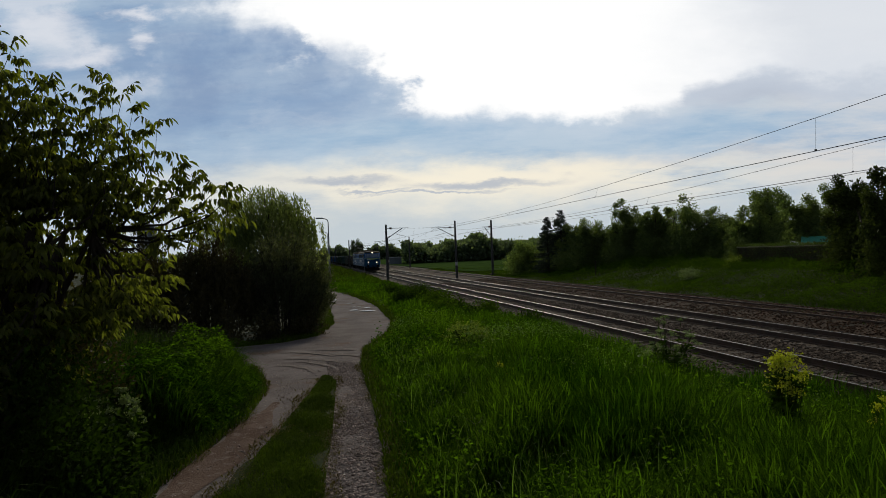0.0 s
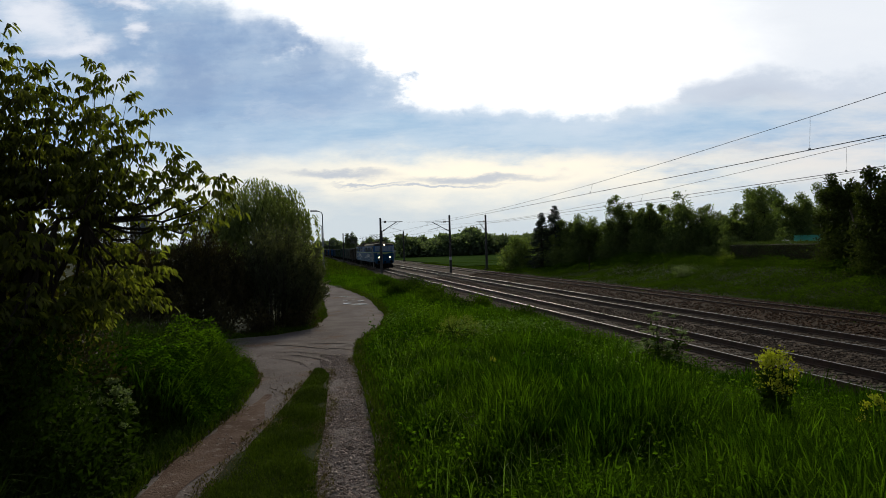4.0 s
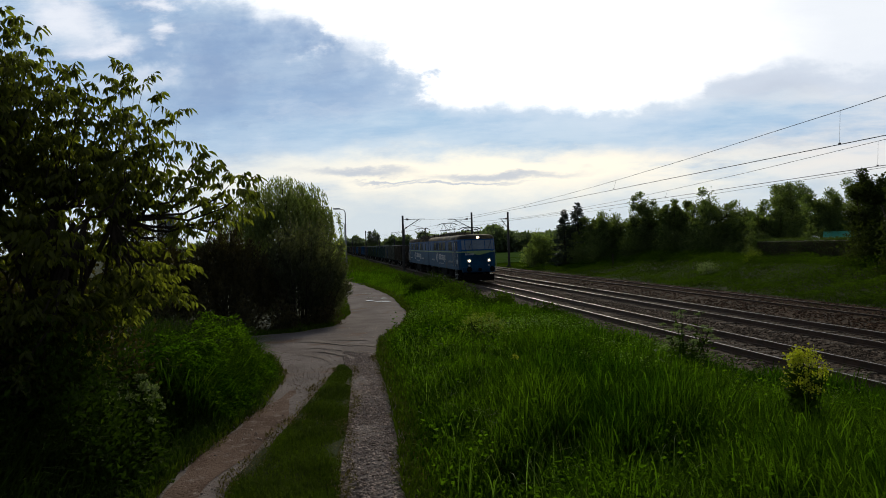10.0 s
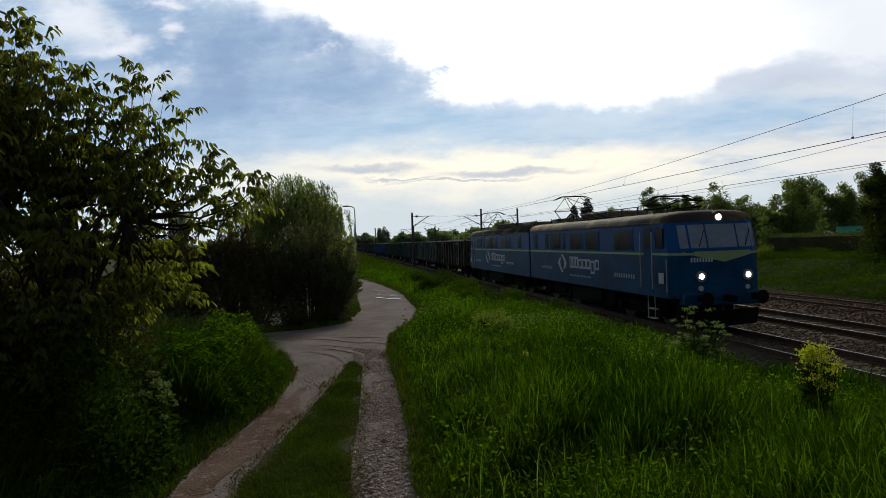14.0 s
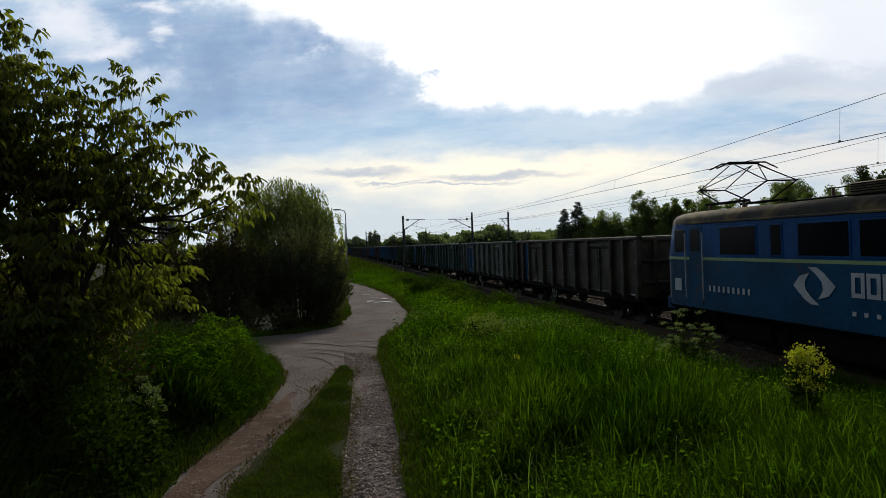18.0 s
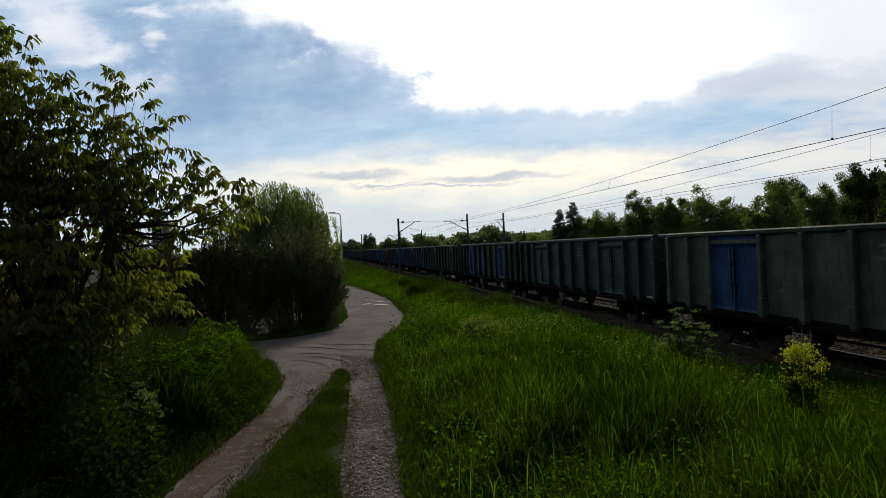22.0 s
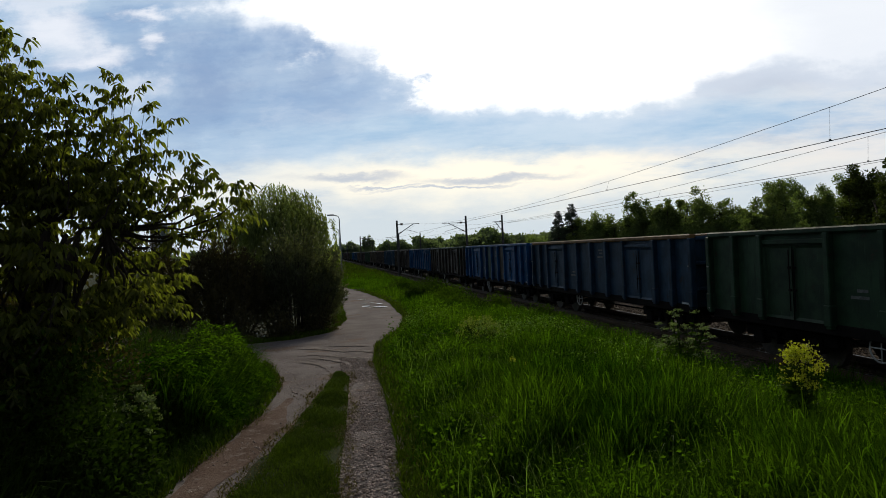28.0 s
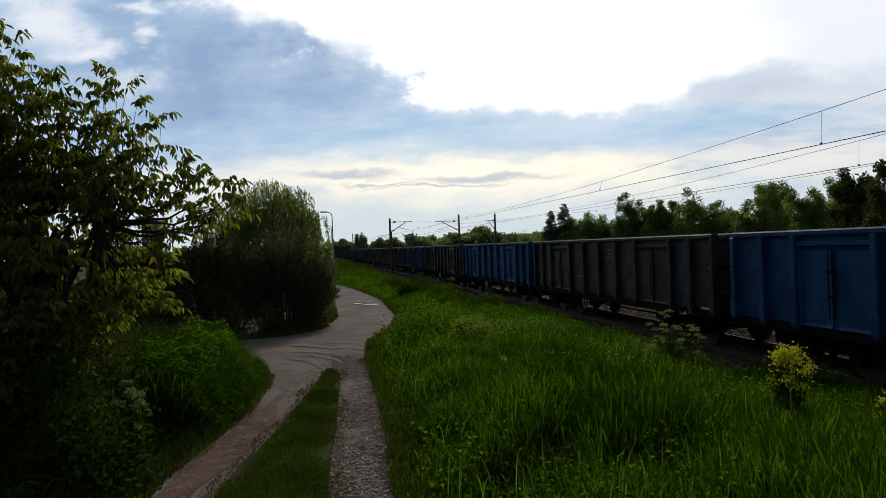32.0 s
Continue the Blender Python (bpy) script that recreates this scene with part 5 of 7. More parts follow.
def blades(name, x, y, h, w, lean, mat, z=None, simple=False, fan=None, droop=0.25):
    """Grass: each blade two quads and a tip, bending over; simple: one quad and a tip; fan: the way it leans."""
    n = len(x)
    a = rng.uniform(0, 2 * pi, n) if fan is None else fan - pi / 2 + rng.normal(0, 0.5, n)
    z0 = (ground_z(x, y) if z is None else z) - 0.01
    base = np.stack([x, y, z0], 1)
    side = np.stack([np.cos(a), np.sin(a), 0 * a], 1) * w[:, None] * 0.5
    b = a + rng.normal(pi / 2, 0.5, n)
    out = np.stack([np.cos(b), np.sin(b), 0 * a], 1)
    hz = np.array([0, 0, 1.0])
    m1 = base + hz * (h * 0.45)[:, None] + out * (h * lean * 0.18)[:, None]
    m2 = base + hz * (h * 0.80)[:, None] + out * (h * lean * 0.55)[:, None]
    tip = base + hz * (h * (1.0 - droop * lean))[:, None] + out * (h * lean * 1.05)[:, None]
    if simple:
        v = np.stack([base - side, base + side, m2 * 0.7 + m1 * 0.3 + side * 0.8, m2 * 0.7 + m1 * 0.3 - side * 0.8, tip], 1).reshape(-1, 3)
        f = (5 * np.arange(n)[:, None, None] + np.array([[0, 1, 2], [0, 2, 3], [3, 2, 4]])[None]).reshape(-1, 3)
        return fast_mesh(name, v, f, mat)
    v = np.stack([base - side, base + side, m1 + side, m1 - side, m2 + side * 0.75, m2 - side * 0.75, tip], 1).reshape(-1, 3)
    i = 7 * np.arange(n)[:, None]
    t = np.array([[0, 1, 2], [0, 2, 3], [3, 2, 4], [3, 4, 5], [5, 4, 6]])
    f = (i[:, None] + t[None]).reshape(-1, 3)
    return fast_mesh(name, v, f, mat)


def arcs(name, x, y, length, w, mat):
    """Long blades that rise and bow over in an even curve of eight pieces."""
    n, k = len(x), 8
    a = rng.uniform(0, 2 * pi, n)
    out = np.stack([np.cos(a), np.sin(a), 0 * a], 1)
    across = np.stack([-np.sin(a), np.cos(a), 0 * a], 1)
    end = rng.uniform(0.9, 2.2, n)
    p = np.stack([x, y, ground_z(x, y) - 0.01], 1)
    rows = []
    for q in range(k + 1):
        s = q / k
        wd = (w * (1 - s ** 2.5) * 0.5 + 0.0004)[:, None]
        rows += [p - across * wd, p + across * wd]
        lean = (0.12 + end * s ** 2.2)[:, None]
        p = p + (out * np.sin(lean) + np.array([0, 0, 1.0]) * np.cos(lean)) * (length / k)[:, None]
    v = np.stack(rows, 1).reshape(-1, 3)
    f = (np.arange(n)[:, None, None] * 2 * (k + 1) + np.array([[2 * q, 2 * q + 1, 2 * q + 3, 2 * q + 2] for q in range(k)])[None]).reshape(-1, 4)
    return fast_mesh(name, v, f, mat)


def patch_noise(x, y, s, seed=0.0):
    return np.sin(x * s + 1.3 * np.sin(y * s * 0.7 + seed) + seed) * np.sin(y * s * 1.1 + 1.7 * np.sin(x * s * 0.6) + 2 * seed)


def clear_of_road(x, y, m=0.03):
    return (x < edge(ROAD_L, y) - m) | (x > edge(ROAD_R, y) + m)


def build_grass():
    # bank between path and railway: tufts, dense and tall, thinner and broader with distance
    for name, tufts, per, y0, y1, hb, wd, spread in (("tall_grass_near", 8200, 22, 3.2, 10.0, 0.60, 0.0095, 0.10), ("tall_grass_middle", 7600, 16, 10.0, 22.0, 0.55, 0.0145, 0.16), ("tall_grass_far", 8000, 12, 22.0, 80.0, 0.46, 0.020, 0.35)):
        cy = y0 + (y1 - y0) * rng.random(tufts) ** (1.2 if y1 < 30 else 1.7)
        lo = edge(ROAD_R, cy) + 0.04
        hi = 9.5 - 0.75 * sstep(10, 17, cy)
        cx = lo + (hi - lo) * rng.random(tufts)
        size = rng.uniform(0.6, 1.25, tufts) * np.clip(0.84 + 0.40 * patch_noise(cx, cy, 0.8) + 0.34 * patch_noise(cx, cy, 2.3, 6.0), 0.30, 1.2)
        i = np.repeat(np.arange(tufts), per)
        n = len(i)
        ox, oy = rng.normal(0, spread, n), rng.normal(0, spread, n)
        x, y = cx[i] + ox, cy[i] + oy
        fan = np.arctan2(oy, ox) + rng.normal(0, 0.5, n)
        lo = edge(ROAD_R, y)
        x = np.maximum(x, lo + 0.02)
        h = hb * size[i] * (0.12 + 0.88 * sstep(0.0, 1.3, x - lo)) * rng.uniform(0.55, 1.2, n)
        tagged(new(name, blades(name, x, y, h, np.full(n, wd) * rng.uniform(0.6, 1.5, n), rng.uniform(0.08, 0.75, n), M["grass"], simple=y1 > 30, fan=fan, droop=0.35)), "tall lush green grass on the railway bank", "grass", kind="stuff")
    # long blades that arch over the tufts, highlights put in as pale colour
    n = 2600
    y = 3.6 + 11 * rng.random(n) ** 1.2
    lo = edge(ROAD_R, y) + 0.35
    x = lo + (8.9 - lo) * rng.random(n)
    tagged(new("arching_blades", arcs("arching_blades", x, y, rng.uniform(0.48, 0.72, n), rng.uniform(0.006, 0.011, n), M["arching"])), "long grass blades arching over, coloured pale as highlights", "grass", kind="stuff")
    # low undergrowth between the tufts
    n = 60000
    y = 3.2 + 20 * rng.random(n) ** 1.4
    lo = edge(ROAD_R, y) + 0.02
    x = lo + (9.4 - 0.7 * sstep(10, 17, y) - lo) * rng.random(n)
    tagged(new("low_grass", blades("low_grass", x, y, rng.uniform(0.10, 0.30, n) * (0.5 + 0.5 * sstep(0.0, 0.6, x - lo)), np.full(n, 0.010) + 0.0006 * y, rng.uniform(0.2, 0.9, n), M["grass"])), "low dense grass under the taller tufts", "grass", kind="stuff")
    n = 500
    y = 4 + 18 * rng.random(n) ** 1.3
    x = edge(ROAD_R, y) + 0.6 + rng.random(n) * (7.5 - edge(ROAD_R, y))
    tagged(new("seed_stems", blades("seed_stems", x, y, rng.uniform(0.5, 0.8, n), np.full(n, 0.006), rng.uniform(0.3, 1.0, n), M["grass_dry"])), "pale drooping grass stems gone to seed", "grass", kind="stuff")
    # strip between the ruts and the edges of the path
    n = 60000
    y = 4.0 + 8.3 * rng.random(n) ** 1.2
    l, r = edge(MID_L, y), edge(MID_R, y)
    x = l + (r - l) * rng.random(n)
    tagged(new("rut_grass", blades("rut_grass", x, y, rng.uniform(0.03, 0.12, n) * (0.7 + 0.5 * patch_noise(x, y, 3.0)) * (0.35 + 0.65 * sstep(0.0, 0.22, np.minimum(x - l, r - x))), np.full(n, 0.007), rng.uniform(0.2, 0.9, n), M["turf"], ground_z(x, y) + 0.045)), "short trodden grass between the ruts", "grass", kind="stuff")
    n = 16000
    y = 4.0 + 40 * rng.random(n) ** 2
    s = rng.random(n) < 0.5
    x = np.where(s, edge(ROAD_L, y) - rng.random(n) ** 2 * 0.6 + 0.06, edge(ROAD_R, y) + rng.random(n) ** 2 * 0.5 - 0.06)
    tagged(new("edge_grass", blades("edge_grass", x, y, rng.uniform(0.05, 0.2, n), np.full(n, 0.009) + y * 0.0004, rng.uniform(0.2, 0.9, n), M["turf"])), "short grass creeping over the edges of the path", "grass", kind="stuff")
    # brownish low growth fraying into the gravel on every edge of the ruts
    n = 22000
    y = 4.0 + 16 * rng.random(n) ** 1.3
    pick = rng.integers(0, 4, n)
    pick = np.where(y > 12.1, pick % 2, pick)
    e = np.choose(pick, [edge(ROAD_L, y), edge(ROAD_R, y), edge(MID_L, y), edge(MID_R, y)])
    side = np.where((pick == 0) | (pick == 3), -1.0, 1.0)
    x = e + side * (rng.gamma(1.6, 0.12, n) - 0.12 + 0.10 * patch_noise(e + 2 * pick, y, 2.2))
    keep = (y < 14.2) | (pick == 1)
    x, y, n = x[keep], y[keep], int(keep.sum())
    tagged(new("edge_growth", blades("edge_growth", x, y, rng.uniform(0.015, 0.055, n), np.full(n, 0.008) + y * 0.0003, rng.uniform(0.6, 1.6, n), M["brown_turf"], ground_z(x, y) + 0.03)), "brownish short growth fraying into the gravel", "grass", kind="stuff")
    # tall grass and weeds beside the path on the bush side
    n = 42000
    y = 3.0 + 12.0 * rng.random(n) ** 1.1
    hi = edge(ROAD_L, np.minimum(y, 14.0)) - 0.03
    x = hi - 4.2 * rng.random(n) ** 1.3
    d = hi - x
    h = (0.22 + 0.80 * sstep(0.1, 1.1, d)) * rng.uniform(0.6, 1.15, n) * (0.9 + 0.2 * patch_noise(x, y, 2.0, 1.0))
    h *= 1 - 0.85 * sstep(12.8, 14.6, y)
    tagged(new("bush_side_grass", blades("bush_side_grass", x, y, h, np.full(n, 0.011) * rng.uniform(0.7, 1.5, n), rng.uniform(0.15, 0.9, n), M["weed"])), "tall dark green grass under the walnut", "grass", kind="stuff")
    # lush mound of grass hanging over the outer bend of the rut
    n = 5000
    y = 8.3 + 4.6 * rng.random(n)
    d = 1.25 * rng.random(n) ** 1.2 + 0.03
    x = edge(ROAD_L, y) - d
    h = (0.14 + 0.95 * sstep(0.0, 0.75, d)) * rng.uniform(0.65, 1.08, n) * (0.92 + 0.14 * patch_noise(x, y, 2.6, 5.0)) * (1 - 0.6 * sstep(12.2, 12.9, y))
    tagged(new("mound_grass", blades("mound_grass", x, y, h, np.full(n, 0.013) * rng.uniform(0.7, 1.4, n), rng.uniform(0.3, 1.0, n), M["grass"], fan=rng.normal(-0.3, 1.7, n), droop=0.40)), "lush green grass hanging over the edge of the path", "grass", kind="stuff")
    # leafy herbs that make up most of that mound
    n = 32000
    y = 8.4 + 4.7 * rng.random(n)
    d = 1.3 * rng.random(n) ** 1.1 + 0.04
    x = edge(ROAD_L, y) - d
    top = (0.12 + 0.98 * sstep(0.0, 0.8, d)) * (0.88 + 0.14 * patch_noise(x, y, 2.6, 5.0) + 0.10 * patch_noise(x, y, 6.0, 2.0)) * (1 - 0.6 * sstep(12.3, 13.0, y))
    base = np.stack([x, y, ground_z(x, y) + top * rng.random(n) ** 0.35], 1)
    L = rng.uniform(0.03, 0.07, n)
    aim = np.stack([rng.normal(0.3, 1, n), rng.normal(-0.3, 1, n), rng.uniform(-0.5, 0.5, n)], 1)
    tagged(new("mound_herbs", leaf_mesh("mound_herbs", base, aim, L, L * 0.5, M["grass"])), "leafy green herbs heaped over the edge of the path", "weeds", kind="stuff")
    # nettles and goutweed among it
    n = 42000
    y = 3.4 + 10.6 * rng.random(n)
    hi = edge(ROAD_L, np.minimum(y, 14.0)) - 0.25
    x = hi - 3.6 * rng.random(n) ** 1.2
    top = (0.15 + 0.85 * sstep(0.0, 0.9, hi - x)) * (0.85 + 0.3 * patch_noise(x, y, 2.3, 2.0)) * (1 - 0.8 * sstep(12.8, 14.4, y))
    base = np.stack([x, y, ground_z(x, y) + top * rng.uniform(0.25, 1.0, n)], 1)
    L = rng.uniform(0.035, 0.075, n)
    d = np.stack([rng.normal(0, 1, n), rng.normal(0, 1, n), rng.uniform(-0.6, 0.3, n)], 1)
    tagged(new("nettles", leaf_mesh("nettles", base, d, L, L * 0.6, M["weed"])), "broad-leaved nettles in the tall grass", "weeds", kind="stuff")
    # the same kind of leaves scattered low through the bank
    n = 30000
    y = 3.6 + 20 * rng.random(n) ** 1.3
    lo = edge(ROAD_R, y) + 0.15
    x = lo + (9.0 - lo) * rng.random(n)
    keep = patch_noise(x, y, 1.6, 3.0) > 0.05
    x, y, n = x[keep], y[keep], int(keep.sum())
    base = np.stack([x, y, ground_z(x, y) + rng.uniform(0.15, 0.68, n)], 1)
    L = rng.uniform(0.022, 0.045, n) * (1 + 0.05 * y)
    d = np.stack([rng.normal(0, 1, n), rng.normal(0, 1, n), rng.uniform(-0.4, 0.5, n)], 1)
    tagged(new("bank_herbs", leaf_mesh("bank_herbs", base, d, L, L * 0.6, M["grass"])), "leafy herbs between the grass tufts", "weeds", kind="stuff")
    # lumps of leafy herbs all over the bank
    n = 60000
    y = 4.0 + 18 * rng.random(n) ** 1.2
    lo = edge(ROAD_R, y) + 0.25
    x = lo + (8.9 - lo) * rng.random(n)
    lump = patch_noise(x, y, 1.1, 7.0) + 0.6 * patch_noise(x, y, 2.9, 3.0)
    keep = lump > 0.15
    x, y, lump, n = x[keep], y[keep], lump[keep], int(keep.sum())
    top = (0.30 + 0.30 * np.clip(lump, 0, 1)) * (0.3 + 0.7 * sstep(0.0, 0.9, x - edge(ROAD_R, y) - 0.2))
    base = np.stack([x, y, ground_z(x, y) + top * rng.random(n) ** 0.4], 1)
    L = rng.uniform(0.02, 0.045, n) * (1 + 0.03 * y)
    d = np.stack([rng.normal(0, 1, n), rng.normal(0, 1, n), rng.uniform(-0.3, 0.8, n)], 1)
    tagged(new("lump_herbs", leaf_mesh("lump_herbs", base, d, L, L * 0.5, M["grass"])), "lumps of small-leaved green herbs in the bank grass", "weeds", kind="stuff")
    # small-leaved growth along the bank's crest, its sunlit brightness put into pale colour
    n = 26000
    y = 8.5 + 11 * rng.random(n)
    lo = edge(ROAD_R, y) + 0.5
    x = lo + (8.6 - lo) * rng.random(n)
    keep = patch_noise(x, y, 0.9, 1.0) + 0.5 * patch_noise(x, y, 2.7, 4.0) > 0.4
    x, y, n = x[keep], y[keep], int(keep.sum())
    base = np.stack([x, y, ground_z(x, y) + rng.uniform(0.36, 0.66, n)], 1)
    L = rng.uniform(0.025, 0.05, n)
    d = np.stack([rng.normal(0, 1, n), rng.normal(0, 1, n), rng.uniform(-0.2, 0.9, n)], 1)
    tagged(new("crest_herbs", leaf_mesh("crest_herbs", base, d, L, L * 0.6, M["arching"])), "small-leaved herbs on the bank's crest, coloured pale as if sunlit", "weeds", kind="stuff")
    # behind the tracks
    n = 130000
    y = 14 + 110 * rng.random(n) ** 1.6
    x = 17.9 + 20 * rng.random(n) ** 1.1
    keep = ~((x < 22.4) & (rng.random(n) < 0.86))
    x, y = x[keep], y[keep]
    n = len(x)
    h = rng.uniform(0.05, 0.24, n) * (0.85 + 0.45 * patch_noise(x, y, 0.35) + 0.35 * patch_noise(x, y, 1.1, 4.0)) * np.where(x < 23, 0.5, 1)
    h = np.maximum(h, 0.05)
    tagged(new("far_bank_grass", blades("far_bank_grass", x, y, h, 0.014 + 0.0006 * y, rng.uniform(0.7, 2.0, n), M["rough_grass"], simple=True)), "rough grass on the bank behind the tracks", "grass", kind="stuff")
    # leafy weeds that soften the bank, in rounded lumps
    n = 70000
    y = 22 + 60 * rng.random(n) ** 1.3
    x = 22.9 + 11 * rng.random(n)
    top = 0.30 + 0.34 * patch_noise(x, y, 0.55, 1.5) + 0.24 * patch_noise(x, y, 1.4, 2.5) + 0.35 * sstep(27, 30, x)
    base = np.stack([x, y, ground_z(x, y) + np.maximum(top, 0.06) * rng.random(n) ** 0.5], 1)
    L = rng.uniform(0.07, 0.15, n)
    d = np.stack([rng.normal(0, 1, n), rng.normal(0, 1, n), rng.uniform(-0.3, 0.9, n)], 1)
    tagged(new("far_bank_weeds", leaf_mesh("far_bank_weeds", base, d, L, L * 0.45, M["rough_grass"])), "lumpy growth of weeds on the bank behind the tracks", "weeds", kind="stuff")
    # weeds along the line farther off
    n = 26000
    y = 60 + 150 * rng.random(n) ** 1.3
    x = rng.uniform(-6, 8.7, n)
    tagged(new("line_side_weeds", blades("line_side_weeds", x, y, rng.uniform(0.3, 0.9, n) * (0.8 + 0.4 * patch_noise(x, y, 0.4)), np.full(n, 0.07), rng.uniform(0.3, 1.0, n), M["turf"], simple=True)), "yellowish weeds along the line in the distance", "weeds", kind="stuff")
    # short grass before the shrubs
    n = 15000
    y = rng.uniform(18.0, 27, n)
    x = edge(ROAD_L, y) - rng.random(n) * 1.6
    tagged(new("shrub_verge", blades("shrub_verge", x, y, rng.uniform(0.05, 0.16, n), np.full(n, 0.02), rng.uniform(0.2, 0.9, n), M["turf"])), "mown grass strip under the shrubs", "grass", kind="stuff")


def limb(b, p, q, r0, r1):
    rod(b, p, q, r0, r1, 7)


def grow(start, heading, length, radius, depth, spread, b, tips, bend=0.25, shrink=0.72):
    """A limb of a few bent pieces with side limbs; end points are gathered in tips."""
    p, d = Vector(start), Vector(heading).normalized()
    pieces = 3
    for k in range(pieces):
        d = (d + Vector(rng.normal(0, bend * 0.5, 3))).normalized()
        q = p + d * (length / pieces)
        limb(b, p, q, radius * (1 - 0.22 * k), radius * (1 - 0.22 * (k + 1)))
        tips.append((q.copy(), d.copy(), depth))
        if depth > 0 and k > 0 or (depth > 1):
            for _ in range(2 if depth > 1 else 1):
                o = Vector(rng.normal(0, 1, 3))
                nd = (d + o * spread * 0.55).normalized()
                grow(q, nd, length * shrink * rng.uniform(0.7, 1.1), radius * 0.5, depth - 1, spread, b, tips, bend, shrink)
        p = q


def broad_tree(name, at, height, width, leaf, n_leaf, mat, label, seed, group="", depth=3, low=0.2, clump=0.1, category="tree"):
    """A tree with trunk, limbs and a crown of many leaves in clumps along the limbs and over an uneven outline."""
    global rng
    keep = rng
    rng = np.random.default_rng(seed)
    t = thing(name, at, label, category, group)
    b, tips = B(), []
    grow((0, 0, -0.1), (0.05, 0.02, 1), height * 0.5, height * 0.022, depth, 1.0, b, tips)
    pts = np.array([tuple(p) for p, d, q in tips if q < depth] or [(0, 0, height * .6)])
    # fit the limbs into the wanted crown
    c = pts.mean(0)
    ext = np.percentile(np.abs(pts - c), 96, axis=0)
    k = np.array([width / 2, width / 2, height * (1 - low) / 2]) / np.maximum(ext, 1e-3)
    for v in b.verts:
        if v.co.z > height * 0.18:
            w = min(1.0, (v.co.z / height - 0.18) / 0.15)
            new_co = Vector(((v.co.x - c[0]) * k[0], (v.co.y - c[1]) * k[1], (v.co.z - c[2]) * k[2] + height * (1 + low) / 2))
            r = math.sqrt((new_co.x / (width / 2)) ** 2 + (new_co.y / (width / 2)) ** 2 + ((new_co.z - height * (1 + low) / 2) / (height * (1 - low) / 2)) ** 2)
            if r > 0.95:
                mid_z = height * (1 + low) / 2
                new_co = Vector((new_co.x / r * 0.95, new_co.y / r * 0.95, mid_z + (new_co.z - mid_z) / r * 0.95))
            v.co = v.co.lerp(new_co, w)
    part("trunk", b, M["bark"], t, "brown trunk with limbs")
    P = (pts - c) * k
    r = np.linalg.norm(P / np.array([width / 2, width / 2, height * (1 - low) / 2]), axis=1, keepdims=True)
    P = P / np.maximum(r, 1.0) * 0.95 + np.array([0, 0, height * (1 + low) / 2])
    # extra clump centres on a lumpy shell
    m = 46
    u = unit(rng.normal(size=(m, 3)))
    rad = (rng.uniform(0.25, 1.0, m) ** 0.6)[:, None] * (0.85 + 0.25 * np.sin(u[:, :1] * 5 + seed) * np.cos(u[:, 1:2] * 4))
    Q = u * rad * np.array([width / 2, width / 2, height * (1 - low) / 2]) + np.array([0, 0, height * (1 + low) / 2])
    C = np.concatenate([P[::4], Q])
    i = rng.integers(0, len(C), n_leaf)
    base = C[i] + unit(rng.normal(size=(n_leaf, 3))) * rng.random((n_leaf, 1)) ** 0.5 * clump * width
    # part of the leaves fill the lumpy body of the crown
    m = int(n_leaf * 0.22)
    w = unit(rng.normal(size=(m, 3)))
    lump = 0.80 + 0.16 * np.sin(w[:, :1] * 6 + seed) * np.cos(w[:, 1:2] * 5 + seed) + 0.12 * np.sin(w[:, 2:] * 7 + 2 * seed)
    base[:m] = w * lump * rng.random((m, 1)) ** 0.45 * np.array([width / 2, width / 2, height * (1 - low) / 2]) + np.array([0, 0, height * (1 + low) / 2])
    d = unit(base - np.array([0, 0, height * 0.5])) + rng.normal(0, 0.7, (n_leaf, 3)) + np.array([0, 0, -0.35])
    L = leaf * rng.uniform(0.6, 1.3, n_leaf)
    part("crown", leaf_mesh("crown", base, d, L, L * 0.55, mat), mat, t, "uneven leafy crown")
    rng = keep
    return t


# outline of the walnuts' upper side: height above the foot by distance along their row
CROWN_TOP = ((-5.6, 5.0), (-4.2, 4.8), (-3.0, 4.35), (-2.6, 4.10), (-2.3, 3.85), (-1.8, 3.95), (-1.45, 3.55), (-1.2, 3.2), (-0.85, 2.82), (-0.55, 2.6))
CROWN_LOW = ((-5.6, 0.7), (-2.3, 0.7), (-1.85, 1.2), (-1.6, 2.35), (-1.0, 2.45), (-0.55, 2.4))


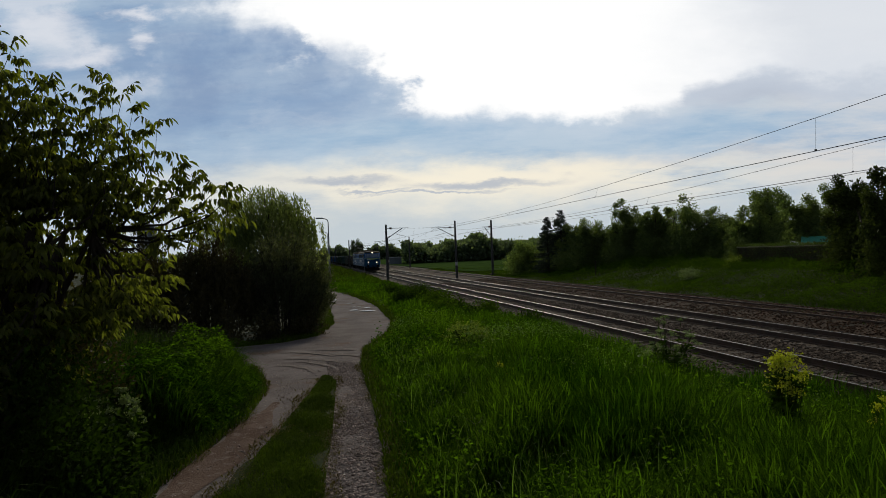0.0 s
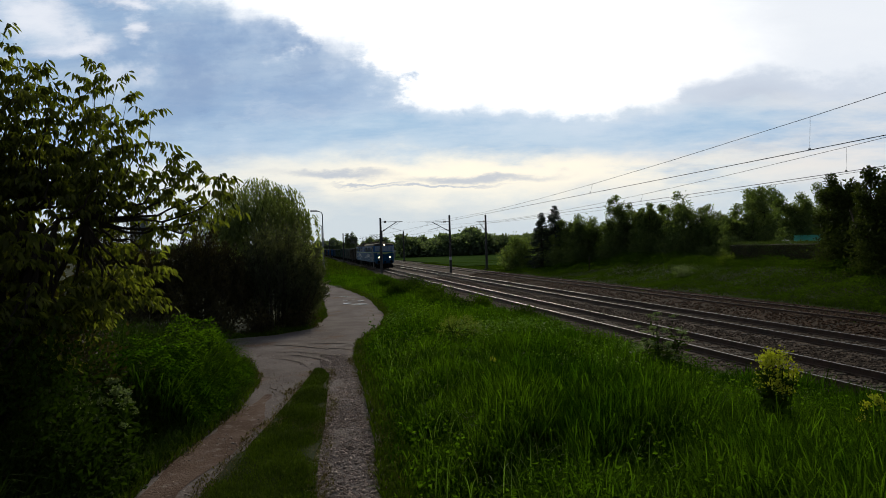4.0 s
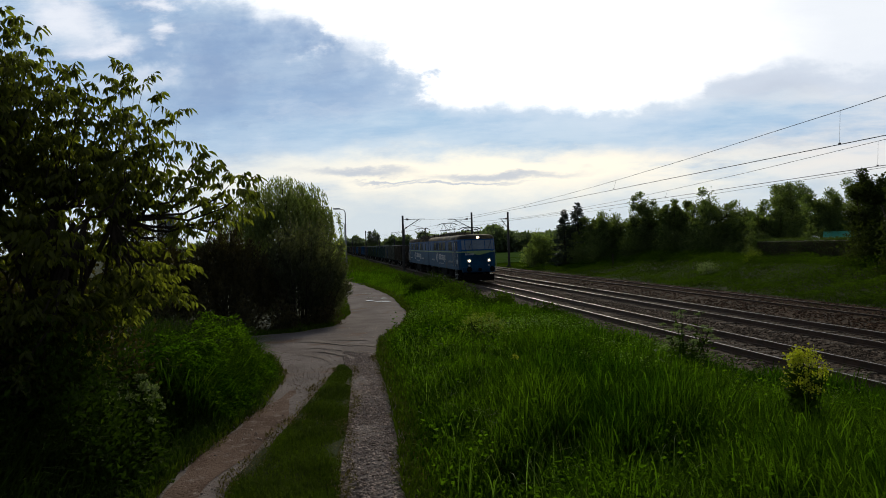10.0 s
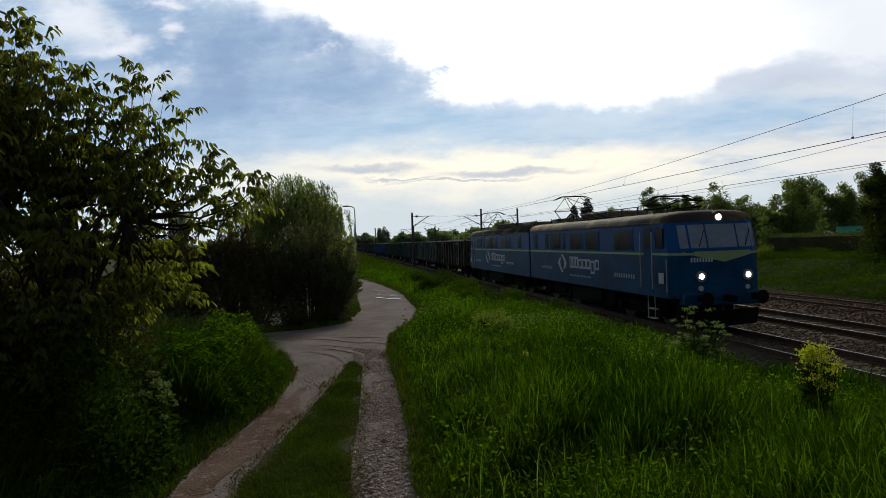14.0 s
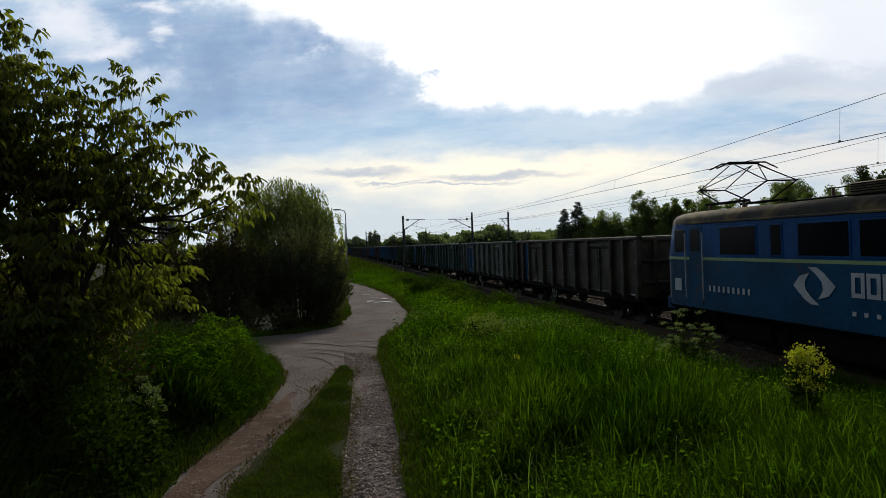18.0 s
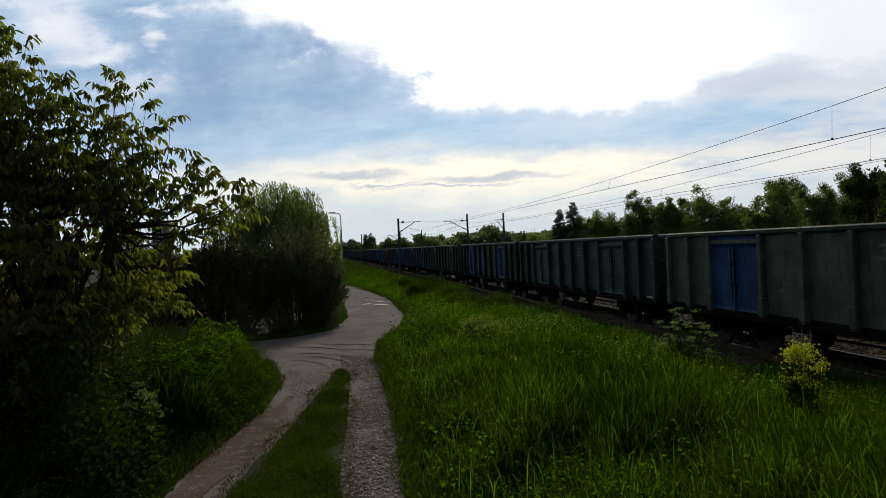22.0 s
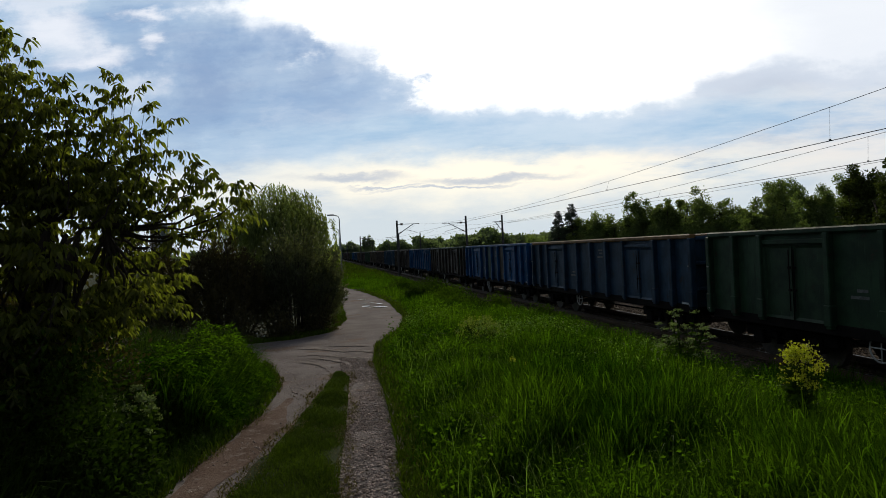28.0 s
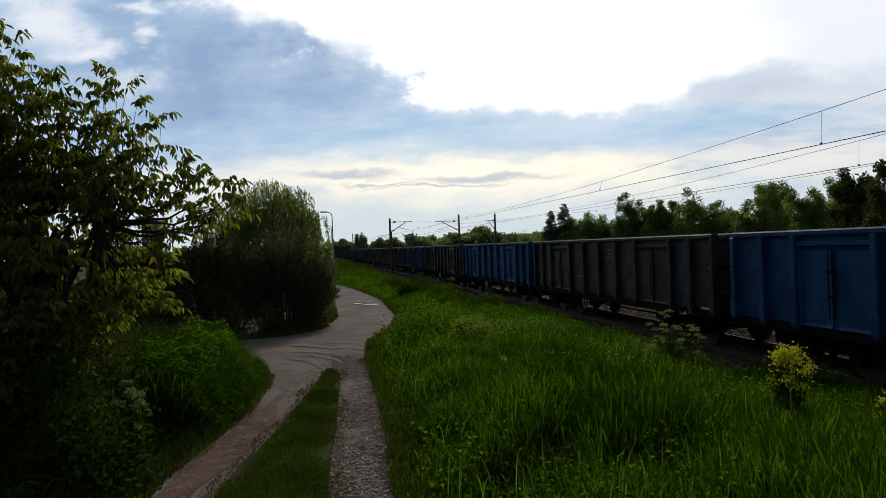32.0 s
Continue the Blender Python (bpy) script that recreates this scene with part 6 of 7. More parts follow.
def build_walnut(at, x0, x1, depth_y, seed, label, shoots, leads=()):
    """Young walnut with upright shoots that carry whorls of large drooping leaves."""
    global rng
    keep = rng
    rng = np.random.default_rng(seed)
    t = thing("walnut_tree", at, label, "tree", "walnut trees")
    b = B()
    fork = Vector((0.06, 0.03, 1.0))
    rod(b, (0, 0, -0.1), tuple(fork), 0.09, 0.07, 8)
    limbs = []
    for k in range(9):
        px = x0 + (x1 - x0) * (k + 0.5) / 9 - at[0]
        end = Vector((px * 0.75, rng.normal(0, depth_y * 0.2), 0.60 * float(np.interp(px * 0.75 + at[0], *zip(*CROWN_TOP)))))
        rod(b, tuple(fork), tuple(fork.lerp(end, 0.5) + Vector((0, 0, 0.12))), 0.045, 0.032, 6)
        rod(b, tuple(fork.lerp(end, 0.5) + Vector((0, 0, 0.12))), tuple(end), 0.032, 0.018, 6)
        limbs.append(end)
    base, dirs, lens = [], [], []
    for k in range(shoots + len(leads)):
        px = x0 + (x1 - x0) * rng.random()
        py = rng.normal(0, 0.30) * depth_y
        lo, hi = float(np.interp(px, *zip(*CROWN_LOW))), float(np.interp(px, *zip(*CROWN_TOP)))
        tip = Vector((px - at[0], py, lo + (hi - lo) * (0.10 + 0.86 * rng.random() ** (1.0 if k % 3 else 2.2))))
        if k >= shoots:
            px = leads[k - shoots][0]
            px -= 0.0 if leads[k - shoots][1] < 2.3 else 0.2 if -2.35 < px < -0.8 else 0.1
            tip = Vector((px - at[0], rng.normal(0, 0.12), leads[k - shoots][1]))
        foot = min(limbs, key=lambda q: (q - tip).length).copy()
        sparse = tip.x + at[0] > -1.5 and tip.z > 2.2
        bend = Vector((tip.x * 0.8 + foot.x * 0.2, tip.y * 0.8 + foot.y * 0.2, min(tip.z - 0.35, foot.z + 0.1)))
        prev = foot
        pts = []
        for q in range(1, 11):
            s = q / 10
            p = foot * (1 - s) ** 2 + bend * 2 * s * (1 - s) + tip * s * s + Vector(rng.normal(0, 0.022, 3))
            rod(b, prev, p, 0.016 * (1.2 - s), 0.016 * (1.1 - s), 5)
            prev = p
            if s > (0.55 if sparse else 0.35 if tip.z > 2.2 else 0.2):
                pts.append((p, s))
        for p, s in pts:
            for _ in range(2 if s < 0.85 else 4):
                ang = rng.uniform(0, 2 * pi)
                out = np.array([cos(ang), sin(ang), 1.3 if s > 0.95 else 0.4])
                out *= 0.75 if s > 0.95 else 1.0
                stalk = rng.uniform(0.14, 0.30) * (0.75 if s > 0.9 else 1)
                leaflets = 7
                for j in range(leaflets):
                    f = 0.35 + 0.65 * j / (leaflets - 1)
                    pos = np.array(p) + out * stalk * f + np.array([0, 0, -0.45 * f * f * stalk])
                    sv = np.array([-out[1], out[0], 0]) * (1 if j % 2 else -1)
                    if j == leaflets - 1:
                        sv = out * 0.8
                    base.append(pos)
                    dirs.append(sv * 0.65 + out * 0.40 + np.array([0, 0, -1.25]) + rng.normal(0, 0.30, 3))
                    lens.append(rng.uniform(0.062, 0.105) * (0.75 + 0.4 * f))
    part("trunk", b, M["bark"], t, "thin grey-brown stems")
    lens = np.array(lens)
    part("crown", oval_leaf_mesh("crown", np.array(base), np.array(dirs), lens, lens * 0.37, M["walnut"]), M["walnut"], t, "drooping leaflets on upright shoots")
    rng = keep
    return t


def build_willow(at, height, width, seed):
    global rng
    keep = rng
    rng = np.random.default_rng(seed)
    t = thing("willow_tree", at, "rounded weeping willow with fine hanging twigs behind the shrubs", "tree")
    b = B()
    rod(b, (0, 0, -0.1), (0, 0, height * 0.6), 0.22, 0.12, 9)
    base, dirs = [], []
    heads = [(0.0, 0.0, 1.0, 0.5), (0.45, -0.1, 0.94, 0.42), (-0.5, 0.0, 0.93, 0.42), (0.1, -0.5, 0.86, 0.45), (-0.25, -0.55, 0.80, 0.42), (0.78, -0.1, 0.78, 0.34), (-0.85, -0.1, 0.76, 0.34), (0.3, 0.5, 0.9, 0.4), (0.62, -0.45, 0.74, 0.36), (-0.65, -0.4, 0.72, 0.36)]
    for hx, hy, hz, hr in heads:
        hx, hy, hr = hx * width / 2, hy * width / 2, hr * width / 2
        rod(b, (0, 0, height * 0.45), (hx, hy, height * hz * 0.93), 0.05, 0.015, 5)
        for k in range(72):
            a = rng.uniform(0, 2 * pi)
            rr = math.sqrt(rng.random())
            top = np.array([hx + rr * cos(a) * hr, hy + rr * sin(a) * hr, height * hz - 0.45 * hr * rr ** 2 - rng.uniform(0, 0.12)])
            n = rng.integers(20, 38)
            drop = rng.uniform(0.3, 1.0) * height * 0.55 * (0.5 + 0.5 * rr)
            sw = rng.normal(0, 0.10, 2)
            for q in np.linspace(0, 1, n):
                g = 0.30 * rr * math.sqrt(q)
                base.append(top + np.array([cos(a) * g + sw[0] * q, sin(a) * g + sw[1] * q, -drop * q]) + rng.normal(0, 0.035, 3))
                dirs.append((rng.normal(0, 0.4), rng.normal(0, 0.4), -1))
    part("trunk", b, M["bark"], t)
    base, dirs = np.array(base), np.array(dirs)
    L = rng.uniform(0.10, 0.20, len(base))
    part("crown", leaf_mesh("crown", base, dirs, L, L * 0.26, M["willow"]), M["willow"], t, "curtain of narrow grey-green leaves")
    rng = keep
    return t


def build_feather_shrub(at, height, width, depth, seed, mat, label, n=900, leaf=0.10, upright=0.9):
    """Shrub of many upright feathery shoots."""
    global rng
    keep = rng
    rng = np.random.default_rng(seed)
    t = thing("shrub", at, label, "shrub", "shrubs at the bend")
    b = B()
    base, dirs = [], []
    for k in range(n):
        a = rng.uniform(0, 2 * pi)
        rr = math.sqrt(rng.random())
        foot = np.array([rr * 0.5 * cos(a) * width / 2, rr * 0.5 * sin(a) * depth / 2, 0.0])
        lump = 0.80 + 0.42 * noise.noise((rr * cos(a) * 2.2, rr * sin(a) * 2.2, seed * 3.1))
        if k % 11 == 0:
            lump *= 1.12
        tip = np.array([rr * cos(a) * width / 2 * 1.05, rr * sin(a) * depth / 2 * 1.05, height * (1 - 0.45 * rr ** 2.4) * lump * rng.uniform(0.72, 1.08)])
        if k % 9 == 0:
            rod(b, tuple(foot), tuple(tip), 0.025, 0.006, 5)
        m = 34
        s = np.sqrt(rng.uniform(0.10 if rr > 0.75 else 0.35, 1, m))
        p = foot[None] + (tip - foot)[None] * s[:, None] + rng.normal(0, 0.075, (m, 3)) * (1.25 - s)[:, None]
        base.append(p)
        d = np.tile(unit((tip - foot)[None])[0] * upright, (m, 1)) + rng.normal(0, 0.55, (m, 3))
        dirs.append(d)
    part("stem", b, M["bark"], t)
    base, dirs = np.concatenate(base), np.concatenate(dirs)
    L = leaf * rng.uniform(0.6, 1.4, len(base))
    part("crown", leaf_mesh("crown", base, dirs, L, L * 0.28, mat), mat, t, "dense feathery foliage")
    rng = keep
    return t


def build_spruce(at, height, width, seed, label):
    global rng
    keep = rng
    rng = np.random.default_rng(seed)
    t = thing("spruce_tree", at, label, "tree", "spruces")
    b = B()
    rod(b, (0, 0, -0.1), (0, 0, height), 0.16, 0.015, 8)
    base, dirs = [], []
    z = 0.4
    while z < height - 0.1:
        k = 1 - z / height
        m = 7 if k > 0.1 else 4
        for q in range(m):
            a = rng.uniform(0, 2 * pi)
            L = width / 2 * (k ** 0.92) * rng.uniform(0.6, 1.15) + 0.05
            tip = Vector((cos(a) * L, sin(a) * L, z - 0.12 * L + 0.05))
            rod(b, (0, 0, z), tuple(tip), 0.02, 0.006, 4)
            n = int(16 + 46 * L)
            s = rng.random(n) ** 0.7
            p = np.array([[cos(a) * L, sin(a) * L, -0.12 * L + 0.05]]) * s[:, None] + np.array([[0, 0, z]])
            p = p + rng.normal(0, 0.05, p.shape)
            sd = np.stack([cos(a) + rng.normal(0, 0.8, n), sin(a) + rng.normal(0, 0.8, n), rng.uniform(-0.7, 0.15, n)], 1)
            base.append(p)
            dirs.append(sd)
        z += 0.30 * (0.55 + 0.45 * k)
    part("trunk", b, M["bark"], t)
    base, dirs = np.concatenate(base), np.concatenate(dirs)
    L = rng.uniform(0.13, 0.25, len(base))
    part("crown", leaf_mesh("crown", base, dirs, L, L * 0.30, M["needle"]), M["needle"], t, "drooping dark needle boughs")
    rng = keep
    return t


def gz(x, y):
    return float(ground_z(x, y))


def bush(at, size, n, leaf, mat, label, seed, name="bush", group="bushes", category="bush"):
    """Low bush of leaves on many short stems inside an uneven mound."""
    global rng
    keep = rng
    rng = np.random.default_rng(seed)
    t = thing(name, at, label, category, group)
    b = B()
    base, dirs = [], []
    u = unit(rng.normal(size=(60, 3)))
    u[:, 2] = np.abs(u[:, 2])
    cen = u * rng.uniform(0.35, 0.95, (60, 1)) * np.array(size) * np.array([0.5, 0.5, 0.9])
    for c in cen[::2]:
        rod(b, (c[0] * 0.3, c[1] * 0.3, 0), tuple(c), 0.012, 0.004, 4)
    i = rng.integers(0, 60, n)
    base = cen[i] + rng.normal(0, 0.11, (n, 3)) * np.array(size)
    base[:, 2] = np.maximum(base[:, 2], 0.03)
    dirs = rng.normal(0, 0.7, (n, 3)) + unit(base) * 0.8 + np.array([0, 0, 0.1])
    L = leaf * rng.uniform(0.6, 1.3, n)
    part("stem", b, M["bark"], t)
    part("foliage", leaf_mesh("foliage", base, dirs, L, L * 0.55, mat), mat, t)
    rng = keep
    return t


def flower_plant(x, y, h, width, seed, mat, label, name, heads=26, head=0.05, flat=0.8, low=0.82):
    """A branched plant with leafy stems and clusters of small flowers on top."""
    global rng
    keep = rng
    rng = np.random.default_rng(seed)
    z = gz(x, y)
    t = thing(name, (x, y, z), label, "wild flower", "wild flowers")
    b = B()
    fb, fd, lb, ld = [], [], [], []
    for k in range(heads):
        a, rr = rng.uniform(0, 2 * pi), math.sqrt(rng.random())
        tip = np.array([rr * cos(a) * width / 2, rr * sin(a) * width / 2, h * (1 - 0.35 * rr * rr) * rng.uniform(low, 1.0)])
        foot = np.array([rr * cos(a) * 0.06, rr * sin(a) * 0.06, 0])
        rod(b, tuple(foot), tuple(tip), 0.007, 0.004, 4)
        n = 46
        fb.append(tip + rng.normal(0, head, (n, 3)) * np.array([1, 1, flat]))
        fd.append(rng.normal(0, 1, (n, 3)) + np.array([0, 0, 0.6]))
        n = 16
        s = rng.uniform(0.05, 0.85, (n, 1))
        lb.append(foot + (tip - foot) * s + rng.normal(0, 0.02, (n, 3)))
        ld.append(np.stack([rng.normal(0, 1, n), rng.normal(0, 1, n), rng.uniform(-0.2, 0.7, n)], 1))
    part("stem", b, M["weed"], t)
    fb, fd, lb, ld = (np.concatenate(q) for q in (fb, fd, lb, ld))
    L = rng.uniform(0.018, 0.034, len(fb))
    part("blossom", leaf_mesh("blossom", fb, fd, L, L * 0.9, mat), mat, t)
    L = rng.uniform(0.07, 0.16, len(lb))
    part("leafage", leaf_mesh("leaves", lb, ld, L, L * 0.4, M["weed"]), M["weed"], t)
    rng = keep
    return t


M["spring_leaf"] = material("spring_leaf", (0.20, 0.24, 0.03), (0.12, 0.16, 0.02), 0.7, 1.0, 8.0, 0.0, vary=0.3, island=True, translucent=0.4)
build_grass()
# walnut by the path, in two stems, and its low growth
build_walnut((-2.7, 7.0, gz(-2.7, 7.0)), -3.5, -1.72, 1.9, 21, "young walnut tree with drooping leaves beside the path", 92, ((-2.79, 4.28), (-2.95, 4.3), (-2.57, 4.05), (-2.3, 3.85), (-2.19, 3.85), (-1.76, 3.90), (-1.85, 3.8), (-1.60, 3.76), (-1.43, 3.46), (-1.24, 3.38), (-1.33, 3.3), (-1.04, 2.94), (-0.95, 2.9), (-0.88, 2.80), (-0.75, 2.74), (-0.60, 2.66), (-0.68, 2.55), (-0.8, 2.45), (-1.0, 2.5), (-1.15, 2.3), (-1.9, 3.6), (-2.4, 3.7), (-2.1, 3.6), (-1.55, 3.3), (-1.65, 3.0), (-1.35, 2.75), (-1.5, 1.95), (-1.5, 1.6), (-1.75, 1.7), (-1.9, 2.2), (-2.0, 1.5), (-2.9, 3.9), (-2.7, 3.8), (-2.5, 3.7), (-3.1, 3.7), (-2.8, 3.5), (-2.6, 3.4), (-3.2, 3.9), (-2.4, 3.5), (-2.2, 3.3), (-2.9, 3.2), (-3.3, 3.5), (-3.0, 3.4)))
build_walnut((-4.4, 6.6, gz(-4.4, 6.6)), -5.5, -2.6, 2.2, 22, "taller walnut stem with drooping dark leaves", 105, ((-3.0, 4.2), (-3.2, 4.35), (-3.6, 4.4), (-3.4, 3.9), (-3.1, 3.8), (-2.9, 3.9), (-2.7, 3.7), (-3.3, 3.6), (-2.6, 3.5), (-3.0, 3.5), (-2.5, 3.8), (-3.5, 3.6), (-2.8, 3.3), (-3.2, 3.3), (-2.4, 3.4), (-3.6, 3.9), (-3.8, 3.8), (-3.9, 4.2), (-3.7, 3.5)))
# dark-coloured bushes supply the shade inside and beneath the walnut
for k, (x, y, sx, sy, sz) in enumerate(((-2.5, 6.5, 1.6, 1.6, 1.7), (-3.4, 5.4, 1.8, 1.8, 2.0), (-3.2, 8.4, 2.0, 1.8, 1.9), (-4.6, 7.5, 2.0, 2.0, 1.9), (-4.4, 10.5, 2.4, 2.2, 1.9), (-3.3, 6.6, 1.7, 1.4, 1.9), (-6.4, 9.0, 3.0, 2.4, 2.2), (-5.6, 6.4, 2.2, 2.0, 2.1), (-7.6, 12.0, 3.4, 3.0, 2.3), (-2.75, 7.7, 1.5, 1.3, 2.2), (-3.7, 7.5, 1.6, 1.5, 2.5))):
    bush((x, y, gz(x, y)), (sx, sy, sz), 9000, 0.058, M["weed"] if k < 2 else M["shade_leaf"], "leafy undergrowth beneath the walnut, shade put into its dark leaves", 40 + k)
# added filler: dark-coloured bushes close the pale gaps behind the walnut
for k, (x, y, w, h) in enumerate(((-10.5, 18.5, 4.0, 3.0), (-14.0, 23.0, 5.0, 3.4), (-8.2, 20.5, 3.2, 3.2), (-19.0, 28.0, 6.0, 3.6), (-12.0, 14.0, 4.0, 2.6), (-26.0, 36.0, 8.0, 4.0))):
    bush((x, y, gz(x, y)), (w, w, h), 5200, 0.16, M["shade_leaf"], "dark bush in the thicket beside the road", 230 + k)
# shrubs at the bend and the willow behind
build_willow((-1.45, 25.0, gz(-1.45, 25.0)), 5.35, 3.6, 31)
build_feather_shrub((-0.80, 21.3, gz(-0.80, 21.3)), 3.55, 3.2, 2.4, 32, M["tamarisk"], "dark feathery evergreen shrub at the bend of the road", 800, 0.11)
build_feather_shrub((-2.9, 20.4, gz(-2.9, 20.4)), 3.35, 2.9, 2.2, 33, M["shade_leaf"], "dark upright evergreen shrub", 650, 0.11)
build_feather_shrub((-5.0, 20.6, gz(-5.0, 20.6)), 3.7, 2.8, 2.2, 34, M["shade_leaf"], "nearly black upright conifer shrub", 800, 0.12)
build_feather_shrub((-0.05, 24.0, gz(-0.05, 24.0)), 2.7, 1.7, 1.8, 35, M["tamarisk"], "wispy shrub with thin upright twigs", 420, 0.09)
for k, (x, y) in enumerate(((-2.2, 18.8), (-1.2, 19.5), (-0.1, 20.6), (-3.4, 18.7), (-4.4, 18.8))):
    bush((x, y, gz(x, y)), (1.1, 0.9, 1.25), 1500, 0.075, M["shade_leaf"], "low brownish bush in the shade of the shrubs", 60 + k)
for k, (x, y, w, h) in enumerate(((6.0, 30.0, 2.2, 0.75), (6.3, 36.0, 2.4, 0.8), (5.7, 25.5, 1.8, 0.7), (4.7, 23.5, 1.4, 0.55), (6.8, 42.0, 2.6, 0.8), (5.0, 33.5, 1.6, 0.6), (7.4, 27.0, 1.6, 0.7), (4.9, 40.0, 2.0, 0.7), (7.2, 20.5, 1.4, 0.65))):
    bush((x, y, gz(x, y)), (w, w, h * 1.45), 3600, 0.09, M["weed"] if k % 3 else M["rough_grass"], "low dark clump of weeds on the grassy bank", 210 + k, name="weed_clump", group="weed clumps", category="weeds")
# behind the tracks
build_spruce((28.3, 69.4, gz(28.3, 69.4) - 0.1), 6.9, 6.4, 51, "dark spruce standing out of the tree row")
build_spruce((26.9, 70.0, gz(26.9, 70.0) - 0.1), 6.4, 4.8, 52, "dark spruce beside a taller one")
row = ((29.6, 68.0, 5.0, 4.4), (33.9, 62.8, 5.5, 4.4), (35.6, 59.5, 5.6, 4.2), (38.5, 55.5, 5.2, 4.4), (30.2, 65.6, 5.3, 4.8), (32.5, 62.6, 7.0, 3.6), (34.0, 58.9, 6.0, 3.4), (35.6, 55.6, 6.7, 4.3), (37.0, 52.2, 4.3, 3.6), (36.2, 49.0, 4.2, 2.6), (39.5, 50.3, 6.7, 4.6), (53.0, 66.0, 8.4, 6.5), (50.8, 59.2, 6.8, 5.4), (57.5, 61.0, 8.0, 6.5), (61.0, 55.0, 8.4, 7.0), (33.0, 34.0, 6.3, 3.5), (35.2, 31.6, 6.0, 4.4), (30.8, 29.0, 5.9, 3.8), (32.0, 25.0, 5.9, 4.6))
# the nearest trees (y < 35) take the darker backlit leaf colour
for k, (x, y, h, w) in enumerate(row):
    broad_tree("broadleaf_tree", (x, y, gz(x, y) - 0.1), h, w, 0.19, 26000 if y > 54.5 and x > 50 else 15000, M["leaf_backlit"] if y < 35 else M["leaf"], "dark green broadleaf tree in the row behind the tracks", 100 + k, "tree row", 2, low=-0.05, clump=0.115)
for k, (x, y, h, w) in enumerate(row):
    bush((x - 1.0, y - 1.2, gz(x - 1.0, y - 1.2) - 0.05), (w * 1.0, w * 0.9, h * (0.52 + 0.06 * (k % 4))), 6500, 0.17, M["leaf_backlit"] if y < 35 else M["leaf"], "dense low growth at the foot of the trees", 160 + k, group="undergrowth")
bush((26.8, 42.0, gz(26.8, 42.0)), (1.5, 1.5, 1.0), 900, 0.10, M["white_flower"], "whitish flowering bush on the bank behind the tracks", 190)
bush((31.2, 43.2, gz(31.2, 43.2)), (1.3, 1.3, 1.2), 900, 0.11, M["spring_leaf"], "yellow-green bush before the hedge", 191)
marker = thing("marker_post", (26.6, 57.0, gz(26.6, 57.0)), "thin dark wooden post on the bank", "post")
part("shaft", box(B(), (0, 0, 0.6), (0.10, 0.10, 1.3), 0.01), M["bark"], marker)
part("cap", box(B(), (0, 0, 1.27), (0.13, 0.13, 0.05), 0.01), M["bark"], marker)
for k, (x, y, h, w) in enumerate(((26.0, 75.5, 4.4, 3.8), (31.0, 92, 3.3, 4.2), (30.5, 74, 3.4, 4.4), (33.0, 70, 3.6, 4.6))):
    bush((x, y, gz(x, y)), (w, w, h), 5000, 0.26, M["leaf"], "rounded willow bush at the edge of the field", 140 + k)


def build_hedge():
    t = thing("hedge", (34.0, 40.0, gz(34.0, 40.0)), "clipped flat-topped green hedge", "hedge", rz=95)
    n = 16000
    L, W2, H = 10.5, 1.3, 1.6
    p = rng.uniform(-0.5, 0.5, (n, 3))
    f = rng.integers(0, 5, n)
    p[f == 0, 2] = 0.5
    p[f == 1, 1] = 0.5
    p[f == 2, 1] = -0.5
    p[f == 3, 0] = 0.5
    p[f == 4, 0] = -0.5
    base = p * np.array([L, W2, H]) + np.array([0, 0, H / 2]) + rng.normal(0, 0.05, (n, 3))
    ls = rng.uniform(0.06, 0.12, n)
    part("foliage", leaf_mesh("foliage", base, rng.normal(0, 1, (n, 3)) + p * 1.5, ls, ls * 0.6, M["hedge"]), M["hedge"], t)
    part("core", box(B(), (0, 0, H / 2 - 0.04), (L - 0.1, W2 - 0.1, H - 0.1), 0.05), M["shade_leaf"], t)


build_hedge()


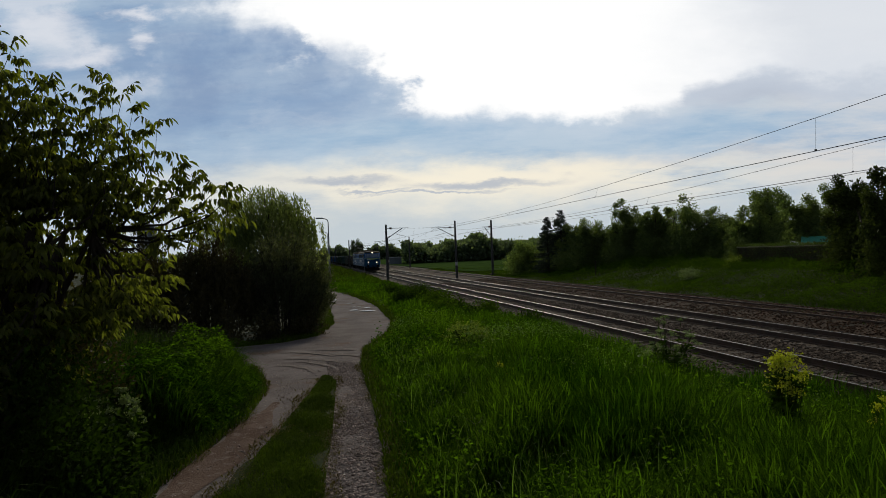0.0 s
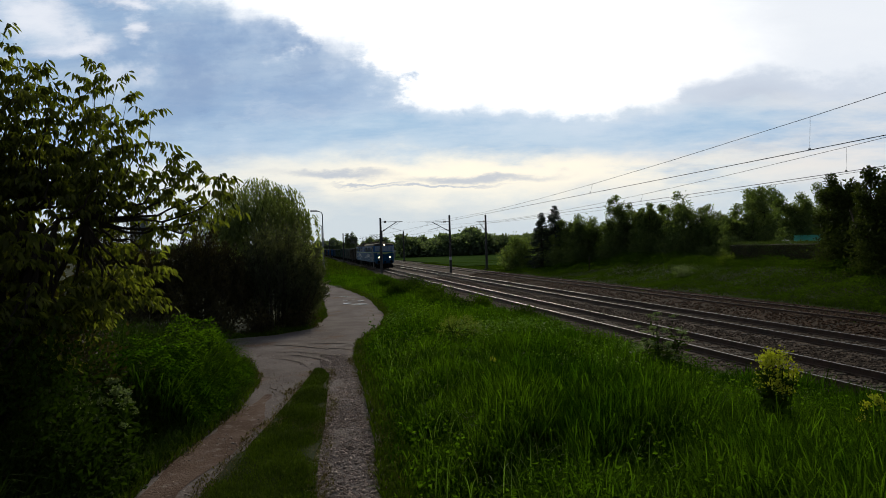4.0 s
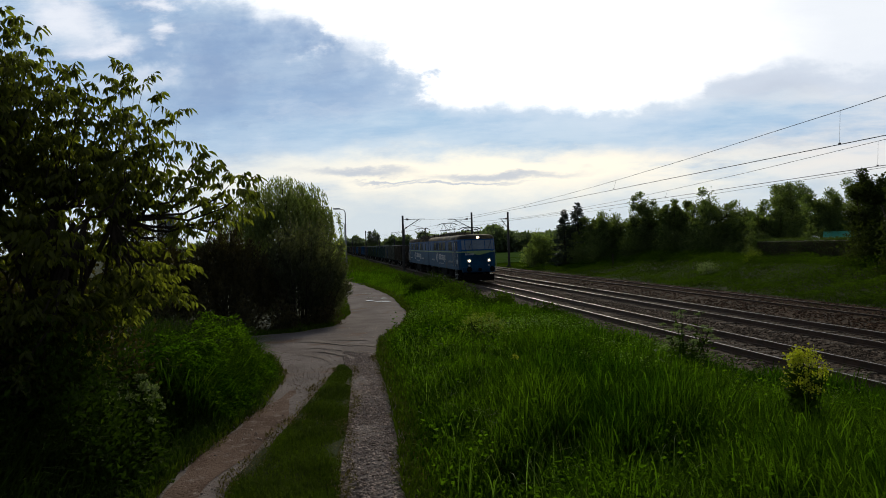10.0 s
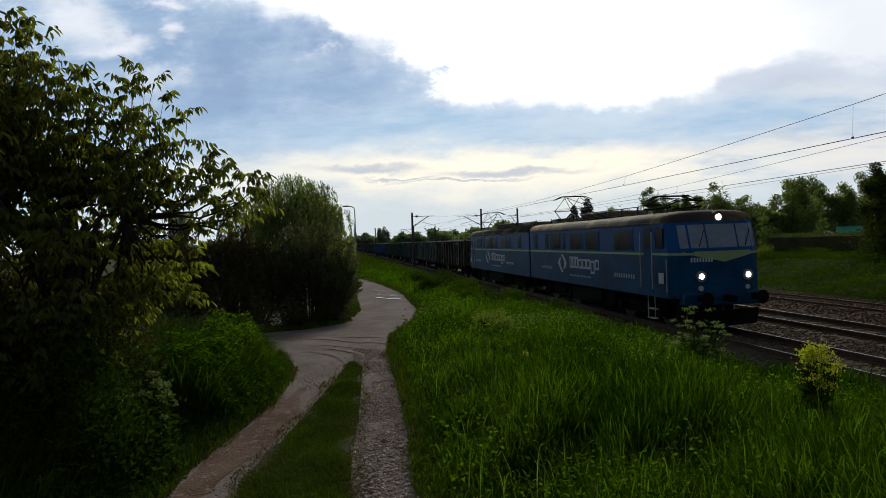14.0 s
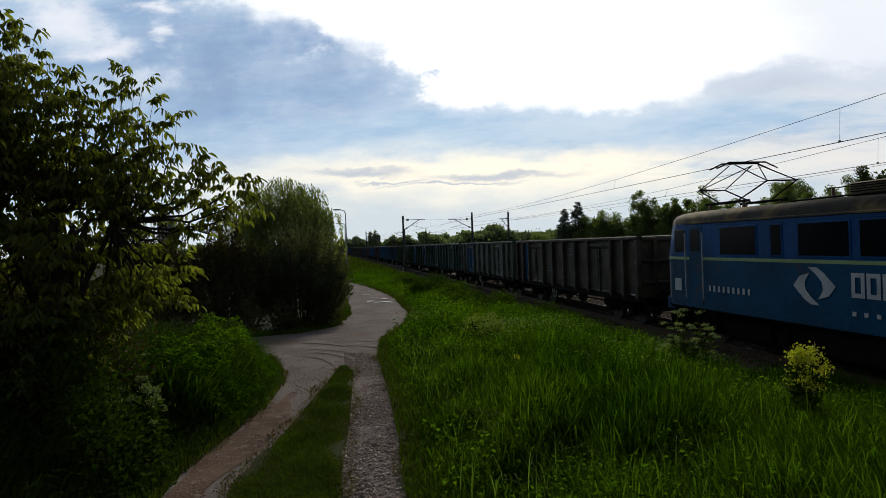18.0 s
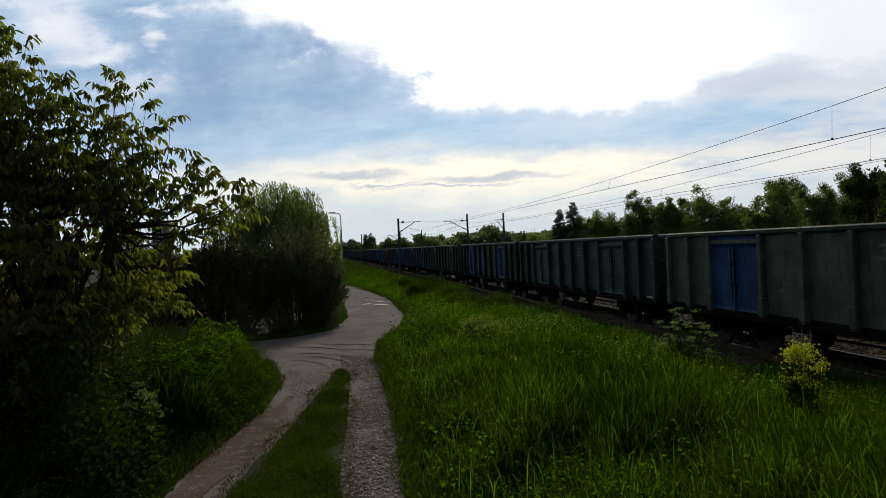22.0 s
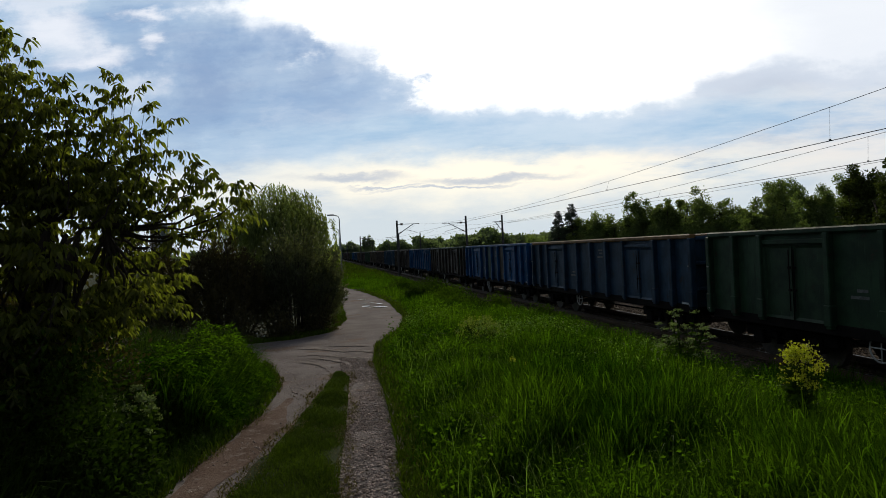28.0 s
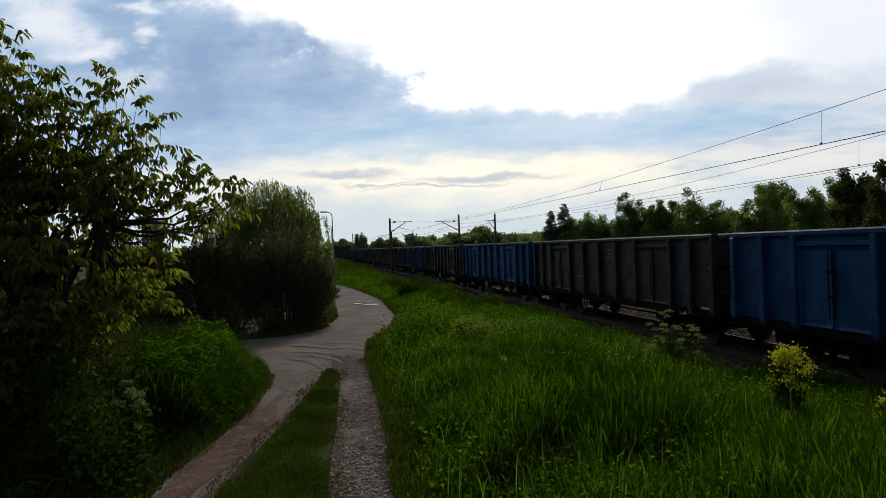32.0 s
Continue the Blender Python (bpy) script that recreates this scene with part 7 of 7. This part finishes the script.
def build_woods():
    """Far belts of woods: clumps of large leaves over rising and falling crowns."""
    for name, n, path, h0, leaf, seed in (("far_woods", 60000, ((30, 200), (60, 205), (110, 190)), 8.5, 1.0, 3), ("distant_woods", 60000, ((-160, 420), (-20, 430), (60, 420), (230, 360)), 10.0, 1.7, 4)):
        r = np.random.default_rng(seed)
        px, py = np.array(path).T
        s = r.random(n) * (len(path) - 1)
        x, y = np.interp(s, np.arange(len(px)), px), np.interp(s, np.arange(len(py)), py)
        y = y + r.normal(0, 4, n)
        top = h0 * (0.72 + 0.16 * np.sin(x * 0.21 + seed) + 0.10 * np.sin(x * 0.57 + 2) + 0.07 * np.sin(x * 1.31))
        z = top * r.random(n) ** 0.55 - 1.2
        base = np.stack([x, y, z], 1)
        L = leaf * r.uniform(0.5, 1.2, n)
        tagged(new(name, leaf_mesh(name, base, r.normal(0, 1, (n, 3)), L, L * 0.7, M["woods"])), "far woods along the field, haze put into their pale leaves", "woods", kind="stuff")


build_woods()
shed = thing("far_shed", (26.5, 200.0, gz(26.5, 200.0)), "small pale shed far beyond the tracks", "shed")
part("wall", box(B(), (0, 0, 1.0), (4.0, 3.0, 2.0), 0.05), M["blockdark"], shed)
part("roof", box(B(), (0, 0, 2.15), (4.6, 3.6, 0.3), 0.08), M["block"], shed)
# lone tree in the same haze-paled leaf colour
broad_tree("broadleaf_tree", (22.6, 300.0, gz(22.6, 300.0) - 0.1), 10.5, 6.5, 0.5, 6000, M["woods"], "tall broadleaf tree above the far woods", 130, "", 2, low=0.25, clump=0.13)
# flowers
flower_plant(5.30, 6.45, 1.38, 0.50, 71, M["yellow"], "tall yellow-flowering rape plant in the grass", "rape_plant", 30, 0.045)
flower_plant(6.3, 6.1, 1.0, 0.4, 72, M["yellow"], "smaller yellow-flowering plant in the grass", "rape_plant", 10, 0.03)
flower_plant(7.0, 11.8, 1.52, 1.15, 73, M["white_flower"], "greenish-white cow parsley above the grass", "cow_parsley", 40, 0.036, 0.35, 0.5)
flower_plant(2.7, 9.1, 0.60, 0.45, 74, M["yellow"], "low yellow-green spurge in the grass", "spurge", 7, 0.022)
flower_plant(3.3, 13.6, 0.75, 1.1, 75, M["spring_leaf"], "yellow-green spurge clump at the bank", "spurge", 34, 0.055, 0.6, 0.6)
flower_plant(3.6, 14.6, 0.75, 1.0, 76, M["spring_leaf"], "yellow-green flowering herbs at the bank", "spurge", 30, 0.05, 0.6, 0.6)
for k in range(7):
    flower_plant(-1.78 - 0.08 * k, 7.0 + 0.25 * (k % 4), 0.85, 0.35, 80 + k, M["white_flower"], "small white-flowering weeds in the tall grass", "white_weed", 4, 0.018)

motions()
